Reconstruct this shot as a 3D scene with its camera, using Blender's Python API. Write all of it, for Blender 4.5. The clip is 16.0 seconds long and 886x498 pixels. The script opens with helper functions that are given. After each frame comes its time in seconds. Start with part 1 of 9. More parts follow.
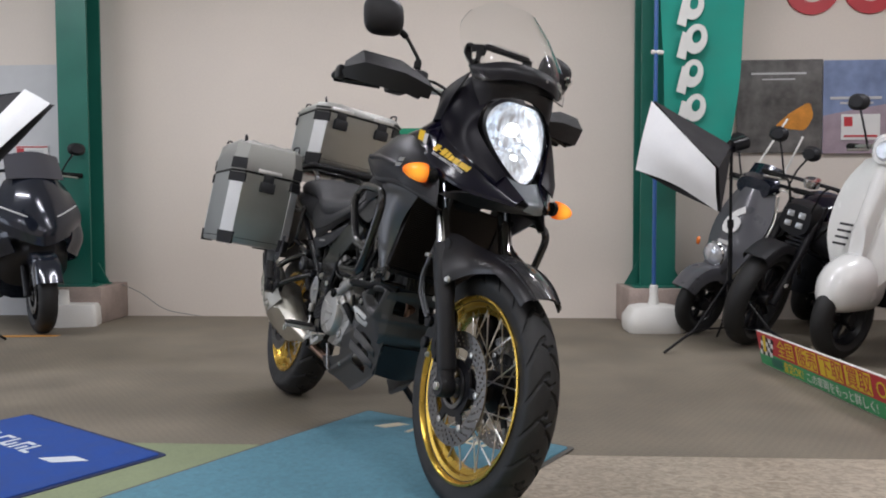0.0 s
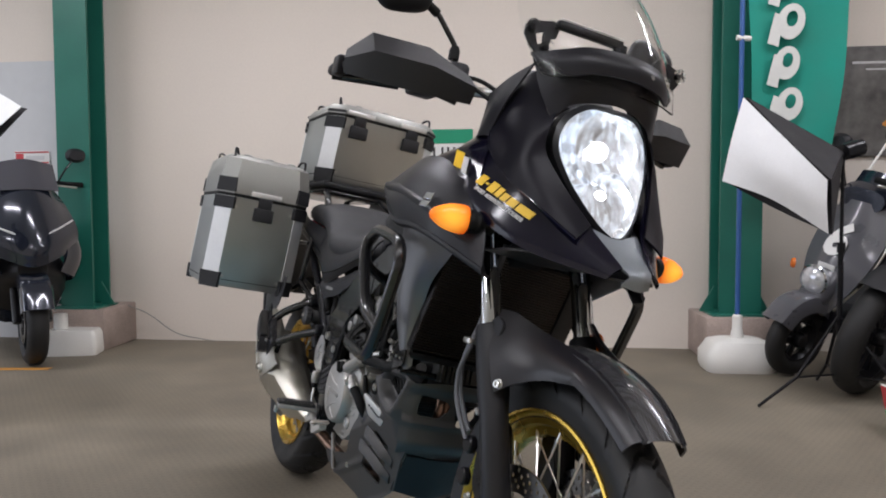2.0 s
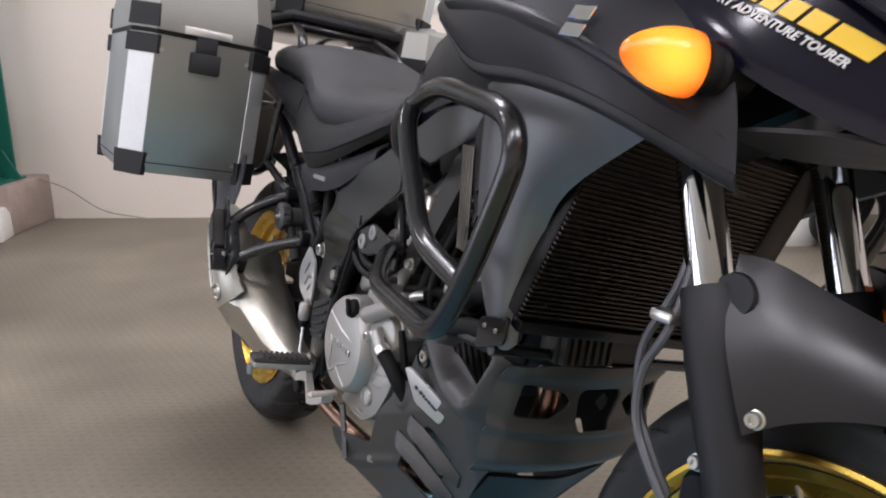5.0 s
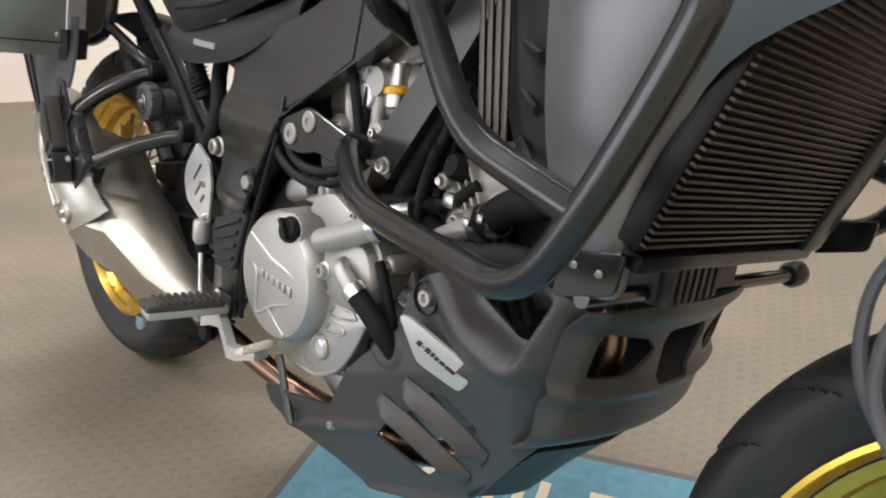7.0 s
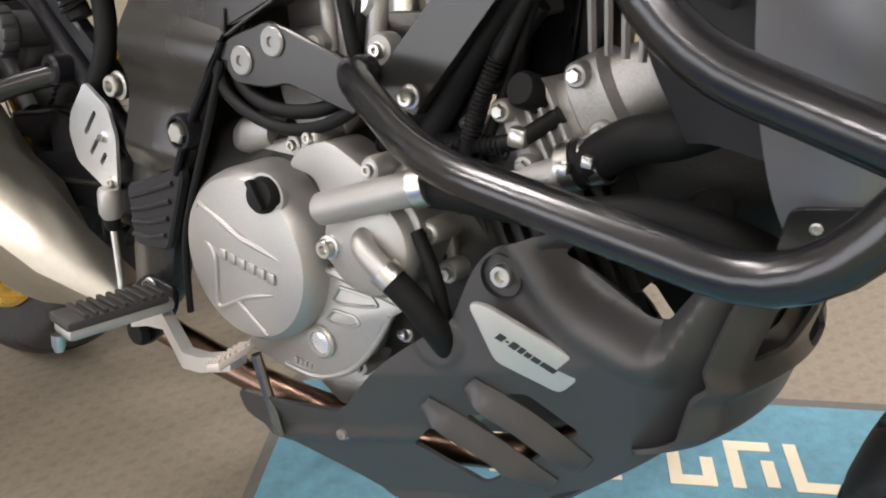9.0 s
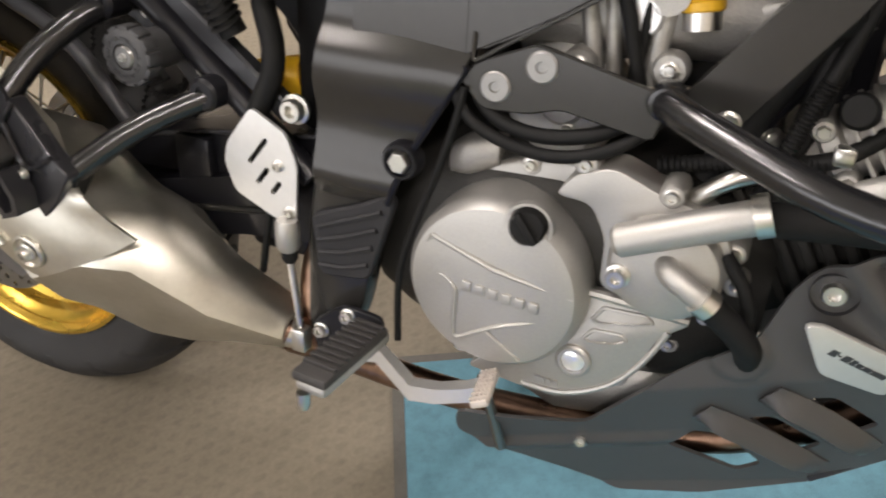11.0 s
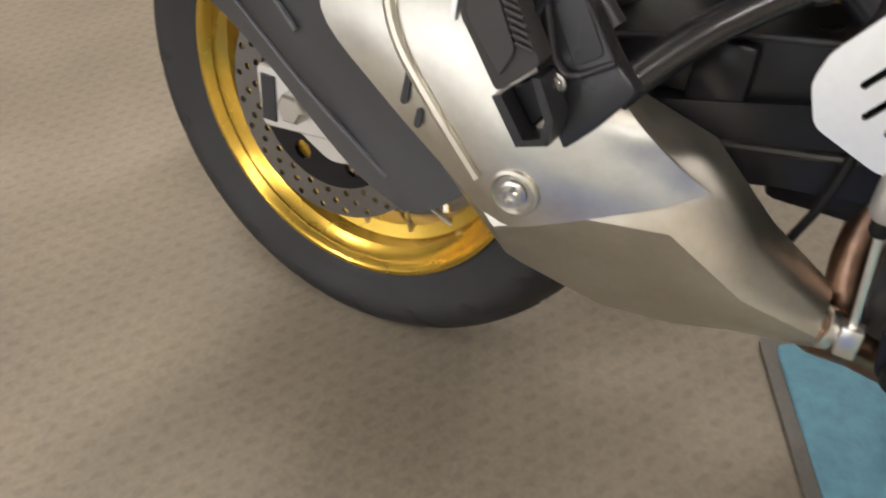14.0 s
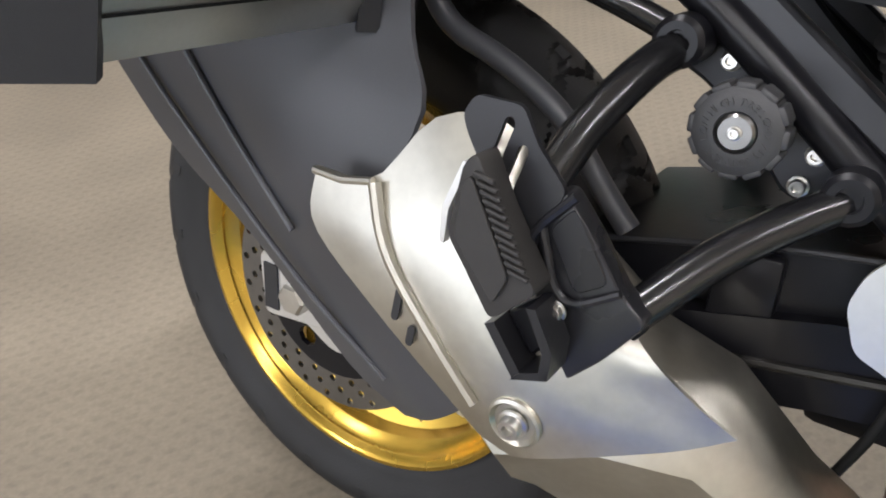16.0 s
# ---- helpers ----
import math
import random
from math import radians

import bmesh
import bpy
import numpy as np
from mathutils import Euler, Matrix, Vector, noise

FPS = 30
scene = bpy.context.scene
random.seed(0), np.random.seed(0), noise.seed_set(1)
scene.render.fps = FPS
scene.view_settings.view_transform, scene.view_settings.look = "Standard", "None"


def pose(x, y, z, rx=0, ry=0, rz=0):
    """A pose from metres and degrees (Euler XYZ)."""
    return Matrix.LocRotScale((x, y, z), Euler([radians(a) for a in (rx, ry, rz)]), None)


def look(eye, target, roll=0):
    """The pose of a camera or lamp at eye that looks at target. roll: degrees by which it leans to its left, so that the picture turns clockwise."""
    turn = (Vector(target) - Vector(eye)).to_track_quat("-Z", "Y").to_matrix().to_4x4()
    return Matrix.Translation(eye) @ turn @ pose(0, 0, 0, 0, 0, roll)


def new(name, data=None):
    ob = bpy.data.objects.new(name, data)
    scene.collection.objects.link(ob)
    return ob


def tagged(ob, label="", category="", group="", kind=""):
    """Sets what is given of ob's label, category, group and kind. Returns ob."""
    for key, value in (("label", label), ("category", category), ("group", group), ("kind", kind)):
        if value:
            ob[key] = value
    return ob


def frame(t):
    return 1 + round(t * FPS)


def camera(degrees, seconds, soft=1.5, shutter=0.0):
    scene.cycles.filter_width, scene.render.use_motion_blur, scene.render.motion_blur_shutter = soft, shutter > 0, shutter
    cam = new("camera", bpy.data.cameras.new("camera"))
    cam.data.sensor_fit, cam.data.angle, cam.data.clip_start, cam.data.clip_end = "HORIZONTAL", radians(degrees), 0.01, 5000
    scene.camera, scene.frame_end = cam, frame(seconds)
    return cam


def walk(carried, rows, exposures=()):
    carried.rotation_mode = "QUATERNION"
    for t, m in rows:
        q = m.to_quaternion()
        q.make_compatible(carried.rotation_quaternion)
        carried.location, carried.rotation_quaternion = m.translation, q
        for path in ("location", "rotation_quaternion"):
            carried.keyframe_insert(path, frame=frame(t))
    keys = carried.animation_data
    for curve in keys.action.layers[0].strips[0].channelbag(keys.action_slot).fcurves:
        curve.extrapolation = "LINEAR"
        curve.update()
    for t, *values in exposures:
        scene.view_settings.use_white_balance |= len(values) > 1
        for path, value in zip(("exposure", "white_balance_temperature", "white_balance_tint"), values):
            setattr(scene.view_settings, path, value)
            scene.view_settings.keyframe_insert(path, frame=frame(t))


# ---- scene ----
cam = camera(59.31, 16.0, soft=1.9, shutter=0.35)
PATH = [
    (0, (0.219, -0.6023, 0.8099), (0.1821, 1.3953, 0.7191), -0.16),
    (0.5, (0.221, -0.4309, 0.8144), (0.1572, 1.5659, 0.7213), -0.19),
    (1, (0.2201, -0.2335, 0.8414), (0.1249, 1.762, 0.7458), -0.18),
    (1.5, (0.2064, -0.0374, 0.8900), (0.0817, 1.9564, 0.7929), -0.16),
    (2, (0.1942, 0.159, 0.9470), (0.0489, 2.1508, 0.8387), -0.20),
    (2.5, (0.1718, 0.2973, 0.9835), (0.0163, 2.2867, 0.8484), -0.17),
    (3, (0.1365, 0.4493, 0.9861), (-0.0216, 2.4342, 0.7978), -0.42),
    (3.5, (0.1134, 0.5861, 0.9862), (-0.0323, 2.5646, 0.7323), -0.42),
    (4, (0.0579, 0.7264, 0.9599), (-0.0599, 2.6959, 0.6321), -0.49),
    (4.2, (0.0304, 0.7772, 0.9499), (-0.0743, 2.7423, 0.5929), -0.52),
    (6.5, (-0.204, 1.1916, 0.9167), (0.0959, 3.0247, 0.1752), -1.26),
    (7, (-0.236, 1.2956, 0.8795), (0.1712, 3.0758, 0.0641), -0.93),
    (7.5, (-0.2771, 1.3844, 0.8606), (0.2497, 3.0945, -0.0328), -0.43),
    (8, (-0.2834, 1.4495, 0.8336), (0.2888, 3.1086, -0.1256), -1.49),
    (10.5, (-0.5031, 1.7294, 0.8769), (0.3941, 3.0565, -0.3206), -2.57),
    (11, (-0.5753, 1.7921, 0.9174), (0.3263, 3.0644, -0.3349), -2.87),
    (11.5, (-0.6707, 1.8557, 0.9528), (0.2091, 3.0931, -0.3491), -3.35),
    (12, (-0.7007, 1.9456, 0.9423), (0.152, 3.1485, -0.4090), -3.33),
    (12.5, (-0.7633, 2.0682, 0.9169), (0.055, 3.2125, -0.5047), -2.54),
    (13, (-0.8109, 2.1313, 0.8328), (-0.0348, 3.2909, -0.6001), -2.67),
    (13.5, (-0.809, 2.1339, 0.7976), (-0.0559, 3.3278, -0.6192), -2.84),
    (14, (-0.7989, 2.1848, 0.8082), (-0.1292, 3.4424, -0.5955), -2.93),
    (14.5, (-0.7474, 2.205, 0.8320), (-0.2324, 3.56, -0.5460), -4.25),
    (15, (-0.7309, 2.2134, 0.8383), (-0.1817, 3.6992, -0.3827), -4.40),
    (15.5, (-0.7344, 2.2353, 0.8302), (-0.0951, 3.7433, -0.3174), -4.64),
    (16, (-0.7337, 2.2357, 0.8189), (-0.0361, 3.7299, -0.3128), -4.28),
]
walk(cam, [(t, look(eye, target, roll)) for t, eye, target, roll in PATH],
     exposures=[(0.0, 0.06, 6350, 15), (3.0, 0.28, 6400, 18), (4.2, 0.45, 6300, 21), (6.3, 1.05, 6750, 14), (8.0, 1.2, 6850, 15), (10.5, 1.08, 7250, 16), (12.3, 1.12, 7450, 16), (13.5, 0.95, 7450, 16), (14.5, 0.97, 6820, 14), (16.0, 1.1, 6580, 14)])

# ---- light: a closed showroom under ceiling tubes ----
world = bpy.data.worlds.new("room_air")
scene.world = world
world.use_nodes = True
world.node_tree.nodes["Background"].inputs[0].default_value = (0.9, 0.93, 1.0, 1)
world.node_tree.nodes["Background"].inputs[1].default_value = 0.12
CEIL = 3.3
TUBES = [(-3.4, 0.2), (-1.2, 0.2), (1.0, 0.2), (3.2, 0.2), (-3.4, 3.4), (-1.2, 3.4), (1.0, 3.4), (3.2, 3.4), (-1.2, -2.6), (1.0, -2.6)]
TUBE_POWER = 30.0
WINDOW_POWER = 95.0


# ---- materials ----
def mat(name, color, rough=0.5, metal=0.0, vary=0.12, scale=9.0, fine=140.0, bump=0.05, coat=0.0, emit=None, power=0.0, glass=0.0, spec=0.5, rvary=0.12):
    m = bpy.data.materials.new(name)
    m.use_nodes = True
    nt = m.node_tree
    N, Lk = nt.nodes, nt.links
    b = N["Principled BSDF"]
    co = N.new("ShaderNodeTexCoord")
    big, small = N.new("ShaderNodeTexNoise"), N.new("ShaderNodeTexNoise")
    big.inputs["Scale"].default_value, big.inputs["Detail"].default_value = scale, 5
    small.inputs["Scale"].default_value, small.inputs["Detail"].default_value = fine, 3
    for n in (big, small):
        Lk.new(co.outputs["Object"], n.inputs["Vector"])
    mix = N.new("ShaderNodeMix")
    mix.data_type = "FLOAT"
    mix.inputs[0].default_value = 0.35
    Lk.new(big.outputs[0], mix.inputs[2])
    Lk.new(small.outputs[0], mix.inputs[3])
    ramp = N.new("ShaderNodeMapRange")
    ramp.inputs[1].default_value, ramp.inputs[2].default_value = 0.3, 0.7
    ramp.inputs[3].default_value, ramp.inputs[4].default_value = 1 - vary, 1 + vary
    Lk.new(mix.outputs[0], ramp.inputs[0])
    mul = N.new("ShaderNodeVectorMath")
    mul.operation = "SCALE"
    mul.inputs[0].default_value = color
    Lk.new(ramp.outputs[0], mul.inputs["Scale"])
    Lk.new(mul.outputs[0], b.inputs["Base Color"])
    rr = N.new("ShaderNodeMapRange")
    rr.inputs[1].default_value, rr.inputs[2].default_value = 0.3, 0.7
    rr.inputs[3].default_value, rr.inputs[4].default_value = max(0.02, rough * (1 - rvary)), min(1, rough * (1 + rvary))
    Lk.new(big.outputs[0], rr.inputs[0])
    Lk.new(rr.outputs[0], b.inputs["Roughness"])
    b.inputs["Metallic"].default_value = metal
    b.inputs["Coat Weight"].default_value = coat
    b.inputs["Coat Roughness"].default_value = 0.06
    b.inputs["Specular IOR Level"].default_value = spec
    if bump:
        bp = N.new("ShaderNodeBump")
        bp.inputs["Strength"].default_value, bp.inputs["Distance"].default_value = bump, 0.002
        Lk.new(small.outputs[0], bp.inputs["Height"])
        Lk.new(bp.outputs[0], b.inputs["Normal"])
    if glass:
        b.inputs["Transmission Weight"].default_value = glass
        b.inputs["IOR"].default_value = 1.2
    if emit:
        b.inputs["Emission Color"].default_value = (*emit, 1)
        b.inputs["Emission Strength"].default_value = power
    return m


COWLP = mat("moulded_grey_black_plastic", (0.044, 0.043, 0.043), 0.43, vary=0.14, bump=0.12, fine=900)
SATIN = mat("satin_grey_panel", (0.18, 0.182, 0.19), 0.44, metal=0.7, vary=0.06, bump=0.03, fine=900)
MATTE = mat("matte_black_plastic", (0.011, 0.011, 0.013), 0.46, vary=0.2, bump=0.12, fine=900, spec=0.35)
FENDER = mat("satin_black_plastic", (0.012, 0.011, 0.013), 0.3, vary=0.2, bump=0.08, fine=900, spec=0.45)
GRAIN = mat("grained_black_plastic", (0.016, 0.016, 0.018), 0.55, vary=0.18, bump=0.35, fine=1500, spec=0.35)
CHAR = mat("matte_charcoal_paint", (0.012, 0.012, 0.015), 0.38, vary=0.08, bump=0.02, spec=0.26)
GUARDP = mat("charcoal_guard_plastic", (0.06, 0.062, 0.07), 0.4, vary=0.1, bump=0.05, fine=700)
CHARN = mat("dark_matte_cowl_paint", (0.005, 0.0045, 0.008), 0.36, vary=0.08, bump=0.02, spec=0.13)
GLOSS = mat("gloss_black_paint", (0.004, 0.0035, 0.011), 0.14, vary=0.1, bump=0.0, spec=0.42)
POWDER = mat("black_powder_coat", (0.01, 0.01, 0.011), 0.2, vary=0.15, bump=0.05, fine=700, spec=0.6)
FRAME = mat("dark_grey_frame_paint", (0.034, 0.033, 0.031), 0.24, metal=0.4, vary=0.08, bump=0.03)
FRAMEB = mat("black_frame_paint", (0.008, 0.008, 0.01), 0.3, vary=0.12, bump=0.04, spec=0.25)
ENGINE = mat("silver_engine_paint", (0.4, 0.39, 0.37), 0.46, metal=0.75, vary=0.1, bump=0.05, fine=500)
CAST = mat("rough_cast_aluminium", (0.4, 0.39, 0.37), 0.5, metal=0.8, vary=0.2, bump=0.3, fine=500)
# dark copy of the cast alloy; on the crankcase it stands in for shade
DCAST = mat("dark_and_shaded_cast_alloy", (0.03, 0.029, 0.027), 0.5, metal=0.5, vary=0.25, bump=0.3, fine=500)
PLATEM = mat("pale_anodised_plate", (0.5, 0.5, 0.48), 0.42, metal=0.5, vary=0.06, bump=0.02)
STEEL = mat("zinc_plated_steel", (0.62, 0.61, 0.58), 0.3, metal=1.0, vary=0.1, bump=0.03)
CHROME = mat("hard_chrome", (0.75, 0.76, 0.78), 0.07, metal=1.0, vary=0.03, bump=0.0)
MUFF = mat("satin_stainless_steel", (0.55, 0.53, 0.47), 0.38, metal=1.0, vary=0.1, bump=0.05, scale=25)
HEAT = mat("heat_tinted_pipe", (0.2, 0.125, 0.09), 0.3, metal=1.0, vary=0.35, scale=20, bump=0.03)
GOLD = mat("gold_anodised_rim", (0.62, 0.4, 0.07), 0.27, metal=0.9, vary=0.06, bump=0.0)
RUBBER = mat("tyre_rubber", (0.009, 0.009, 0.0095), 0.6, vary=0.25, scale=14, bump=0.15, fine=400)
RUBF = mat("black_soft_rubber", (0.007, 0.007, 0.007), 0.6, vary=0.2, bump=0.1, spec=0.18)
PEG = mat("grooved_grip_rubber", (0.028, 0.026, 0.025), 0.6, vary=0.2, bump=0.1)
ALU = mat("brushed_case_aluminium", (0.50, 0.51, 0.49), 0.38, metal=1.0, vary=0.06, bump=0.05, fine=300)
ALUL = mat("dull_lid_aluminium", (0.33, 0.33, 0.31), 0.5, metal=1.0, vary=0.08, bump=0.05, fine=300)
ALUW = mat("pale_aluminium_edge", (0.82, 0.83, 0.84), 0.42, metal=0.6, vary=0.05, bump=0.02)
ALUP = mat("polished_aluminium_plate", (0.78, 0.78, 0.77), 0.35, metal=0.85, vary=0.05, bump=0.02)
DISC = mat("brake_disc_steel", (0.22, 0.215, 0.21), 0.3, metal=1.0, vary=0.1, bump=0.05)
DULL = mat("dull_zinc_screw", (0.3, 0.295, 0.285), 0.5, metal=0.7, vary=0.1, bump=0.05)
PADM = mat("worn_pale_metal", (0.5, 0.45, 0.41), 0.5, metal=0.4, vary=0.15, bump=0.1)
SEAT = mat("seat_vinyl", (0.012, 0.012, 0.014), 0.55, vary=0.15, bump=0.5, fine=900)
AMBER = mat("lit_amber_lens", (0.85, 0.2, 0.01), 0.22, vary=0.15, scale=60, bump=0.2, fine=300, emit=(1.0, 0.24, 0.008), power=0.9)
def lit_reflector():
    # silvered facets of a switched-on lamp; their emission imitates bulb light thrown back
    m = mat("lit_headlight_reflector", (0.9, 0.92, 0.95), 0.16, metal=0.85, vary=0.1, bump=0.5, fine=70, emit=(0.8, 0.91, 1.0), power=1.0)
    N, Lk = m.node_tree.nodes, m.node_tree.links
    co, vo, mr = N.new("ShaderNodeTexCoord"), N.new("ShaderNodeTexVoronoi"), N.new("ShaderNodeMapRange")
    vo.inputs["Scale"].default_value = 60
    mp = N.new("ShaderNodeMapping")
    mp.inputs["Scale"].default_value = (1.0, 2.6, 0.8)
    mr.inputs[1].default_value, mr.inputs[2].default_value, mr.inputs[3].default_value, mr.inputs[4].default_value = 0.25, 1.0, 0.02, 0.62
    Lk.new(co.outputs["Object"], mp.inputs["Vector"])
    Lk.new(mp.outputs[0], vo.inputs["Vector"])
    Lk.new(vo.outputs["Color"], mr.inputs[0])
    Lk.new(mr.outputs[0], N["Principled BSDF"].inputs["Emission Strength"])
    return m


LAMP = lit_reflector()
def lit_amber():
    # the bulb sits in the middle of the lens: brightest and yellowest there
    nt = AMBER.node_tree
    N, Lk = nt.nodes, nt.links
    co, mp, gr, ramp = N.new("ShaderNodeTexCoord"), N.new("ShaderNodeMapping"), N.new("ShaderNodeTexGradient"), N.new("ShaderNodeValToRGB")
    mp.inputs["Scale"].default_value = (22, 24, 30)
    gr.gradient_type = "SPHERICAL"
    ramp.color_ramp.elements[0].color, ramp.color_ramp.elements[1].color = (0.42, 0.06, 0.004, 1), (1.0, 0.5, 0.05, 1)
    ramp.color_ramp.elements[0].position, ramp.color_ramp.elements[1].position = 0.05, 0.62
    Lk.new(co.outputs["Object"], mp.inputs[0])
    Lk.new(mp.outputs[0], gr.inputs[0])
    Lk.new(gr.outputs[0], ramp.inputs[0])
    Lk.new(ramp.outputs[0], N["Principled BSDF"].inputs["Emission Color"])


lit_amber()
BULB = mat("glowing_bulb", (1, 1, 1), 0.3, vary=0.0, bump=0, emit=(0.86, 0.94, 1.0), power=40.0)
CLEAR = mat("clear_polycarbonate", (0.96, 0.97, 0.97), 0.03, vary=0.0, bump=0, glass=1.0, spec=0.6)
YELLOW = mat("yellow_decal", (0.75, 0.48, 0.03), 0.4, vary=0.04, bump=0)
PALE = mat("pale_grey_decal_and_glint", (0.55, 0.55, 0.55), 0.4, vary=0.04, bump=0)
FIN = mat("radiator_fins", (0.01, 0.008, 0.0075), 0.5, metal=0.6, vary=0.25, bump=0.1)
FINB = mat("bare_radiator_tubes", (0.038, 0.031, 0.027), 0.42, metal=0.7, vary=0.25, bump=0.1)
YCAN = mat("yellow_shock_part", (0.65, 0.36, 0.02), 0.4, vary=0.1, bump=0.02)
FRAMEA = mat("window_aluminium", (0.55, 0.56, 0.57), 0.4, metal=0.8, vary=0.05, bump=0.02)
WALLM = mat("cream_wall_paint", (0.7, 0.635, 0.565), 0.7, vary=0.05, scale=0.9, fine=60, bump=0.08)
CEILM = mat("white_ceiling_board", (0.7, 0.69, 0.66), 0.85, vary=0.04, scale=2, bump=0.05)
GREENP = mat("green_column_paint", (0.012, 0.13, 0.095), 0.38, vary=0.14, scale=4, bump=0.04)
PLINTH = mat("pink_grey_concrete", (0.34, 0.27, 0.235), 0.75, vary=0.28, scale=6, bump=0.3, fine=90)
MATB = mat("faded_blue_carpet", (0.1, 0.245, 0.315), 0.95, vary=0.24, scale=60, bump=0.9, fine=700)
MATR = mat("royal_blue_carpet", (0.012, 0.062, 0.29), 0.95, vary=0.2, scale=12, bump=0.9, fine=700)
MATE = mat("dark_mat_edging", (0.1, 0.095, 0.085), 0.8, vary=0.2, bump=0.3)
LOGO = mat("cream_carpet_print", (0.62, 0.56, 0.42), 0.95, vary=0.12, bump=0.7, fine=700)
LOGOW = mat("white_carpet_print", (0.62, 0.68, 0.74), 0.95, vary=0.12, bump=0.7, fine=700)
GSTRIP = mat("worn_green_floor_paint", (0.21, 0.25, 0.14), 0.7, vary=0.25, scale=3, bump=0.2)
WHITE = mat("white_plastic", (0.75, 0.74, 0.7), 0.4, vary=0.06, scale=5, bump=0.04)
WFAB = mat("white_softbox_fabric", (0.85, 0.86, 0.87), 0.9, vary=0.05, scale=7, bump=0.2)
BFAB = mat("black_softbox_fabric", (0.025, 0.024, 0.026), 0.85, vary=0.2, bump=0.3)
BLUEP = mat("blue_pole_paint", (0.03, 0.1, 0.3), 0.35, vary=0.1, bump=0.02)
FLAGG = mat("green_flag_cloth", (0.01, 0.25, 0.19), 0.85, vary=0.1, scale=5, bump=0.2)
FLAGW = mat("white_flag_print", (0.62, 0.63, 0.6), 0.85, vary=0.06, bump=0.1)
REDP = mat("red_print", (0.5, 0.04, 0.05), 0.5, vary=0.08, bump=0.02)
GRNP = mat("green_print", (0.05, 0.33, 0.13), 0.5, vary=0.08, bump=0.02)
YELP = mat("yellow_print", (0.75, 0.55, 0.03), 0.5, vary=0.06, bump=0.02)
# print black, also painted where openings and recesses lie in shade
INK = mat("black_ink_and_opening_shade", (0.02, 0.02, 0.022), 0.5, vary=0.05, bump=0.0)
PAPER = mat("white_paper", (0.72, 0.72, 0.7), 0.6, vary=0.04, bump=0.02)
POSTD = mat("dark_poster_print", (0.11, 0.105, 0.1), 0.35, vary=0.75, scale=4.5, fine=16, bump=0)
POSTB = mat("blue_landscape_poster_print", (0.2, 0.26, 0.42), 0.35, vary=0.3, scale=3, fine=12, bump=0)
POSTO = mat("orange_print", (0.6, 0.24, 0.03), 0.4, vary=0.3, scale=12, bump=0)
POSTM = mat("mauve_print", (0.33, 0.26, 0.3), 0.4, vary=0.25, scale=8, bump=0)
NAVY = mat("dark_navy_metallic_paint", (0.014, 0.018, 0.03), 0.18, metal=0.3, vary=0.1, bump=0, coat=0.7)
GREYS = mat("grey_scooter_paint", (0.09, 0.09, 0.1), 0.3, vary=0.06, bump=0, coat=0.5)
CREAMS = mat("white_scooter_paint", (0.74, 0.74, 0.72), 0.25, vary=0.03, bump=0, coat=0.6)
ORANGE = mat("orange_tape", (0.55, 0.25, 0.04), 0.6, vary=0.1, bump=0.02)
LENS = mat("lamp_glass", (0.7, 0.72, 0.75), 0.08, metal=0.6, vary=0.2, scale=40, bump=0.4, fine=120)
REFL = mat("orange_reflector", (0.7, 0.16, 0.02), 0.2, vary=0.1, bump=0.1)
GLOW = mat("fluorescent_tube_glow", (1, 1, 1), 0.4, vary=0, bump=0, emit=(1.0, 0.97, 0.9), power=6.0)


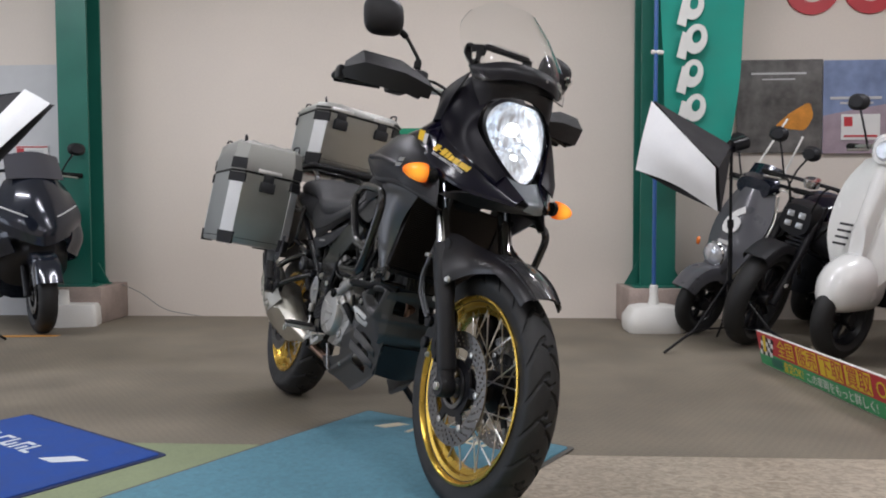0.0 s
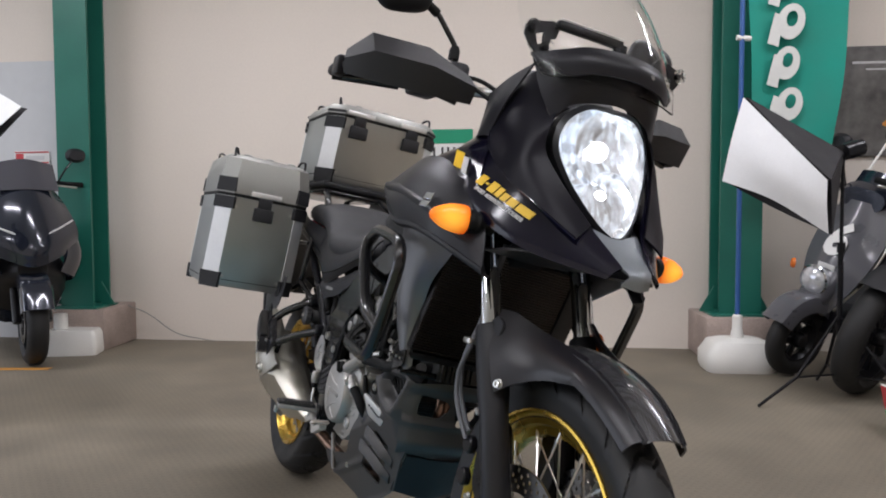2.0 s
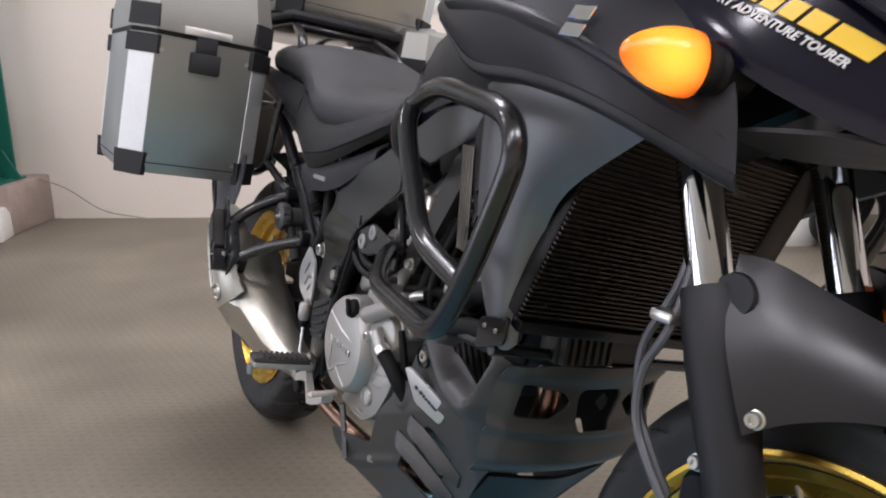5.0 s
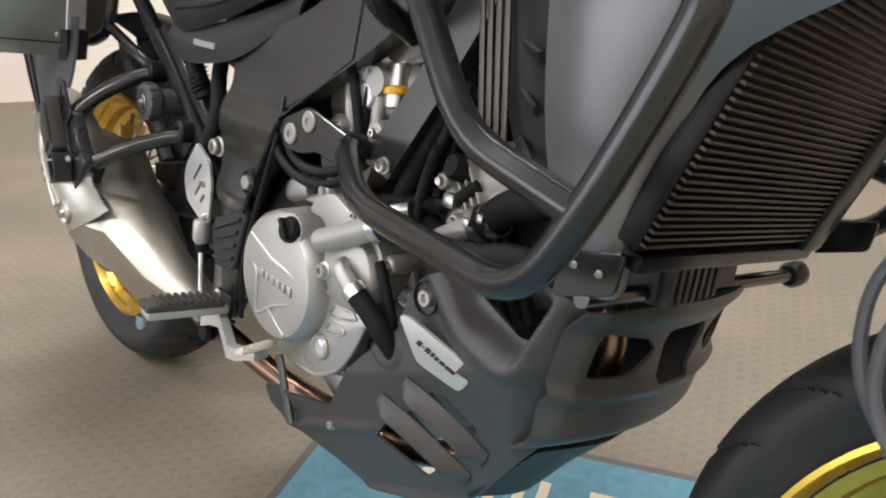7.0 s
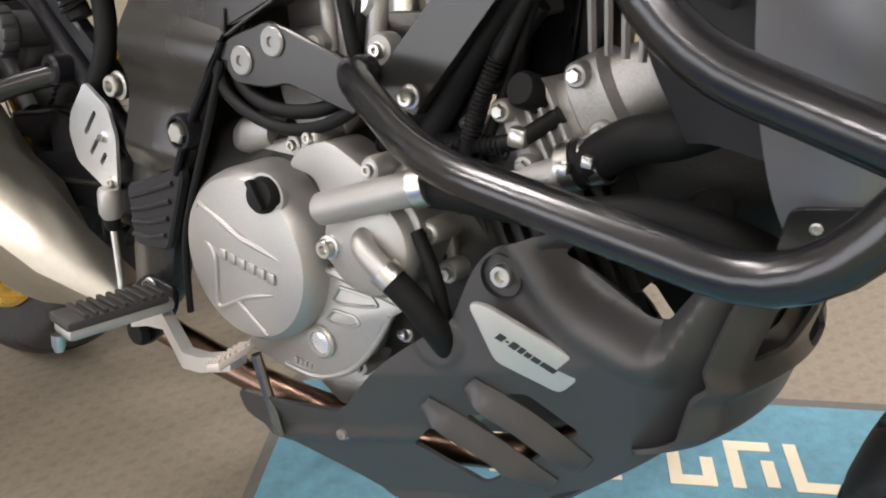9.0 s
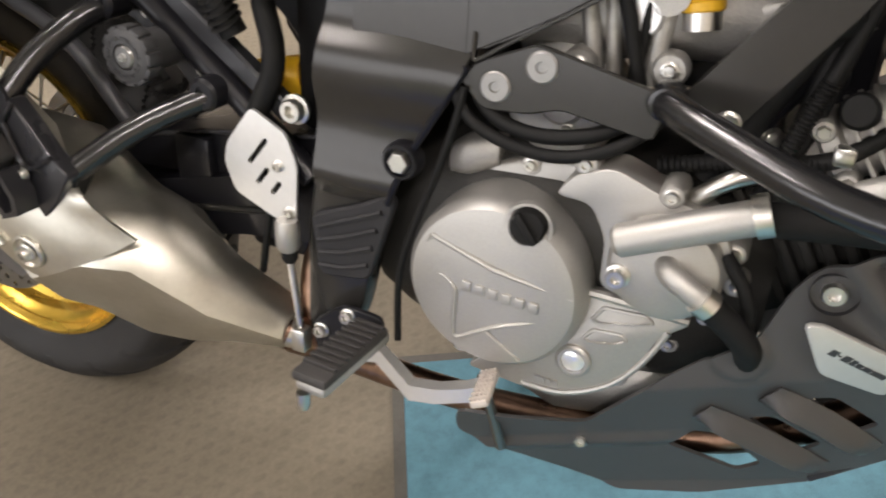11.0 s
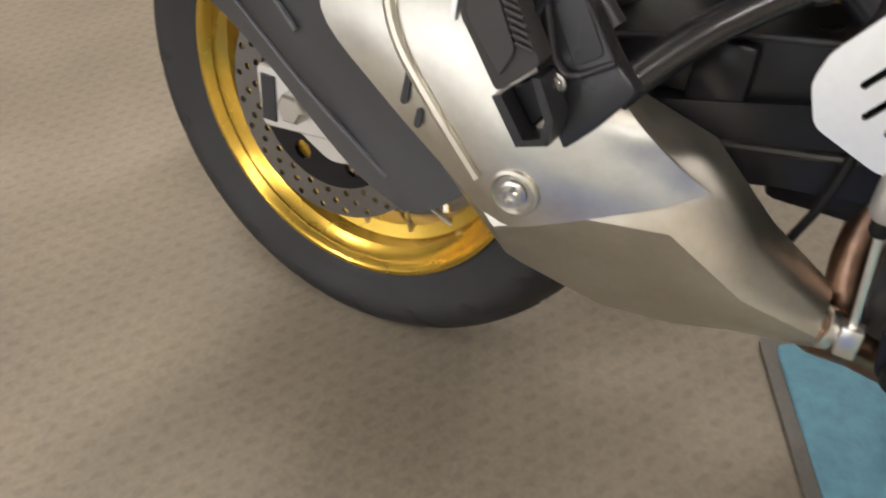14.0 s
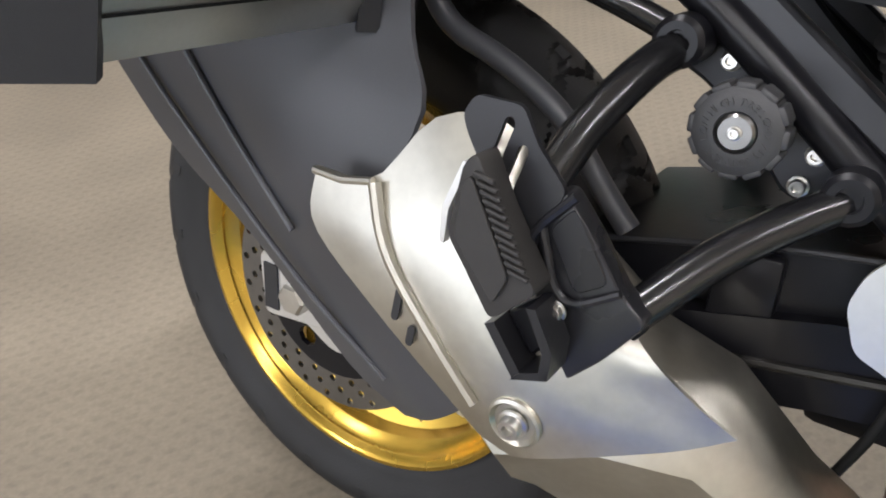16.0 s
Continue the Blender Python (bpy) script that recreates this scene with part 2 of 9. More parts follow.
def floor_mat():
    # grey-brown rubber sheet with staggered oval dimples
    m = mat("embossed_rubber_floor", (0.175, 0.15, 0.112), 0.7, vary=0.3, scale=2.6, fine=120, bump=0.1)
    nt = m.node_tree
    N, Lk = nt.nodes, nt.links
    b = N["Principled BSDF"]
    co = N.new("ShaderNodeTexCoord")
    mp = N.new("ShaderNodeMapping")
    mp.inputs["Rotation"].default_value = (0, 0, radians(-2.6))
    mp.inputs["Scale"].default_value = (30, 42, 1)
    Lk.new(co.outputs["Object"], mp.inputs["Vector"])
    sx = N.new("ShaderNodeSeparateXYZ")
    Lk.new(mp.outputs[0], sx.inputs[0])

    def op(kind, a, v=None):
        n = N.new("ShaderNodeMath")
        n.operation = kind
        for i, s in enumerate((a, v)):
            if s is None:
                continue
            if isinstance(s, float):
                n.inputs[i].default_value = s
            else:
                Lk.new(s, n.inputs[i])
        return n.outputs[0]

    row = op("FLOOR", sx.outputs[1])
    shift = op("MULTIPLY", op("MODULO", row, 2.0), 0.5)
    fx = op("SUBTRACT", op("FRACT", op("ADD", sx.outputs[0], shift)), 0.5)
    fy = op("SUBTRACT", op("FRACT", sx.outputs[1]), 0.5)
    d = op("ADD", op("POWER", op("ABSOLUTE", fx), 2.0), op("MULTIPLY", op("POWER", op("ABSOLUTE", fy), 2.0), 1.6))
    dot = N.new("ShaderNodeMapRange")
    dot.interpolation_type = "SMOOTHSTEP"
    dot.inputs[1].default_value, dot.inputs[2].default_value = 0.02, 0.15
    dot.inputs[3].default_value, dot.inputs[4].default_value = 0.88, 1.0
    Lk.new(d, dot.inputs[0])
    mul = N.new("ShaderNodeVectorMath")
    mul.operation = "SCALE"
    Lk.new(b.inputs["Base Color"].links[0].from_socket, mul.inputs[0])
    Lk.new(dot.outputs[0], mul.inputs["Scale"])
    Lk.new(mul.outputs[0], b.inputs["Base Color"])
    bp = N.new("ShaderNodeBump")
    bp.inputs["Strength"].default_value, bp.inputs["Distance"].default_value = 0.4, 0.003
    Lk.new(dot.outputs[0], bp.inputs["Height"])
    Lk.new(bp.outputs[0], b.inputs["Normal"])
    return m


def marble_mat():
    # beige marbled vinyl
    m = mat("beige_marbled_vinyl", (0.4, 0.335, 0.255), 0.35, vary=0.12, scale=3, fine=40, bump=0.04)
    nt = m.node_tree
    N, Lk = nt.nodes, nt.links
    b = N["Principled BSDF"]
    co, mp = N.new("ShaderNodeTexCoord"), N.new("ShaderNodeMapping")
    mp.inputs["Scale"].default_value = (14, 20, 1)
    n = N.new("ShaderNodeTexNoise")
    n.inputs["Scale"].default_value, n.inputs["Detail"].default_value, n.inputs["Distortion"].default_value = 1.6, 8, 1.8
    Lk.new(co.outputs["Object"], mp.inputs["Vector"])
    Lk.new(mp.outputs[0], n.inputs["Vector"])
    r = N.new("ShaderNodeValToRGB")
    r.color_ramp.elements[0].position, r.color_ramp.elements[0].color = 0.34, (0.27, 0.22, 0.165, 1)
    r.color_ramp.elements[1].position, r.color_ramp.elements[1].color = 0.66, (0.48, 0.42, 0.33, 1)
    Lk.new(n.outputs[0], r.inputs[0])
    Lk.new(r.outputs[0], b.inputs["Base Color"])
    return m


FLOORM, MARBLE = floor_mat(), marble_mat()


def carbon_mat():
    m = mat("carbon_weave_film", (0.03, 0.03, 0.033), 0.25, vary=0.05, bump=0, coat=0.6)
    nt = m.node_tree
    b = nt.nodes["Principled BSDF"]
    co, ck = nt.nodes.new("ShaderNodeTexCoord"), nt.nodes.new("ShaderNodeTexChecker")
    ck.inputs["Scale"].default_value = 300
    ck.inputs["Color1"].default_value, ck.inputs["Color2"].default_value = (0.012, 0.012, 0.014, 1), (0.06, 0.06, 0.064, 1)
    nt.links.new(co.outputs["Object"], ck.inputs["Vector"])
    nt.links.new(ck.outputs[0], b.inputs["Base Color"])
    return m


CARBON = carbon_mat()


# ---- mesh helpers ----
def finish(bm, bevel=0.0, seg=2, smooth=True):
    bmesh.ops.remove_doubles(bm, verts=bm.verts, dist=1e-5)
    bmesh.ops.recalc_face_normals(bm, faces=bm.faces)
    if bevel:
        bm.edges.ensure_lookup_table()
        hard = [e for e in bm.edges if len(e.link_faces) == 2 and e.calc_face_angle(0) > 0.5]
        bmesh.ops.bevel(bm, geom=hard, offset=bevel, segments=seg, profile=0.5, affect="EDGES", clamp_overlap=True)
    for f in bm.faces:
        f.smooth = smooth
    return bm


def as_mesh(name, bm, material):
    me = bpy.data.meshes.new(name)
    bm.to_mesh(me)
    bm.free()
    me.materials.append(material)
    me.set_sharp_from_angle(angle=radians(38))
    return me


def part(name, bm, material, parent=None, label="", m=None):
    ob = new(name, bm if isinstance(bm, bpy.types.Mesh) else as_mesh(name, bm, material))
    if parent is not None:
        ob.parent = parent
    if m is not None:
        ob.matrix_basis = m
    if label:
        tagged(ob, label=label)
    return ob


def thing(name, label, category, m=None, group="", kind=""):
    ob = new(name)
    ob.empty_display_size = 0.1
    if m is not None:
        ob.matrix_basis = m
    return tagged(ob, label=label, category=category, group=group, kind=kind)


def join(*bms):
    out = bms[0]
    for b in bms[1:]:
        me = bpy.data.meshes.new("tmp")
        b.to_mesh(me)
        b.free()
        out.from_mesh(me)
        bpy.data.meshes.remove(me)
    return out


def box(x0, x1, y0, y1, z0, z1, bevel=0.0, seg=2):
    bm = bmesh.new()
    bmesh.ops.create_cube(bm, size=1, matrix=Matrix.Translation(((x0 + x1) / 2, (y0 + y1) / 2, (z0 + z1) / 2)) @ Matrix.Diagonal((abs(x1 - x0), abs(y1 - y0), abs(z1 - z0), 1)))
    return finish(bm, bevel, seg)


def moved(bm, m):
    bmesh.ops.transform(bm, matrix=m, verts=bm.verts)
    return bm


def fillet(pts, r, n=5):
    pts = [Vector(p) for p in pts]
    out = [pts[0]]
    for a, b, c in zip(pts, pts[1:], pts[2:]):
        d0, d1 = a - b, c - b
        k0, k1 = min(r, d0.length * 0.48), min(r, d1.length * 0.48)
        p0, p1 = b + d0.normalized() * k0, b + d1.normalized() * k1
        for i in range(n + 1):
            s = i / n
            out.append(p0 * (1 - s) ** 2 + b * 2 * s * (1 - s) + p1 * s * s)
    out.append(pts[-1])
    return out


def tube(pts, r, sides=12, bend=0.0, r1=None, squash=1.0):
    pts = fillet(pts, bend) if bend else [Vector(p) for p in pts]
    bm = bmesh.new()
    n, rings = len(pts), []
    d = (pts[1] - pts[0]).normalized()
    u = d.orthogonal().normalized()
    for i, p in enumerate(pts):
        t = ((pts[min(i + 1, n - 1)] - pts[max(i - 1, 0)])).normalized()
        u = (u - t * u.dot(t)).normalized()
        v = t.cross(u)
        rad = r if r1 is None else r + (r1 - r) * i / (n - 1)
        rings.append([bm.verts.new(p + u * rad * math.cos(a) + v * rad * squash * math.sin(a)) for a in (2 * math.pi * k / sides for k in range(sides))])
    for a, b in zip(rings, rings[1:]):
        for k in range(sides):
            bm.faces.new((a[k], a[(k + 1) % sides], b[(k + 1) % sides], b[k]))
    bm.faces.new(rings[0][::-1])
    bm.faces.new(rings[-1])
    return finish(bm)


def lathe(profile, sides=48, m=None, closed=False):
    # profile of (radius, height) turned about z
    bm = bmesh.new()
    rings = []
    for r, h in profile:
        rings.append([bm.verts.new((r * math.cos(a), r * math.sin(a), h)) for a in (2 * math.pi * k / sides for k in range(sides))] if r > 1e-6 else [bm.verts.new((0, 0, h))])
    pairs = list(zip(rings, rings[1:])) + ([(rings[-1], rings[0])] if closed else [])
    for a, b in pairs:
        for k in range(sides):
            q = [a[k % len(a)], a[(k + 1) % len(a)], b[(k + 1) % len(b)], b[k % len(b)]]
            q = [v for i, v in enumerate(q) if v not in q[:i]]
            if len(q) > 2:
                bm.faces.new(q)
    finish(bm)
    return moved(bm, m) if m is not None else bm


def loop_pts(pts, holes=(), z=0.0):
    # flat filled face set with holes
    bm = bmesh.new()
    es = []
    for lp in (pts, *holes):
        vs = [bm.verts.new((x, y, z)) for x, y in lp]
        es += [bm.edges.new((vs[i], vs[(i + 1) % len(vs)])) for i in range(len(vs))]
    bmesh.ops.triangle_fill(bm, use_beauty=True, use_dissolve=False, edges=es)
    return bm


def plate(pts, thick, holes=(), bevel=0.0, m=None, seg=1):
    # flat outline in x, y given depth along z, from 0 to thick
    bm = loop_pts(pts, holes)
    if not holes:
        bmesh.ops.dissolve_limit(bm, angle_limit=0.01, verts=bm.verts, edges=bm.edges)
    ext = bmesh.ops.extrude_face_region(bm, geom=bm.faces[:])
    bmesh.ops.translate(bm, vec=(0, 0, thick), verts=[v for v in ext["geom"] if isinstance(v, bmesh.types.BMVert)])
    finish(bm, bevel, seg)
    return moved(bm, m) if m is not None else bm


def inside(p, poly):
    x, y = p
    c = False
    for i in range(len(poly)):
        (x0, y0), (x1, y1) = poly[i - 1], poly[i]
        if (y0 > y) != (y1 > y) and x < (x1 - x0) * (y - y0) / (y1 - y0) + x0:
            c = not c
    return c


def seg_near(p, a, b):
    # nearest point of a line piece, and its distance
    ax, ay = a
    dx, dy = b[0] - ax, b[1] - ay
    s = max(0.0, min(1.0, ((p[0] - ax) * dx + (p[1] - ay) * dy) / (dx * dx + dy * dy + 1e-12)))
    q = (ax + dx * s, ay + dy * s)
    return q, math.hypot(q[0] - p[0], q[1] - p[1])


def line_dist(p, pts):
    return min(seg_near(p, pts[i], pts[i + 1])[1] for i in range(len(pts) - 1))


def poly_depth(p, poly):
    # how deep inside an outline (negative outside)
    d = min(seg_near(p, poly[i - 1], poly[i])[1] for i in range(len(poly)))
    return d if inside(p, poly) else -d


def ease(v, a, b):
    s = max(0.0, min(1.0, (v - a) / (b - a)))
    return s * s * (3 - 2 * s)


def relief(outline, holes, step, place, thick):
    # moulded sheet: a fine net cut to an outline and its openings, each net point set by place(u, v)
    us, vs = [p[0] for p in outline], [p[1] for p in outline]
    u0, v0 = min(us) - step * 0.5, min(vs) - step * 0.5
    nu, nv = int((max(us) - u0) / step) + 2, int((max(vs) - v0) / step) + 2
    loops = [outline, *holes]
    bm = bmesh.new()
    net = {}

    def vert(i, j):
        if (i, j) not in net:
            net[i, j] = bm.verts.new((u0 + i * step, v0 + j * step, 0))
        return net[i, j]

    for i in range(nu):
        for j in range(nv):
            c = (u0 + (i + 0.5) * step, v0 + (j + 0.5) * step)
            if inside(c, outline) and not any(inside(c, h) for h in holes):
                bm.faces.new((vert(i, j), vert(i + 1, j), vert(i + 1, j + 1), vert(i, j + 1)))
    for v in bm.verts:
        if any(len(e.link_faces) == 1 for e in v.link_edges):
            p = (v.co.x, v.co.y)
            q = min((seg_near(p, lp[k - 1], lp[k]) for lp in loops for k in range(len(lp))), key=lambda s: s[1])
            if q[1] < step * 1.2:
                v.co.x, v.co.y = q[0]
    for v in bm.verts:
        v.co = place(v.co.x, v.co.y)
    bm.normal_update()
    bmesh.ops.solidify(bm, geom=bm.faces[:], thickness=thick)
    return finish(bm)


def side(y, flip=1):
    # local x, y, z of a plate to bike x, z, and outwards to the right (or left)
    return Matrix(((1, 0, 0, 0), (0, 0, -flip, y), (0, 1, 0, 0), (0, 0, 0, 1)))


def round_pts(pts, r, n=4):
    pts = [Vector((*p, 0)) for p in pts]
    out, k = [], len(pts)
    for i in range(k):
        a, b, c = pts[i - 1], pts[i], pts[(i + 1) % k]
        d0, d1 = a - b, c - b
        k0, k1 = min(r, d0.length * 0.45), min(r, d1.length * 0.45)
        p0, p1 = b + d0.normalized() * k0, b + d1.normalized() * k1
        for j in range(n + 1):
            s = j / n
            q = p0 * (1 - s) ** 2 + b * 2 * s * (1 - s) + p1 * s * s
            out.append((q.x, q.y))
    return out


def ring_pts(cx, cy, r, n=12, ry=None, turn=0.0):
    ry = ry or r
    return [(cx + r * math.cos(a) * math.cos(turn) - ry * math.sin(a) * math.sin(turn), cy + r * math.cos(a) * math.sin(turn) + ry * math.sin(a) * math.cos(turn)) for a in (2 * math.pi * k / n for k in range(n))]


def slot_pts(cx, cy, length, width, turn, n=5):
    c, s, h, r = math.cos(turn), math.sin(turn), length / 2 - width / 2, width / 2
    loc = [(h + r * math.cos(a), r * math.sin(a)) for a in (-math.pi / 2 + math.pi * k / n for k in range(n + 1))]
    loc += [(-h - r * math.cos(a), -r * math.sin(a)) for a in (-math.pi / 2 + math.pi * k / n for k in range(n + 1))]
    return [(cx + x * c - y * s, cy + x * s + y * c) for x, y in loc]


def spline(vals, s):
    n = len(vals) - 1
    f = min(s * n, n - 1e-9)
    i = int(f)
    t = f - i
    p1, p2 = vals[i], vals[i + 1]
    p0 = vals[i - 1] if i > 0 else p1 * 2 - p2
    p3 = vals[i + 2] if i + 2 <= n else p2 * 2 - p1
    return 0.5 * (p1 * 2 + (p2 - p0) * t + (p0 * 2 - p1 * 5 + p2 * 4 - p3) * t * t + (p1 * 3 - p0 - p2 * 3 + p3) * t ** 3)


def skin(rows, thick=0.004, nu=10, nv=10, flip=False, mirror=False):
    # smooth panel through a small net of control points, with real thickness
    sg = -1 if mirror else 1
    rows = [[Vector((x, y * sg, z)) for x, y, z in r] for r in rows]
    grid = []
    for i in range(nu + 1):
        ctl = [spline([r[k] for r in rows], i / nu) for k in range(len(rows[0]))]
        grid.append([spline(ctl, j / nv) for j in range(nv + 1)])
    bm = bmesh.new()
    top = [[bm.verts.new(p) for p in r] for r in grid]
    fs = [bm.faces.new((top[i][j], top[i + 1][j], top[i + 1][j + 1], top[i][j + 1])) for i in range(nu) for j in range(nv)]
    if flip != mirror:
        bmesh.ops.reverse_faces(bm, faces=fs)
    bm.normal_update()
    low = [[bm.verts.new(v.co - v.normal * thick) for v in r] for r in top]
    for i in range(nu):
        for j in range(nv):
            bm.faces.new((low[i][j], low[i][j + 1], low[i + 1][j + 1], low[i + 1][j]))
    for i in range(nu):
        for j in (0, nv):
            bm.faces.new((top[i][j], top[i + 1][j], low[i + 1][j], low[i][j]))
    for j in range(nv):
        for i in (0, nu):
            bm.faces.new((top[i][j], top[i][j + 1], low[i][j + 1], low[i][j]))
    return finish(bm)


def loft(rings, caps=True, steps=1):
    rings = [[Vector(p) for p in r] for r in rings]
    if steps > 1:
        n = (len(rings) - 1) * steps
        rings = [[spline([r[k] for r in rings], i / n) for k in range(len(rings[0]))] for i in range(n + 1)]
    bm = bmesh.new()
    vs = [[bm.verts.new(p) for p in r] for r in rings]
    k = len(vs[0])
    for a, b in zip(vs, vs[1:]):
        for i in range(k):
            bm.faces.new((a[i], a[(i + 1) % k], b[(i + 1) % k], b[i]))
    if caps:
        bm.faces.new(vs[0][::-1])
        bm.faces.new(vs[-1])
    return finish(bm)


def oval(x, y, z, ry, rz, n=20, power=2.6):
    # rounded-square ring across x
    out = []
    for k in range(n):
        a = 2 * math.pi * k / n
        c, s = math.cos(a), math.sin(a)
        out.append((x, y + ry * math.copysign(abs(c) ** (2 / power), c), z + rz * math.copysign(abs(s) ** (2 / power), s)))
    return out


def lettering(text, size, material, parent, m, name="lettering", shear=0.0, depth=0.0008, label="", bold=0.0):
    cu = bpy.data.curves.new("tmp_text", "FONT")
    cu.body, cu.size, cu.shear, cu.extrude, cu.resolution_u, cu.offset = text, size, shear, depth, 3, bold
    ob = bpy.data.objects.new("tmp_text", cu)
    scene.collection.objects.link(ob)
    me = bpy.data.meshes.new_from_object(ob.evaluated_get(bpy.context.evaluated_depsgraph_get()))
    bpy.data.objects.remove(ob)
    bpy.data.curves.remove(cu)
    me.materials.clear()
    me.materials.append(material)
    return part(name, me, material, parent, label, m)


def name_blocks(length, tall, shear=0.3, depth=0.0008):
    # a maker's mark as plain slanted blocks: (start, end, foot, top) as shares of the length and height
    out = []
    for x0, x1, z0, z1 in ((0, 0.12, 0, 1), (0.145, 0.2, 0.38, 0.6), (0.225, 0.35, 0, 1), (0.375, 0.46, 0, 0.92), (0.485, 0.58, 0, 0.74), (0.605, 0.735, 0, 0.74), (0.76, 1.0, 0, 0.74)):
        b2 = box(x0 * length, x1 * length, z0 * tall, z1 * tall, -depth, depth)
        bmesh.ops.subdivide_edges(b2, edges=b2.edges, cuts=3, use_grid_fill=True)
        for v in b2.verts:
            v.co.x += shear * v.co.y
        out.append(b2)
    return out


def axis_m(p, d):
    # z of a part along d, at p
    return Matrix.Translation(p) @ Vector(d).to_track_quat("Z", "Y").to_matrix().to_4x4()


def bolt_mesh(r, h):
    # flanged socket screw
    pr = [(0, h * 0.45), (r * 0.5, h * 0.45), (r * 0.52, h), (r * 0.88, h), (r, h * 0.85), (r, h * 0.3), (r * 1.3, h * 0.22), (r * 1.3, 0), (0, 0)]
    return as_mesh("bolt", lathe(pr, 14), STEEL)


def drape(ob, targets, d, lift):
    # lay a flat decal on to the panels behind it
    bpy.context.view_layer.update()
    dg = bpy.context.evaluated_depsgraph_get()
    m, d = ob.matrix_basis.copy(), Vector(d).normalized()
    inv = m.inverted()
    for v in ob.data.vertices:
        p = m @ v.co
        best = None
        for t in targets:
            ok, loc, *_ = t.ray_cast(p + d * 0.08, -d, distance=0.16, depsgraph=dg)
            if ok and (best is None or (loc - p).dot(d) > (best - p).dot(d)):
                best = loc
        if best is not None:
            v.co = inv @ (p + d * ((best - p).dot(d) + lift + v.co.z))
    return ob


STEPM = mat("satin_black_step_metal", (0.022, 0.022, 0.025), 0.3, metal=0.2, vary=0.12, bump=0.05, fine=700)
BEAM = mat("dark_grey_beam_paint", (0.032, 0.033, 0.037), 0.36, metal=0.3, vary=0.08, bump=0.03)
KNOBP = mat("dark_grey_knob_plastic", (0.04, 0.04, 0.042), 0.5, vary=0.12, bump=0.1, fine=900)
BOLT = bolt_mesh(0.006, 0.007)
RIGHT, LEFT = (0, -1, 0), (0, 1, 0)


def bolt(parent, p, d=RIGHT, s=1.0, material=None, name="bolt"):
    return part(name, BOLT, STEEL, parent, m=axis_m(p, d) @ Matrix.Scale(s, 4))


# ---- the room ----
WALL_A = math.atan2(5.383 - 5.564, 1.443 + 2.485)
ROOM = pose(-0.52, 5.474, 0, 0, 0, math.degrees(WALL_A))


def setting(name, bm, material, label, m=None, category="structure"):
    ob = part(name, bm, material, None, label, m)
    return tagged(ob, category=category, kind="structure")


setting("floor", box(-7, 7, -8, 0.3, -0.12, 0), FLOORM, "grey-brown embossed rubber floor sheet", ROOM, "floor")
setting("wall_north", box(-7, 7, 0, 0.2, 0, CEIL), WALLM, "plain cream painted wall behind the vehicles", ROOM, "wall")
setting("wall_south", box(-7, 7, -8, -7.8, 0, CEIL), WALLM, "plain cream painted wall", ROOM, "wall")
setting("wall_west", join(box(-7, -6.8, -7.8, -7.0, 0, CEIL), box(-7, -6.8, -1.0, 0, 0, CEIL), box(-7, -6.8, -7.0, -1.0, 2.75, CEIL), box(-7, -6.8, -7.0, -1.0, 0, 0.12)), WALLM, "plain cream painted side wall round the shop window", ROOM, "wall")
wn = setting("window_1", box(-6.93, -6.87, -7.0, -1.0, 0.12, 0.18), FRAMEA, "tall aluminium-framed shop window", ROOM, "window")
part("window_frame", box(-6.93, -6.87, -7.0, -1.0, 2.69, 2.75), FRAMEA, wn)
for k in range(5):
    part("window_frame", box(-6.93, -6.87, -7.0 + 1.485 * k, -6.94 + 1.485 * k, 0.18, 2.69), FRAMEA, wn)
for k in range(4):
    part("pane", box(-6.905, -6.897, -6.94 + 1.485 * k, -5.515 + 1.485 * k, 0.18, 2.69), CLEAR, wn).visible_shadow = False
setting("wall_east", box(6.8, 7, -7.8, 0, 0, CEIL), WALLM, "plain cream painted side wall", ROOM, "wall")
setting("ceiling", box(-7, 7, -8, 0.2, CEIL, CEIL + 0.1), CEILM, "plain white board ceiling", ROOM, "ceiling")

# marbled vinyl and worn green paint in front of the rubber sheet
FLOORB = pose(0.35, 1.975, 0, 0, 0, -2.1)
setting("pavement_vinyl", box(0.0, 3.6, -3.9, 0, 0.001, 0.004), MARBLE, "beige marbled vinyl flooring", FLOORB, "floor")
setting("pavement_green", box(-4.4, -0.004, -3.4, 0.07, 0.001, 0.004), GSTRIP, "worn olive-green painted floor strip", FLOORB, "floor")

tube_mesh = as_mesh("tube", tube([(-0.6, 0, 0), (0.6, 0, 0)], 0.016, 10), GLOW)
case_mesh = as_mesh("housing", box(-0.63, 0.63, -0.07, 0.07, 0.02, 0.07, 0.006), WHITE)
for x, y in TUBES:
    f = thing("ceiling_light", "white fluorescent batten under the ceiling", "lamp", pose(x, y, CEIL - 0.07), group="ceiling lights")
    part("housing", case_mesh, WHITE, f)
    part("tube", tube_mesh, GLOW, f, "glowing fluorescent tube")
    ld = bpy.data.lights.new("tube_light", "AREA")
    ld.shape, ld.size, ld.size_y, ld.energy, ld.color = "RECTANGLE", 1.2, 0.12, TUBE_POWER, (0.96, 0.97, 1.0)
    lo = new("tube_light", ld)
    lo.matrix_basis = pose(x, y, CEIL - 0.1)
wl = bpy.data.lights.new("window_daylight", "AREA")
wl.shape, wl.size, wl.size_y, wl.energy, wl.color = "RECTANGLE", 2.5, 5.9, WINDOW_POWER, (0.82, 0.9, 1.0)
new("window_daylight", wl).matrix_basis = ROOM @ pose(-6.78, -4.0, 1.43, 0, -90, 0)


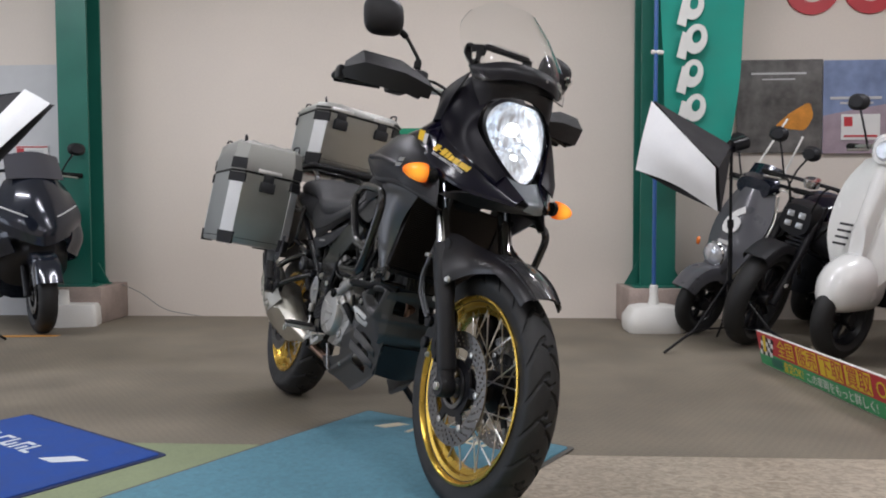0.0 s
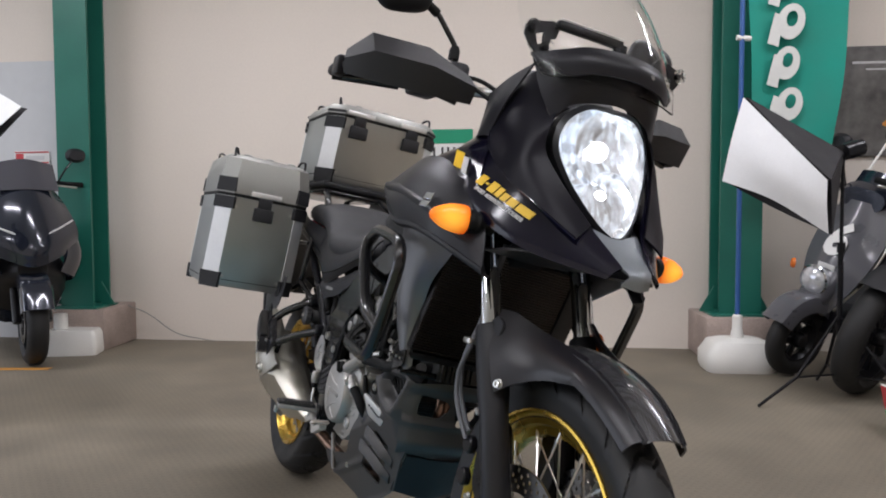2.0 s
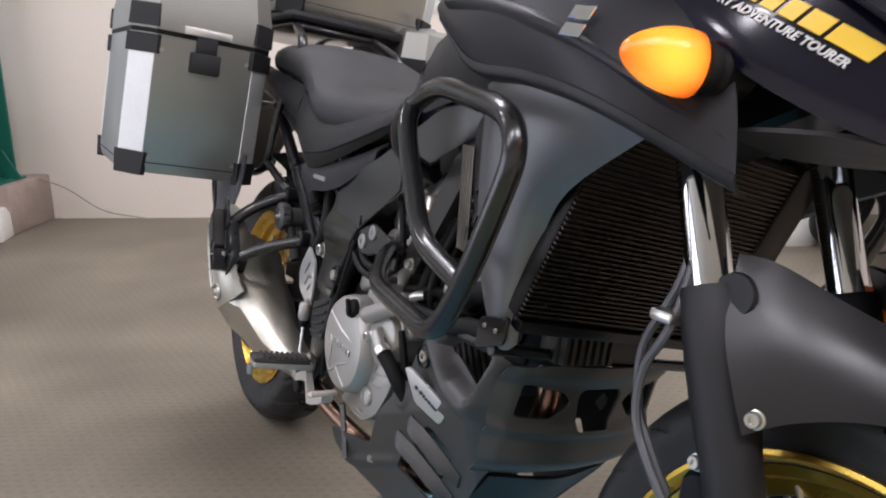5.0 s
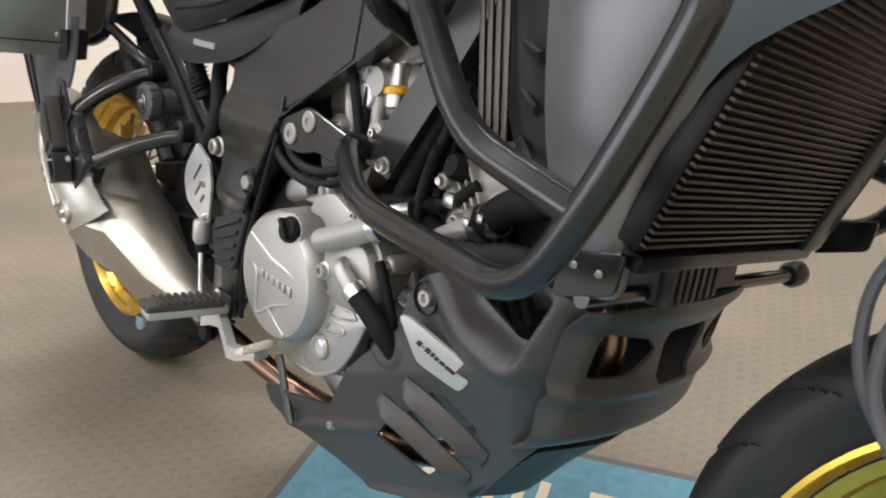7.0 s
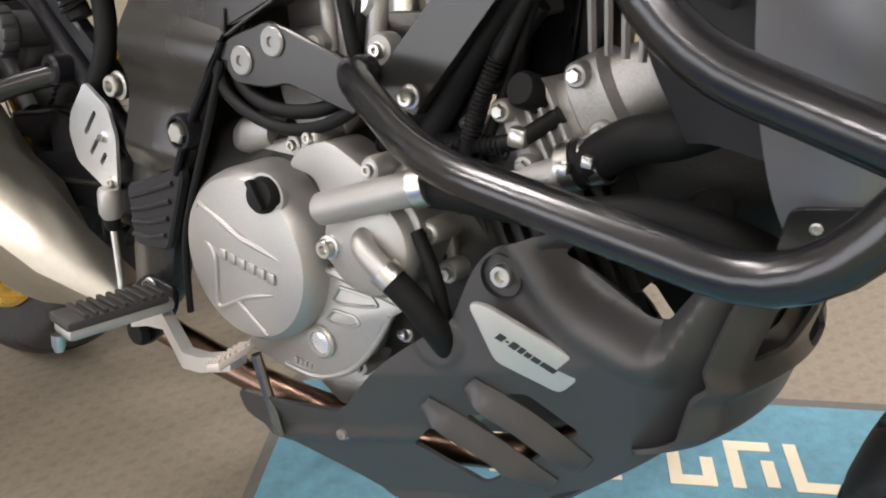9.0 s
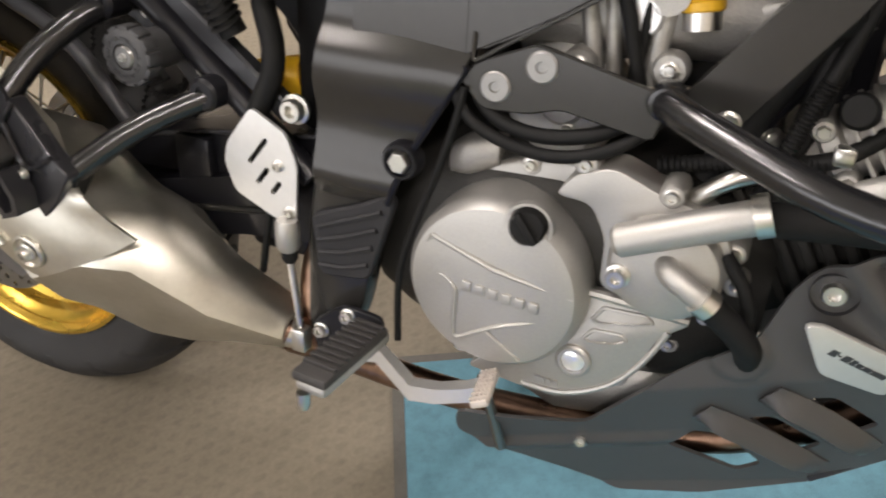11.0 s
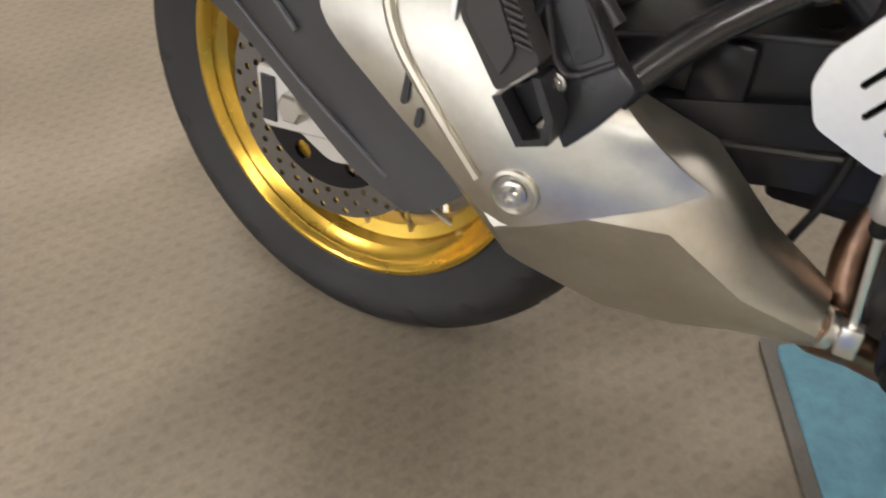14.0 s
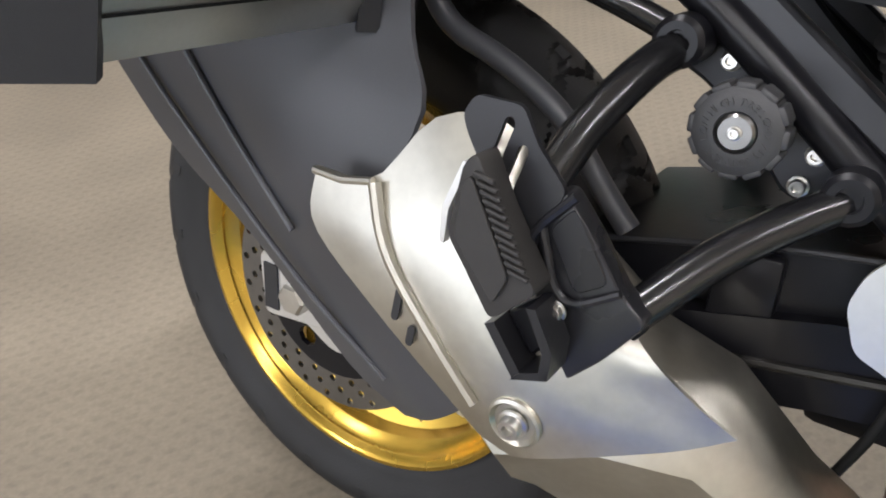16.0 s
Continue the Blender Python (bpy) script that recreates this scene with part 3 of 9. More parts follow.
# ---- columns, plinths, signs on the wall ----
def column(name, x0, x1, y, m_label):
    col = part(name, join(
        box(x0, x1, y - 0.02, y - 0.004, 0.283, CEIL), box(x0, x1, y + 0.2, y + 0.216, 0.283, CEIL),
        box((x0 + x1) / 2 - 0.006, (x0 + x1) / 2 + 0.006, y - 0.004, y + 0.2, 0.283, CEIL)), GREENP, None, m_label)
    tagged(col, category="column", kind="structure")
    part("base_plate", box(x0 - 0.05, x1 + 0.05, y - 0.07, y + 0.22, 0.27, 0.285, 0.002), GREENP, col)
    for xx, sgn in ((x0, -1), (x1, 1)):
        part("gusset", plate([(0, 0), (0.09, 0), (0, 0.16)], 0.012, m=Matrix(((sgn, 0, 0, xx), (0, 0, 1, y + 0.09), (0, 1, 0, 0.285), (0, 0, 0, 1)))), GREENP, col)
    return col


column("column_west", -2.755, -2.53, 5.2, "dark green painted steel column on a plinth")
column("column_east", 1.537, 1.79, 5.05, "dark green painted steel column on a plinth")
setting("plinth_west", box(-2.86, -2.42, 5.1, 5.57, 0, 0.272, 0.012), PLINTH, "pinkish concrete column plinth with worn edges", None, "plinth")
setting("plinth_east", box(1.44, 1.86, 4.93, 5.4, 0, 0.272, 0.012), PLINTH, "pinkish concrete column plinth with worn edges", None, "plinth")
setting("trim_panel", box(-6.2, -2.3, -0.012, -0.003, 0.0, 2.0), mat("pale_grey_panel", (0.55, 0.56, 0.57), 0.45, vary=0.04, bump=0.03), "pale grey panel along the wall foot", ROOM, "panel")

gs = thing("wall_sign", "white wall sign with a green top band", "sign", ROOM @ pose(0.395, -0.012, 1.16))
part("panel", box(-0.15, 0.14, 0, 0.01, 0, 0.31, 0.002), PAPER, gs)
part("green_band", box(-0.15, 0.14, -0.004, -0.001, 0.215, 0.31), mat("green_band_print", (0.0, 0.25, 0.13), 0.5, vary=0.05, bump=0), gs)
for i, (a, b) in enumerate(((-0.13, -0.06), (-0.035, 0.02), (0.045, 0.12))):
    part("mark", join(box(a, a + 0.014, -0.004, -0.001, 0.06, 0.19), box(b - 0.014, b, -0.004, -0.001, 0.1 if i == 1 else 0.06, 0.19), box(a, b, -0.004, -0.001, 0.1, 0.115 if i else 0.074)), INK, gs)

ps = thing("poster", "dark vehicle poster with an orange shape", "poster", pose(2.32, 5.32, 1.26, 0, 0, math.degrees(WALL_A)), group="wall posters")
part("sheet", box(0, 0.62, -0.002, 0.004, 0, 0.69), POSTD, ps)
part("orange_shape", plate(round_pts([(0.27, 0.19), (0.5, 0.16), (0.56, 0.27), (0.53, 0.38), (0.38, 0.29)], 0.04), 0.002, m=Matrix(((1, 0, 0, 0), (0, 0, -1, -0.003), (0, 1, 0, 0), (0, 0, 0, 1)))), POSTO, ps)
part("text_bar", box(0.1, 0.5, -0.005, -0.003, 0.58, 0.595), PALE, ps)
part("text_bar", box(0.18, 0.42, -0.005, -0.003, 0.54, 0.55), PALE, ps)
ps = thing("poster", "blue and mauve landscape poster with price notice", "poster", pose(2.945, 5.29, 1.25, 0, 0, math.degrees(WALL_A)), group="wall posters")
part("sheet", box(0, 0.95, -0.002, 0.004, 0, 0.69), POSTB, ps)
part("hill", plate([(0, 0), (0.95, 0), (0.95, 0.3), (0.7, 0.26), (0.5, 0.37), (0.25, 0.33), (0, 0.28)], 0.002, m=Matrix(((1, 0, 0, 0), (0, 0, -1, -0.003), (0, 1, 0, 0), (0, 0, 0, 1)))), POSTM, ps)
part("text_bar", box(0.05, 0.42, -0.008, -0.006, 0.4, 0.42), PALE, ps)
part("text_bar", box(0.12, 0.36, -0.008, -0.006, 0.365, 0.38), PALE, ps)
part("notice", box(0.13, 0.41, -0.012, -0.008, 0.1, 0.29), PAPER, ps, "pink-edged white notice")
part("notice_bar", box(0.15, 0.39, -0.015, -0.012, 0.12, 0.135), REDP, ps)
part("notice_bar", box(0.15, 0.21, -0.015, -0.012, 0.2, 0.27), REDP, ps)
nt_ = thing("wall_notice", "white paper notice with red print", "notice", ROOM @ pose(-2.62, -0.022, 1.2))
part("sheet", box(-0.17, 0.1, 0, 0.004, 0, 0.16), PAPER, nt_)
for a, b, c, d in ((-0.165, 0.095, 0.145, 0.155), (-0.16, -0.1, 0.1, 0.14), (-0.165, 0.095, 0.07, 0.08), (-0.15, 0.08, 0.02, 0.045)):
    part("text_bar", box(a, b, -0.004, -0.001, c, d), REDP, nt_)
part("text_bar", box(-0.08, 0.06, -0.004, -0.001, 0.095, 0.125), PALE, nt_)
# large red wall letters, plain rounded shapes
rl = thing("wall_logo", "large red rounded logo shapes on the wall", "sign", pose(2.66, 5.33, 2.28, 0, 0, math.degrees(WALL_A)))
for x in (0.2, 0.62):
    ring = [(ring_pts(x, 0.2, 0.2, 28)), (ring_pts(x, 0.2, 0.11, 20))]
    part("shape", plate(ring[0], 0.02, [ring[1]], m=Matrix(((1, 0, 0, 0), (0, 0, -1, 0), (0, 1, 0, 0), (0, 0, 0, 1)))), REDP, rl)

# ---- mats ----
def carpet(name, label, x, y, a, w, d, material, edge):
    t = thing(name, label, "floor mat", pose(x, y, 0.004, 0, 0, a))
    part("edging", plate(round_pts([(0, 0), (w, 0), (w, -d), (0, -d)], 0.02), 0.003), edge, t)
    part("carpet_top", plate(round_pts([(0.018, -0.018), (w - 0.018, -0.018), (w - 0.018, -d + 0.018), (0.018, -d + 0.018)], 0.015), 0.0075, bevel=0.002), material, t)
    return t


def block_marks(t, x0, y0, s, material, up=1):
    # a row of six plain block shapes and one slanted badge
    for i in range(6):
        x = x0 + i * s * 0.95
        shapes = [box(x, x + s * 0.2, y0, y0 + s * up, 0.0076, 0.0086)]
        shapes.append(box(x, x + s * 0.72, y0 + (0.0 if i % 2 else 0.8) * s * up, y0 + (0.2 if i % 2 else 1.0) * s * up, 0.0077, 0.0087))
        if i % 3 != 2:
            shapes.append(box(x + s * 0.52, x + s * 0.72, y0 + 0.05 * s, y0 + 0.6 * s * up, 0.0078, 0.0088))
        part("print_block", join(*shapes), material, t)
    part("print_badge", join(plate([(x0 - s * 1.7, y0), (x0 - s * 1.1, y0), (x0 - s * 0.5, y0 + s), (x0 - s * 1.1, y0 + s)], 0.0012, m=Matrix.Translation((0, 0, 0.0076)))), material, t)


mt = carpet("floor_mat", "faded light-blue carpet mat beneath the motorcycle", -0.15, 2.55, -33.2, 0.925, 1.75, MATB, MATE)
block_marks(mt, 0.33, -0.185, 0.085, LOGO)
mt = carpet("floor_mat", "royal-blue carpet mat with white print", -1.505, 2.478, -34.9, 0.92, 1.5, MATR, mat("navy_edging", (0.01, 0.02, 0.08), 0.8))
block_marks(mt, 0.12, -0.28, 0.075, LOGOW)
moved_badge = plate([(0.62, -0.28), (0.7, -0.28), (0.78, -0.2), (0.7, -0.2)], 0.0012, m=Matrix.Translation((0, 0, 0.0076)))
part("print_badge", moved_badge, LOGOW, mt)


# ---- the motorcycle, built upright in its own frame: x ahead, y to its left, z up ----
LEAN, HEAD = 11.5, -61.177
BIKE = pose(-0.5418, 2.8766, 0.0114, 0, 0, HEAD) @ pose(0, 0, 0, -LEAN, 0, 0)
bike = thing("motorcycle", "black adventure touring motorcycle leaning on its side stand", "motorcycle", BIKE)
Y_AX = Matrix.Rotation(radians(90), 4, "X")


def tyre_mesh(R, r_rim, w, hw, cuts, lean_k, depth):
    # rounded tyre with slanted tread grooves
    prof = []
    n = 54
    for i in range(n + 1):
        a = math.pi * (i / n - 0.5) * 1.0
        prof.append((math.sin(a), math.cos(a)))
    segs = 620
    bm = bmesh.new()
    side_h = R - r_rim
    rings = []
    for k in range(segs):
        th = 2 * math.pi * k / segs
        row = []
        for s, c in prof:
            u = abs(s)
            q = (hw - 0.005) / (w / 2)
            y = s * w / 2 * (1 - (1 - q) * max(0.0, 1 - c / 0.5) ** 1.4)
            rr = r_rim + side_h * (abs(c) ** 0.62)
            if c > 0.33:
                f = (th / (2 * math.pi) * cuts + lean_k * u * u + (0.5 if s > 0 else 0.0)) % 1.0
                g = (th / (2 * math.pi) * cuts * 1.0 - lean_k * 0.4 * u + 0.27) % 1.0
                if (f < 0.15 and 0.05 < u < 0.95) or (g < 0.07 and u < 0.3):
                    rr -= depth
            row.append(bm.verts.new((rr * math.cos(th), y, rr * math.sin(th))))
        inner = [bm.verts.new(((r_rim - 0.012) * math.cos(th), q, (r_rim - 0.012) * math.sin(th))) for q in (hw * 0.7, -hw * 0.7)]
        rings.append(row + inner)
    m = len(rings[0])
    for a, b in zip(rings, rings[1:] + rings[:1]):
        for i in range(m):
            bm.faces.new((a[i], b[i], b[(i + 1) % m], a[(i + 1) % m]))
    return finish(bm)


def rim_mesh(r, hw):
    p = [(r, hw), (r, hw - 0.006), (r - 0.012, hw - 0.01), (r - 0.016, hw * 0.55), (r - 0.03, hw * 0.3), (r - 0.034, 0), (r - 0.03, -hw * 0.3), (r - 0.016, -hw * 0.55), (r - 0.012, -hw + 0.01), (r, -hw + 0.006), (r, -hw),
         (r - 0.005, -hw - 0.001), (r - 0.009, -hw + 0.002), (r - 0.013, -hw + 0.014), (r - 0.026, -hw * 0.62), (r - 0.03, -hw * 0.36), (r - 0.045, -hw * 0.24), (r - 0.048, 0), (r - 0.045, hw * 0.24), (r - 0.03, hw * 0.36), (r - 0.026, hw * 0.62), (r - 0.013, hw - 0.014), (r - 0.009, hw - 0.002), (r - 0.005, hw + 0.001)]
    return lathe(p, 120, Y_AX, closed=True)


def disc_mesh(r0, r1, t, rows, n):
    holes = [ring_pts(0, 0, r0, 48)]
    for j in range(rows):
        rr = r0 + (r1 - r0) * (0.22 + 0.6 * j / max(1, rows - 1))
        for k in range(n):
            a = 2 * math.pi * (k + j * 0.37) / n
            holes.append(ring_pts(rr * math.cos(a), rr * math.sin(a), 0.0042, 7))
    return plate(ring_pts(0, 0, r1, 90), t, holes, m=Y_AX @ Matrix.Translation((0, 0, -t / 2)))


def wheel(name, label, x, z, R, r, hw, w, cuts, spokes, hub_r, hub_w):
    wh = part(name, rim_mesh(r, hw), GOLD, bike, label, Matrix.Translation((x, 0, z)))
    part("tyre", tyre_mesh(R, r - 0.003, w, hw, cuts, 1.0, 0.0055), RUBBER, wh, "black rubber tyre with slanted tread grooves")
    part("hub", lathe([(0.0, hub_w), (0.028, hub_w), (0.03, hub_w * 0.95), (hub_r, hub_w * 0.7), (hub_r, hub_w * 0.55), (hub_r * 0.6, hub_w * 0.4), (hub_r * 0.55, -hub_w * 0.4), (hub_r, -hub_w * 0.55), (hub_r, -hub_w * 0.7), (0.03, -hub_w * 0.95), (0.028, -hub_w), (0, -hub_w)], 40, Y_AX), FRAMEB, wh, "black cast hub")
    h0 = Vector((hub_r * 0.92, 0, 0))
    top = Vector((r - 0.036, hw * 0.25, 0))
    turn = radians(38)
    start = Matrix.Rotation(turn, 4, "Y") @ Vector((h0.x, hub_w * 0.62, 0))
    me = as_mesh("spoke", join(tube([start, top], 0.0021, 6), tube([top + (start - top).normalized() * 0.018, top + (top - start).normalized() * 0.004], 0.0036, 6)), STEEL)
    for k in range(spokes):
        flip = Matrix.Diagonal((1, -1 if k % 2 else 1, -1 if (k // 2) % 2 else 1, 1))
        part("spoke", me, STEEL, wh, m=Matrix.Rotation(2 * math.pi * k / spokes, 4, "Y") @ flip)
    return wh


FX, FZ = 1.58, 0.319
fw = wheel("front_wheel", "gold wire-spoked front wheel", FX, FZ, 0.327, 0.2565, 0.047, 0.108, 22, 36, 0.06, 0.07)
rw = wheel("rear_wheel", "gold wire-spoked rear wheel", 0.0, 0.311, 0.321, 0.2245, 0.062, 0.156, 20, 36, 0.075, 0.085)
for y in (-0.072, 0.072):
    dk = part("brake_disc", disc_mesh(0.108, 0.155, 0.0045, 4, 30), DISC, fw, "drilled steel brake disc", Matrix.Translation((0, y, 0)))
    part("disc_carrier", plate(ring_pts(0, 0, 0.078, 36), 0.008, [ring_pts(0, 0, 0.045, 24)], m=Y_AX @ Matrix.Translation((0, 0, -y - 0.004))), FRAMEB, fw)
    arm = as_mesh("carrier_arm", plate([(0.07, -0.016), (0.118, -0.011), (0.118, 0.011), (0.07, 0.016)], 0.007, bevel=0.002, m=Y_AX @ Matrix.Translation((0, 0, -0.0035))), FRAMEB)
    stud = as_mesh("disc_stud", lathe([(0, 0.007), (0.005, 0.007), (0.009, 0.006), (0.0095, -0.006), (0, -0.006)], 14, Y_AX), STEEL)
    for k in range(6):
        part("carrier_arm", arm, FRAMEB, fw, m=Matrix.Translation((0, y, 0)) @ Matrix.Rotation(k * math.pi / 3, 4, "Y"))
        part("disc_stud", stud, STEEL, fw, m=Matrix.Rotation(k * math.pi / 3, 4, "Y") @ Matrix.Translation((0.112, y, 0)))
part("speed_ring", plate(ring_pts(0, 0, 0.057, 48), 0.003, [ring_pts(0, 0, 0.046, 48)] + [ring_pts(0.0515 * math.cos(a), 0.0515 * math.sin(a), 0.0022, 5) for a in (2 * math.pi * k / 40 for k in range(40))], m=Y_AX @ Matrix.Translation((0, 0, 0.079))), DISC, fw)
part("brake_disc", disc_mesh(0.092, 0.13, 0.005, 3, 24), DISC, rw, "drilled steel rear brake disc", Matrix.Translation((0, -0.095, 0)))
part("disc_carrier", plate(ring_pts(0, 0, 0.094, 36), 0.006, [ring_pts(k * 0.0 + 0.07 * math.cos(a), 0.07 * math.sin(a), 0.012, 8) for k, a in ((k, k * math.pi / 3) for k in range(6))], m=Y_AX @ Matrix.Translation((0, 0, 0.092))), FRAMEB, rw)


# ---- fork, steering ----
RAKE = Vector((1.578 - 1.436, 0, 0.36 - 0.697)).normalized()


def fork_p(z, y, ahead=0.0):
    p = Vector((1.436, y, 0.697)) + RAKE * ((z - 0.697) / RAKE.z)
    return p + Vector((ahead, 0, 0))


for y, tag in ((-0.108, "right"), (0.108, "left")):
    part("fork_tube", tube([fork_p(0.66, y), fork_p(1.0, y)], 0.0215, 24), CHROME, bike, "polished chrome fork tube")
    lo, hi = fork_p(0.36, y), fork_p(0.70, y)
    leg = part("fork_leg", lathe([(0, 0), (0.024, 0.0), (0.027, 0.01), (0.027, 0.2), (0.03, 0.24), (0.0315, 0.3), (0.0315, (hi - lo).length - 0.006), (0.029, (hi - lo).length), (0.0215, (hi - lo).length), (0, (hi - lo).length - 0.004)], 28, axis_m(lo, hi - lo)), MATTE, bike, "matte black lower fork leg")
    part("axle_lug", join(lathe([(0, -0.022), (0.026, -0.022), (0.03, -0.016), (0.03, 0.016), (0.026, 0.022), (0, 0.022)], 24, axis_m((FX, y, FZ), RIGHT)), tube([(FX + 0.004, y, FZ + 0.005), fork_p(0.42, y)], 0.024, 14, r1=0.026)), MATTE, leg)
    sg = -1 if y < 0 else 1
    part("axle_end", lathe([(0, 0.03), (0.011, 0.03), (0.013, 0.027), (0.013, 0.0)], 6, axis_m((FX, y, FZ), (0, sg, 0))), STEEL, leg)
    # caliper behind the leg
    cal = part("brake_caliper", join(plate(round_pts([(1.435, 0.40), (1.475, 0.36), (1.505, 0.44), (1.475, 0.53), (1.435, 0.52)], 0.018), 0.05, bevel=0.006, m=side(y + (0.062 if sg < 0 else -0.012))),
                                     lathe([(0, 0), (0.017, 0), (0.017, 0.012), (0.014, 0.015), (0, 0.015)], 18, axis_m((1.462, y + sg * 0.012, 0.42), (0, sg, 0))),
                                     lathe([(0, 0), (0.017, 0), (0.017, 0.012), (0.014, 0.015), (0, 0.015)], 18, axis_m((1.465, y + sg * 0.012, 0.48), (0, sg, 0)))), FRAMEB, bike, "black two-piston brake caliper")
    bolt(cal, (1.475, y + sg * 0.016, 0.545), (0, sg, 0), 1.1)
    bolt(cal, (1.487, y + sg * 0.016, 0.39), (0, sg, 0), 1.1)
part("triple_clamp", plate(round_pts([(-0.05, -0.14), (0.035, -0.135), (0.04, 0.135), (-0.05, 0.14)], 0.03), 0.045, bevel=0.008, m=axis_m(fork_p(0.845, 0), -RAKE)), FRAMEB, bike, "cast lower triple clamp")
part("triple_clamp", plate(round_pts([(-0.05, -0.135), (0.03, -0.13), (0.03, 0.13), (-0.05, 0.135)], 0.03), 0.03, bevel=0.006, m=axis_m(fork_p(1.0, 0), -RAKE)), FRAMEB, bike)
part("axle", tube([(FX, -0.1, FZ), (FX, 0.1, FZ)], 0.012, 14), STEEL, bike)
for p in ([(1.47, -0.14, 0.49), (1.434, -0.145, 0.529), (1.408, -0.145, 0.562), (1.404, -0.145, 0.612), (1.425, -0.142, 0.65), (1.425, -0.13, 0.69), (1.40, -0.09, 0.86)],
          [(1.45, -0.125, 0.5), (1.425, -0.13, 0.53), (1.392, -0.13, 0.57), (1.384, -0.13, 0.628), (1.4, -0.128, 0.664), (1.41, -0.12, 0.7), (1.39, -0.08, 0.86)]):
    part("brake_hose", tube(fillet(p, 0.03), 0.0048, 8), GUARDP, bike, "grey brake hose")
part("hose_clip", box(1.402, 1.43, -0.148, -0.122, 0.66, 0.672, 0.003), STEEL, bike)


# ---- front fender ----
def fender_arc(a0, a1, rad, hw, drop, thick=0.004, n=18):
    rows = []
    for i in range(7):
        a = radians(a0 + (a1 - a0) * i / 6)
        row = []
        for s in (-1.0, -0.92, -0.6, 0.0, 0.6, 0.92, 1.0):
            edge = abs(s) > 0.95
            rr = rad - (drop if edge else 0.012 if abs(s) > 0.9 else 0.0) + (0.006 if s == 0 else 0)
            taper = (0.82, 0.93, 1.0, 1.0, 1.0, 1.0, 0.95)[i]
            row.append((FX + rr * math.cos(a), s * hw * taper, FZ + rr * math.sin(a)))
        rows.append(row)
    return skin(rows, thick, n, 18)


fen = part("front_fender", fender_arc(48, 106, 0.364, 0.068, 0.03), FENDER, bike, "matte black front fender")
part("fender_film", fender_arc(47.5, 92, 0.3725, 0.05, 0.002, 0.001, 14), CARBON, fen, "carbon-weave strip on the fender top")
for sg in (-1, 1):
    part("fender_arm", skin([[(1.452, sg * 0.1, 0.735), (1.472, sg * 0.122, 0.672), (1.498, sg * 0.126, 0.62), (1.512, sg * 0.122, 0.588)],
                             [(1.485, sg * 0.085, 0.732), (1.51, sg * 0.105, 0.68), (1.53, sg * 0.108, 0.64), (1.545, sg * 0.102, 0.612)],
                             [(1.55, sg * 0.06, 0.708), (1.565, sg * 0.078, 0.678), (1.585, sg * 0.082, 0.65), (1.6, sg * 0.078, 0.632)],
                             [(1.65, sg * 0.03, 0.68), (1.665, sg * 0.055, 0.665), (1.675, sg * 0.062, 0.652), (1.68, sg * 0.06, 0.64)]], 0.006, 14, 10, flip=sg > 0), FENDER, fen)
    part("reflector", lathe([(0, 0), (0.02, 0), (0.022, 0.003), (0.02, 0.007), (0, 0.008)], 20, axis_m((1.468, sg * 0.112, 0.70), (0.1, sg, 0.1))), REFL if sg > 0 else MATTE, fen)
    bolt(fen, (1.52, sg * 0.121, 0.605), (0.3, sg, 0), 1.2)

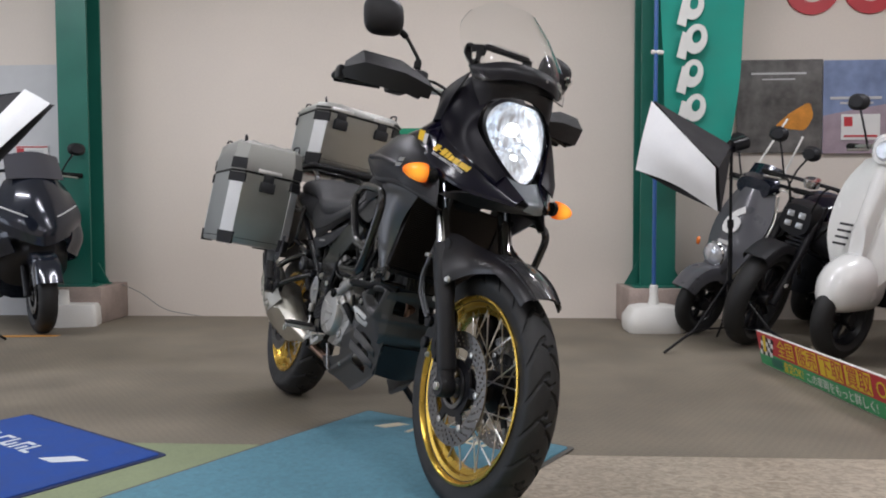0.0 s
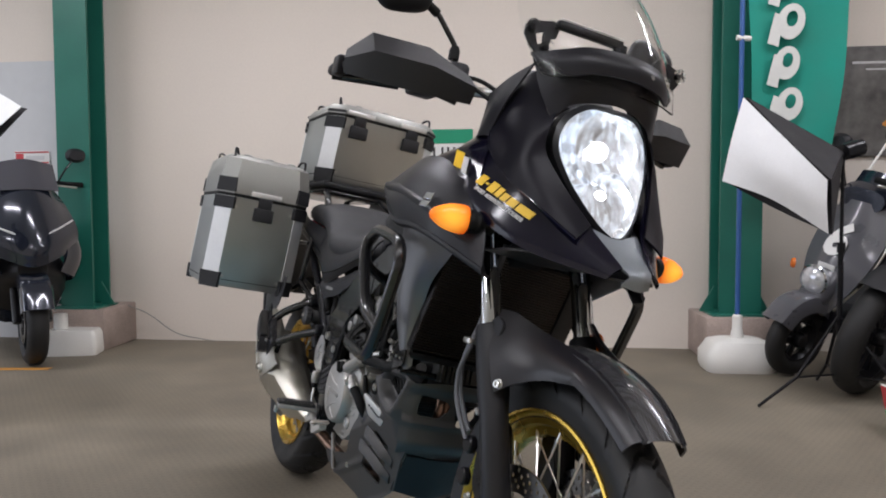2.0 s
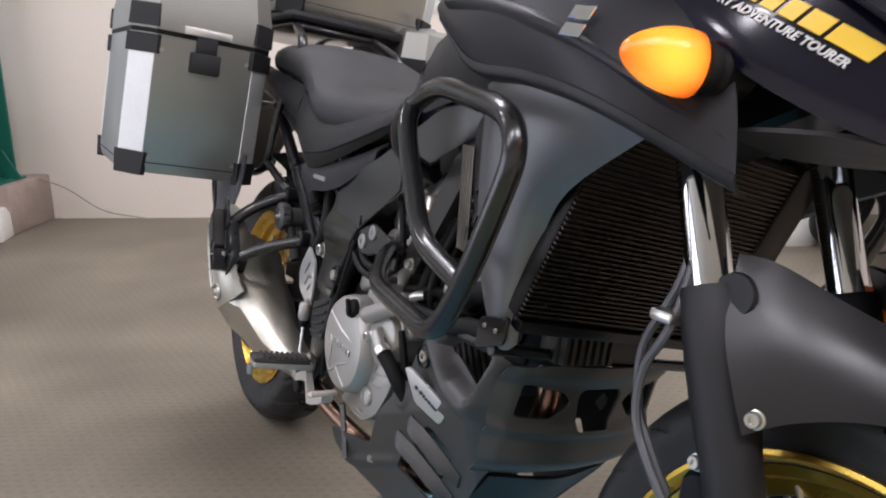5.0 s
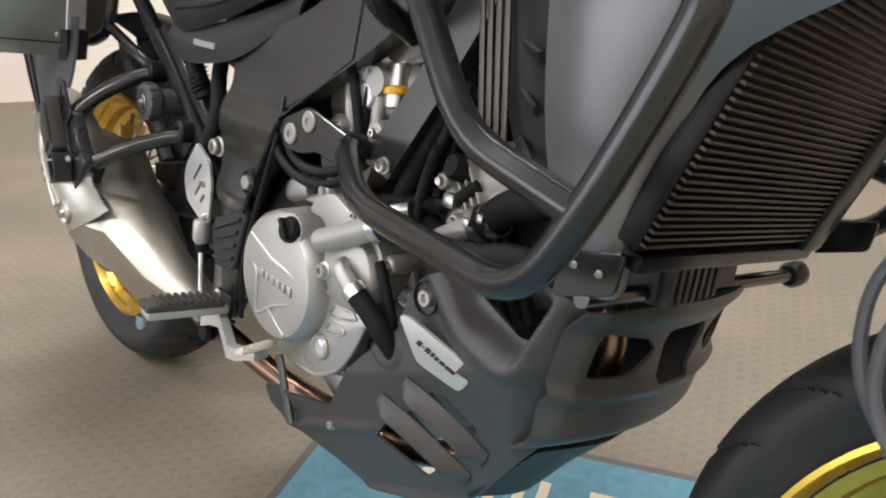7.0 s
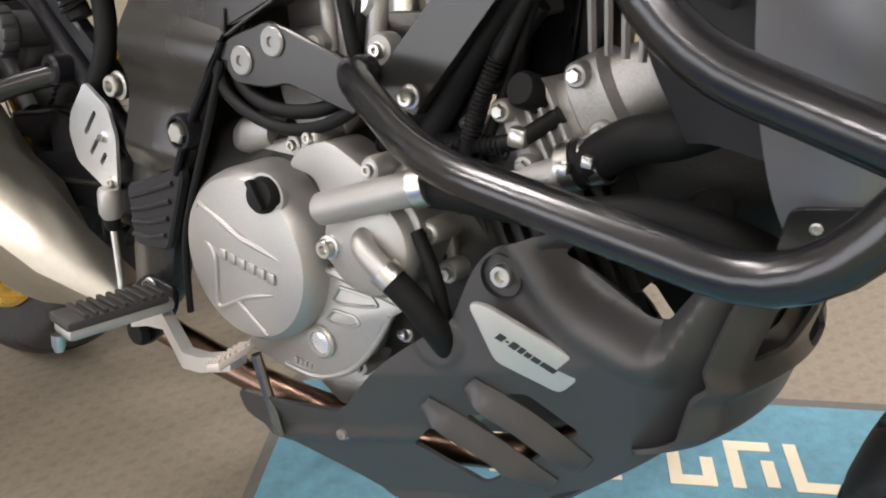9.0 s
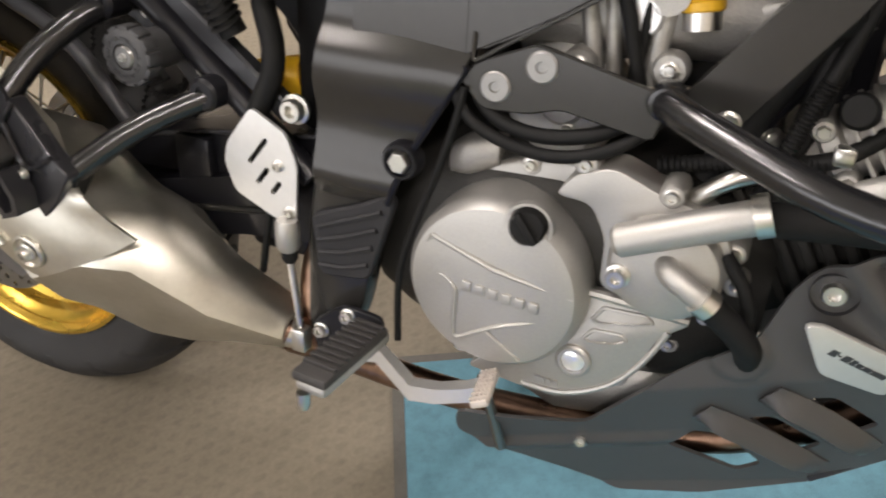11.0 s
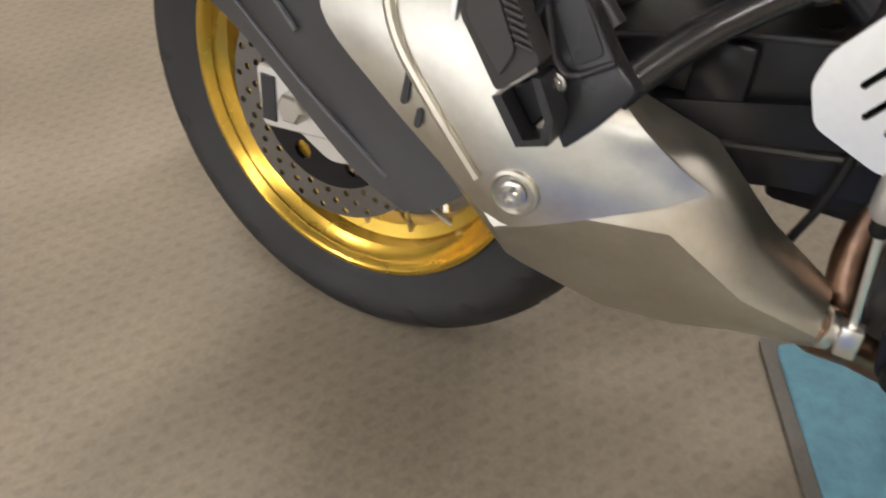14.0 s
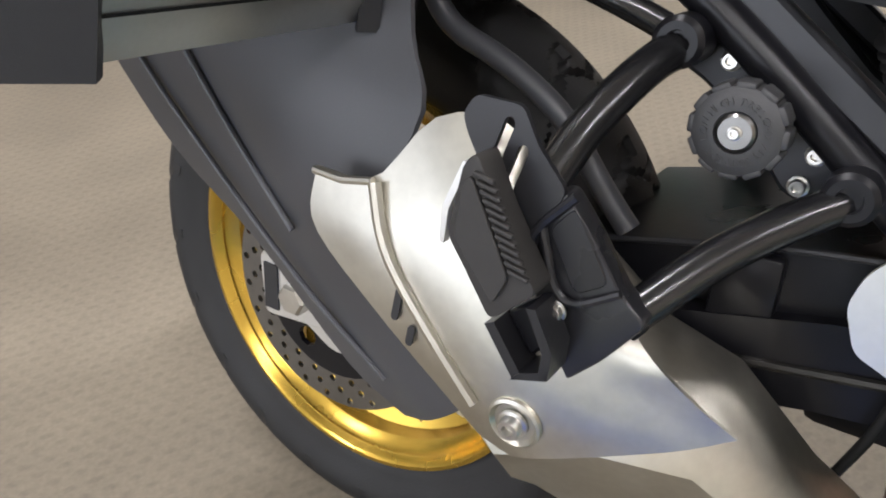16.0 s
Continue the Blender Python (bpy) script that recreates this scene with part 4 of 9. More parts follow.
# ---- cowl, headlight, beak ----
for mir in (False, True):
    part("front_cowl", skin([
        [(1.49, -0.03, 1.188), (1.512, -0.09, 1.122), (1.528, -0.118, 1.042), (1.572, -0.09, 0.968), (1.62, -0.055, 0.905), (1.695, -0.03, 0.842)],
        [(1.455, -0.108, 1.182), (1.472, -0.134, 1.1), (1.5, -0.148, 1.01), (1.55, -0.135, 0.945), (1.61, -0.098, 0.885), (1.692, -0.042, 0.834)],
        [(1.385, -0.14, 1.138), (1.398, -0.158, 1.06), (1.402, -0.19, 0.985), (1.47, -0.183, 0.92), (1.56, -0.14, 0.868), (1.692, -0.048, 0.828)],
        [(1.378, -0.138, 1.12), (1.388, -0.16, 1.03), (1.397, -0.198, 0.955), (1.475, -0.182, 0.89), (1.572, -0.132, 0.846), (1.685, -0.052, 0.822)]], 0.004, 18, 24, flip=True, mirror=mir), GLOSS, bike, "gloss black front cowl half")
    part("cowl_panel", skin([
        [(1.502, -0.035, 1.194), (1.522, -0.087, 1.134), (1.534, -0.114, 1.082), (1.536, -0.12, 1.032), (1.577, -0.094, 0.969), (1.625, -0.059, 0.907)],
        [(1.455, -0.112, 1.194), (1.48, -0.139, 1.11), (1.503, -0.153, 1.042), (1.527, -0.153, 0.996), (1.576, -0.124, 0.948), (1.634, -0.08, 0.89)],
        [(1.385, -0.144, 1.142), (1.395, -0.163, 1.085), (1.43, -0.177, 1.03), (1.5, -0.169, 0.975), (1.572, -0.139, 0.93), (1.638, -0.092, 0.879)]], 0.004, 14, 20, flip=True, mirror=mir), CHARN, bike, "matte charcoal upper cowl panel")
    part("panel_edge", tube([(1.386, (0.146 if mir else -0.146), 1.142), (1.396, (0.166 if mir else -0.166), 1.085), (1.431, (0.18 if mir else -0.18), 1.03), (1.501, (0.172 if mir else -0.172), 0.975), (1.573, (0.142 if mir else -0.142), 0.93), (1.638, (0.094 if mir else -0.094), 0.879)], 0.0026, 8, bend=0.03), GLOSS, bike)
    part("cowl_wing", skin([
        [(1.475, -0.135, 1.2), (1.43, -0.155, 1.13), (1.405, -0.17, 1.06)],
        [(1.405, -0.145, 1.179), (1.385, -0.162, 1.12), (1.37, -0.175, 1.06)],
        [(1.335, -0.148, 1.155), (1.335, -0.152, 1.11), (1.335, -0.16, 1.06)]], 0.004, 14, 12, flip=True, mirror=mir), CHAR, bike, "matte charcoal instrument surround")
    part("cowl_flank", skin([
        [(1.30, -0.15, 1.07), (1.312, -0.188, 1.035), (1.31, -0.2, 0.995)],
        [(1.355, -0.152, 1.085), (1.362, -0.186, 1.03), (1.368, -0.2, 0.975)],
        [(1.42, -0.156, 1.085), (1.425, -0.18, 1.02), (1.44, -0.192, 0.955)]], 0.004, 12, 10, flip=True, mirror=mir), GLOSS, bike, "gloss black cowl flank")
    part("tank_shoulder", skin([
        [(1.08, -0.1, 1.03), (1.1, -0.17, 1.015), (1.12, -0.205, 0.985)],
        [(1.2, -0.1, 1.055), (1.21, -0.17, 1.04), (1.22, -0.198, 1.005)],
        [(1.33, -0.1, 1.07), (1.335, -0.165, 1.05), (1.34, -0.192, 1.005)]], 0.004, 10, 10, flip=True, mirror=mir), GLOSS, bike, "gloss black tank shoulder")
    part("side_shroud", skin([
        [(1.022, -0.212, 0.972), (1.024, -0.222, 0.962), (1.027, -0.226, 0.952), (1.035, -0.222, 0.938)],
        [(1.10, -0.205, 1.0), (1.115, -0.232, 0.965), (1.13, -0.244, 0.925), (1.15, -0.236, 0.884)],
        [(1.19, -0.199, 1.026), (1.21, -0.236, 0.975), (1.235, -0.25, 0.925), (1.262, -0.238, 0.872)],
        [(1.30, -0.197, 1.01), (1.315, -0.228, 0.965), (1.345, -0.243, 0.905), (1.375, -0.236, 0.85)],
        [(1.40, -0.19, 0.965), (1.415, -0.208, 0.93), (1.432, -0.216, 0.88), (1.455, -0.206, 0.822)],
        [(1.455, -0.172, 0.925), (1.468, -0.18, 0.895), (1.485, -0.182, 0.855), (1.5, -0.186, 0.802)]], 0.005, 30, 14, flip=True, mirror=mir), CHAR, bike, "matte charcoal side shroud with a raised crease")
    part("shroud_crease", skin([
        [(1.06, -0.234, 0.966), (1.066, -0.24, 0.957), (1.07, -0.234, 0.948)],
        [(1.19, -0.241, 0.955), (1.2, -0.251, 0.943), (1.205, -0.248, 0.93)],
        [(1.305, -0.236, 0.93), (1.318, -0.25, 0.915), (1.325, -0.246, 0.9)],
        [(1.405, -0.214, 0.89), (1.415, -0.227, 0.872), (1.42, -0.222, 0.86)],
        [(1.475, -0.182, 0.85), (1.482, -0.19, 0.836), (1.488, -0.186, 0.826)]], 0.004, 24, 6, flip=True, mirror=mir), CHAR, bike)
    part("shroud_edge", skin([
        [(1.03, -0.224, 0.944), (1.035, -0.222, 0.936), (1.04, -0.205, 0.932)],
        [(1.148, -0.24, 0.888), (1.15, -0.238, 0.876), (1.155, -0.215, 0.87)],
        [(1.262, -0.242, 0.876), (1.265, -0.239, 0.863), (1.268, -0.215, 0.858)],
        [(1.375, -0.239, 0.854), (1.378, -0.235, 0.841), (1.38, -0.21, 0.836)],
        [(1.5, -0.189, 0.805), (1.5, -0.184, 0.792), (1.496, -0.165, 0.788)]], 0.004, 20, 6, flip=True, mirror=mir), MATTE, bike)
    part("radiator_cover", skin([
        [(1.142, -0.205, 0.865), (1.146, -0.2, 0.77), (1.156, -0.192, 0.68), (1.175, -0.18, 0.61), (1.195, -0.172, 0.57)],
        [(1.2, -0.226, 0.866), (1.198, -0.218, 0.765), (1.2, -0.206, 0.68), (1.212, -0.192, 0.61), (1.222, -0.182, 0.57)],
        [(1.31, -0.23, 0.856), (1.258, -0.214, 0.762), (1.238, -0.2, 0.69), (1.232, -0.188, 0.618), (1.234, -0.178, 0.572)],
        [(1.42, -0.207, 0.828), (1.298, -0.186, 0.763), (1.258, -0.178, 0.703), (1.242, -0.174, 0.642), (1.238, -0.17, 0.58)]], 0.004, 20, 16, flip=True, mirror=mir), SATIN, bike, "satin black radiator side cover")
    ip = part("inner_panel", skin([
        [(1.03, -0.14, 0.8), (1.05, -0.142, 0.73), (1.085, -0.145, 0.66), (1.12, -0.145, 0.61)],
        [(1.08, -0.17, 0.82), (1.092, -0.165, 0.74), (1.11, -0.162, 0.67), (1.14, -0.158, 0.615)],
        [(1.142, -0.198, 0.84), (1.146, -0.192, 0.76), (1.156, -0.184, 0.68), (1.175, -0.172, 0.615)]], 0.004, 10, 14, flip=True, mirror=mir), GRAIN, bike, "grey-black inner fairing panel with small ribs")
    q = 1 if mir else -1
    for z in (0.665, 0.705, 0.745):
        part("panel_rib", skin([[(1.105 - 0.22 * (z - 0.66), q * 0.163, z + 0.004), (1.105 - 0.22 * (z - 0.66), q * 0.16, z - 0.004)], [(1.145 - 0.08 * (z - 0.66), q * 0.196, z - 0.006), (1.145 - 0.08 * (z - 0.66), q * 0.19, z - 0.014)]], 0.004, 3, 2, flip=True, mirror=False), GRAIN, ip)
    for k in range(4):
        part("vent_slat", tube([(1.03 + 0.014 * k, q * (0.155 + 0.004 * k), 0.79), (1.055 + 0.012 * k, q * (0.155 + 0.003 * k), 0.655)], 0.0028, 6), DISC, ip)


def lamp_ring(s, dx=0.0, dz=0.0):
    base = [(1.545, 0.0, 1.128), (1.542, 0.052, 1.124), (1.532, 0.09, 1.092), (1.535, 0.1, 1.042), (1.562, 0.078, 0.98), (1.595, 0.044, 0.926), (1.61, 0.018, 0.901), (1.612, 0.0, 0.897)]
    full = base + [(x, -y, z) for x, y, z in base[-2:0:-1]]
    n = len(full)
    wrap = [Vector(full[k % n]) for k in range(-2, n + 3)]
    fine = [spline(wrap, (2 + k / 4) / (len(wrap) - 1)) for k in range(4 * n)]
    cx, cz = 1.565, 1.013
    return [(cx + (p.x - cx) * s + dx, p.y * s, cz + (p.z - cz) * s + dz) for p in fine]


hl = part("headlight", loft([lamp_ring(1.06, -0.012), lamp_ring(1.05, 0.004), lamp_ring(0.985, 0.006), lamp_ring(0.96, -0.004), lamp_ring(0.9, -0.05), lamp_ring(0.55, -0.085)]), LAMP, bike, "lit headlight with two stacked reflectors")
for z, r, dx in ((1.058, 0.068, -0.026), (0.968, 0.048, 0.004)):
    part("reflector", lathe([(r, 0.012), (r * 0.9, 0.0), (r * 0.7, -0.018), (r * 0.4, -0.035), (0.012, -0.042), (0.0, -0.042)], 36, axis_m((1.562 + dx, 0, z), (1, 0, 0.05))), LAMP, hl)
    part("bulb", lathe([(0, 0.006), (r * 0.24, 0.0), (r * 0.3, -0.012), (r * 0.34, -0.026), (0, -0.03)], 28, axis_m((1.556 + dx, 0, z), (1, 0, 0.05))), BULB, hl, "glowing white bulb")
lens = part("lens", loft([lamp_ring(0.99, 0.007), lamp_ring(0.8, 0.02), lamp_ring(0.4, 0.027), lamp_ring(0.05, 0.028)], steps=2), CLEAR, hl, "clear headlight lens")
lens.visible_shadow = False
part("headlight_rim", loft([lamp_ring(1.075, -0.02), lamp_ring(1.08, 0.004), lamp_ring(1.0, 0.012), lamp_ring(0.985, 0.004)], caps=False), FRAMEB, hl)
part("beak", skin([[(1.605, -0.058, 0.91), (1.622, 0, 0.897), (1.605, 0.058, 0.91)], [(1.652, -0.056, 0.868), (1.672, 0, 0.862), (1.652, 0.056, 0.868)], [(1.705, -0.024, 0.836), (1.714, 0, 0.837), (1.705, 0.024, 0.836)], [(1.696, -0.03, 0.815), (1.706, 0, 0.809), (1.696, 0.03, 0.815)]], 0.005, 12, 8), mat("silver_grey_trim", (0.2, 0.22, 0.24), 0.35, metal=0.4, vary=0.05, bump=0.02), bike, "silver-grey pointed beak below the headlight")
part("beak_underside", skin([[(1.68, -0.05, 0.822), (1.71, 0, 0.82), (1.68, 0.05, 0.822)], [(1.565, -0.13, 0.845), (1.57, 0, 0.835), (1.565, 0.13, 0.845)], [(1.45, -0.17, 0.84), (1.42, 0, 0.83), (1.45, 0.17, 0.84)]], 0.004, 10, 10), MATTE, bike)

# decals on the cowl sides
for sg in (-1, 1):
    a, b = Vector((1.395, sg * 0.207, 0.992)), Vector((1.585, sg * 0.14, 0.906))
    d = (b - a).normalized()
    nrm = Vector((0.32, sg * 0.9, 0.22))
    nrm = (nrm - d * nrm.dot(d)).normalized()
    ex = d if sg < 0 else -d
    ey = nrm.cross(ex)
    fr = Matrix((ex, ey, nrm)).transposed().to_4x4()
    if sg < 0:
        cowls = [o for o in bike.children if o.name.split(".")[0] in ("front_cowl", "cowl_panel", "side_shroud", "cowl_flank")]
        for blk in name_blocks(0.152, 0.0215):
            drape(part("decal_block", blk, YELLOW, bike, "yellow slanted decal block", Matrix.Translation(a + ex * 0.046 - ey * 0.012 + nrm * 0.006) @ fr), cowls, nrm, 0.0015)
        lt = lettering("SPORT ADVENTURE TOURER", 0.0105, PALE, bike, Matrix.Translation(a + ex * 0.052 - ey * 0.0235 + nrm * 0.007) @ fr @ Matrix.Diagonal((0.98, 1, 1, 1)), shear=0.3, bold=0.0003)
        drape(lt, cowls, nrm, 0.0015)
    for k, mt_ in ((0, YELLOW), (1, PALE)):
        o = Vector((1.336 + 0.03 * k, sg * (0.201 - 0.004 * k), 1.03 - 0.014 * k))
        wide = 0.026 if k == 0 else 0.016
        part("decal_bar", skin([[o, o + Vector((wide, sg * -0.25 * wide, -0.28 * wide))], [o + Vector((0.022, sg * 0.012, -0.035)), o + Vector((0.022 + wide * 0.9, sg * (0.012 - 0.25 * wide), -0.035 - 0.3 * wide))]], 0.001, 6, 4, flip=sg > 0), mt_, bike)

# windscreen and its mount
part("windscreen", skin([
    [(1.53, -0.15, 1.165), (1.565, -0.08, 1.165), (1.575, 0, 1.165), (1.565, 0.08, 1.165), (1.53, 0.15, 1.165)],
    [(1.475, -0.178, 1.25), (1.53, -0.095, 1.26), (1.545, 0, 1.26), (1.53, 0.095, 1.26), (1.475, 0.178, 1.25)],
    [(1.42, -0.17, 1.34), (1.475, -0.09, 1.36), (1.49, 0, 1.365), (1.475, 0.09, 1.36), (1.42, 0.17, 1.34)],
    [(1.385, -0.125, 1.405), (1.42, -0.07, 1.435), (1.43, 0, 1.44), (1.42, 0.07, 1.435), (1.385, 0.125, 1.405)]], 0.004, 20, 20), CLEAR, bike, "clear tall touring windscreen").visible_shadow = False
part("screen_visor", skin([
    [(1.49, -0.158, 1.206), (1.53, -0.112, 1.218), (1.556, -0.075, 1.227), (1.569, 0, 1.23), (1.556, 0.075, 1.227), (1.53, 0.112, 1.218), (1.49, 0.158, 1.206)],
    [(1.5, -0.158, 1.199), (1.545, -0.113, 1.198), (1.572, -0.075, 1.204), (1.587, 0, 1.208), (1.572, 0.075, 1.204), (1.545, 0.113, 1.198), (1.5, 0.158, 1.199)],
    [(1.5, -0.15, 1.19), (1.548, -0.11, 1.17), (1.573, -0.07, 1.18), (1.587, 0, 1.184), (1.573, 0.07, 1.18), (1.548, 0.11, 1.17), (1.5, 0.15, 1.19)]], 0.006, 8, 24, flip=True), CHAR, bike, "charcoal visor strip under the windscreen")
part("visor_lip", tube([(1.49, -0.159, 1.207), (1.531, -0.112, 1.219), (1.557, -0.075, 1.228), (1.57, 0, 1.231), (1.557, 0.075, 1.228), (1.531, 0.112, 1.219), (1.49, 0.159, 1.207)], 0.0022, 8, bend=0.03), FRAME, bike)
part("lamp_brow", skin([
    [(1.48, -0.142, 1.202), (1.532, -0.104, 1.198), (1.573, 0, 1.206), (1.532, 0.104, 1.198), (1.48, 0.142, 1.202)],
    [(1.5, -0.134, 1.15), (1.544, -0.092, 1.158), (1.574, 0, 1.168), (1.544, 0.092, 1.158), (1.5, 0.134, 1.15)],
    [(1.526, -0.112, 1.088), (1.536, -0.08, 1.128), (1.556, 0, 1.143), (1.536, 0.08, 1.128), (1.526, 0.112, 1.088)]], 0.004, 8, 20, flip=True), CHAR, bike, "matte charcoal brow above the headlight")
for i in range(5):
    part("visor_mark", box(1.584, 1.588, -0.005 + i * 0.012, 0.003 + i * 0.012, 1.2, 1.207), DULL, bike)
FACE = Matrix(((0, 0, 1, 0), (1, 0, 0, 0), (0, 1, 0, 0), (0, 0, 0, 1)))
for sg in (-1, 1):
    sb = part("screen_bracket", plate([(sg * y, z) for y, z in ((0.182, 1.258), (0.165, 1.268), (0.125, 1.277), (0.112, 1.264), (0.117, 1.246), (0.128, 1.243), (0.13, 1.224), (0.148, 1.206), (0.168, 1.222), (0.182, 1.24))][::-sg], 0.006, [[(sg * y, z) for y, z in ((0.16, 1.244), (0.143, 1.252), (0.142, 1.23), (0.154, 1.226))][::-sg]], m=Matrix.Translation((1.492, 0, 0)) @ FACE), MATTE, bike, "black screen bracket")
    for y, z in ((0.171, 1.252), (0.136, 1.222)):
        part("screen_knob", lathe([(0, 0.014), (0.01, 0.014), (0.0135, 0.01), (0.0135, 0.002), (0.011, 0), (0, 0)], 22, axis_m((1.502, sg * y, z), (1, sg * 0.3, 0.1))), CLEAR, sb, "clear screen knob")
        part("knob_screw", lathe([(0, 0.006), (0.005, 0.006), (0.006, 0.004), (0.006, 0)], 12, axis_m((1.5, sg * y, z), (1, sg * 0.3, 0.1))), FRAMEB, sb)
part("screen_bar", join(box(1.5, 1.516, -0.125, 0.022, 1.262, 1.278, 0.003), box(1.502, 1.514, 0.006, 0.034, 1.215, 1.272, 0.003)), FRAMEB, bike, "black cross bar behind the windscreen")
# thin bright tube added for the highlight on the bar's top edge
part("bar_edge_glint", tube([(1.517, -0.122, 1.279), (1.517, 0.02, 1.279)], 0.0016, 6), STEEL, bike)

# turn signals
for sg in (-1, 1):
    bx, by, bz, lx, ly, lz, yaw = (1.462, 0.16, 0.884, 1.456, 0.245, 0.886, 6) if sg < 0 else (1.485, 0.15, 0.864, 1.495, 0.238, 0.868, 6)
    mid = Vector((bx, sg * by, bz)).lerp(Vector((lx, sg * ly, lz)), 0.5)
    st = part("turn_signal", tube([(bx, sg * by, bz), mid], 0.0175, 18, r1=0.0135), RUBF, bike, "lit amber turn signal on a rubber stalk")
    part("stalk_cup", lathe([(0.0175, 0), (0.021, 0.006), (0.019, 0.014), (0.013, 0.016)], 20, axis_m(Vector((bx, sg * by, bz)).lerp(mid, 0.6), mid - Vector((bx, sg * by, bz)))), RUBF, st)
    lm = Matrix.Translation((lx, sg * ly, lz)) @ Matrix.Rotation(sg * radians(yaw), 4, "Z") @ Matrix.Rotation(radians(4), 4, "Y")
    part("lens", loft([[(0.02 * a[1], sg * a[0] * 0.92, 0.026 * a[2]) for a in ((u, k * math.cos(q), k * math.sin(q) * (1.0 - 0.12 * u / 0.04)) for q in (2 * math.pi * n / 24 for n in range(24)))] for u, k in ((-0.036, 0.72), (-0.033, 0.92), (-0.015, 1.0), (0.008, 0.93), (0.028, 0.68), (0.04, 0.36), (0.044, 0.06))], steps=2), AMBER, st, "glowing orange lens", lm)
    part("lens_back", moved(lathe([(0, -0.012), (0.02, -0.01), (0.0225, -0.002), (0.021, 0.003), (0, 0.003)], 20, axis_m((0, sg * -0.036, 0), (0, sg, 0))), lm), RUBF, st)
    bd = Vector((0.96, -sg * 0.26, -0.08)).normalized()
    bn = Vector((0.27, sg * 0.94, 0.2))
    bn = (bn - bd * bn.dot(bd)).normalized()
    bx_ = bd if sg < 0 else -bd
    bm_ = Matrix.Translation((1.33, sg * 0.2545, 0.905)) @ Matrix((bx_, bn.cross(bx_), bn)).transposed().to_4x4()
    bg = part("maker_badge", plate([(-0.002, 0), (0.022, 0.0), (0.026, 0.013), (0.002, 0.013)], 0.003, bevel=0.0008, m=bm_), CHROME, bike, "small chrome badge")
    part("badge_bar", plate([(0.002, 0.0165), (0.026, 0.0165), (0.03, 0.03), (0.006, 0.03)], 0.003, bevel=0.0008, m=bm_), CHROME, bg)

# ---- tank, seat, side panels ----
part("fuel_tank", loft([oval(0.74, 0, 0.83, 0.10, 0.06), oval(0.82, 0, 0.87, 0.125, 0.09), oval(0.95, 0, 0.9, 0.15, 0.1), oval(1.12, 0, 0.925, 0.16, 0.105), oval(1.27, 0, 0.95, 0.14, 0.095), oval(1.33, 0, 0.94, 0.1, 0.07)], steps=3), GLOSS, bike, "gloss black fuel tank")
part("tank_cap", lathe([(0, 0.012), (0.03, 0.012), (0.036, 0.006), (0.036, 0)], 28, Matrix.Translation((1.08, 0, 1.02))), STEEL, bike)
part("seat", loft([oval(0.78, 0, 0.815, 0.07, 0.05), oval(0.7, 0, 0.81, 0.11, 0.055), oval(0.58, 0, 0.805, 0.155, 0.052), oval(0.46, 0, 0.815, 0.165, 0.055), oval(0.36, 0, 0.86, 0.15, 0.06), oval(0.28, 0, 0.895, 0.15, 0.055), oval(0.1, 0, 0.91, 0.14, 0.045), oval(-0.04, 0, 0.91, 0.1, 0.035)], steps=3), SEAT, bike, "stepped black vinyl seat")
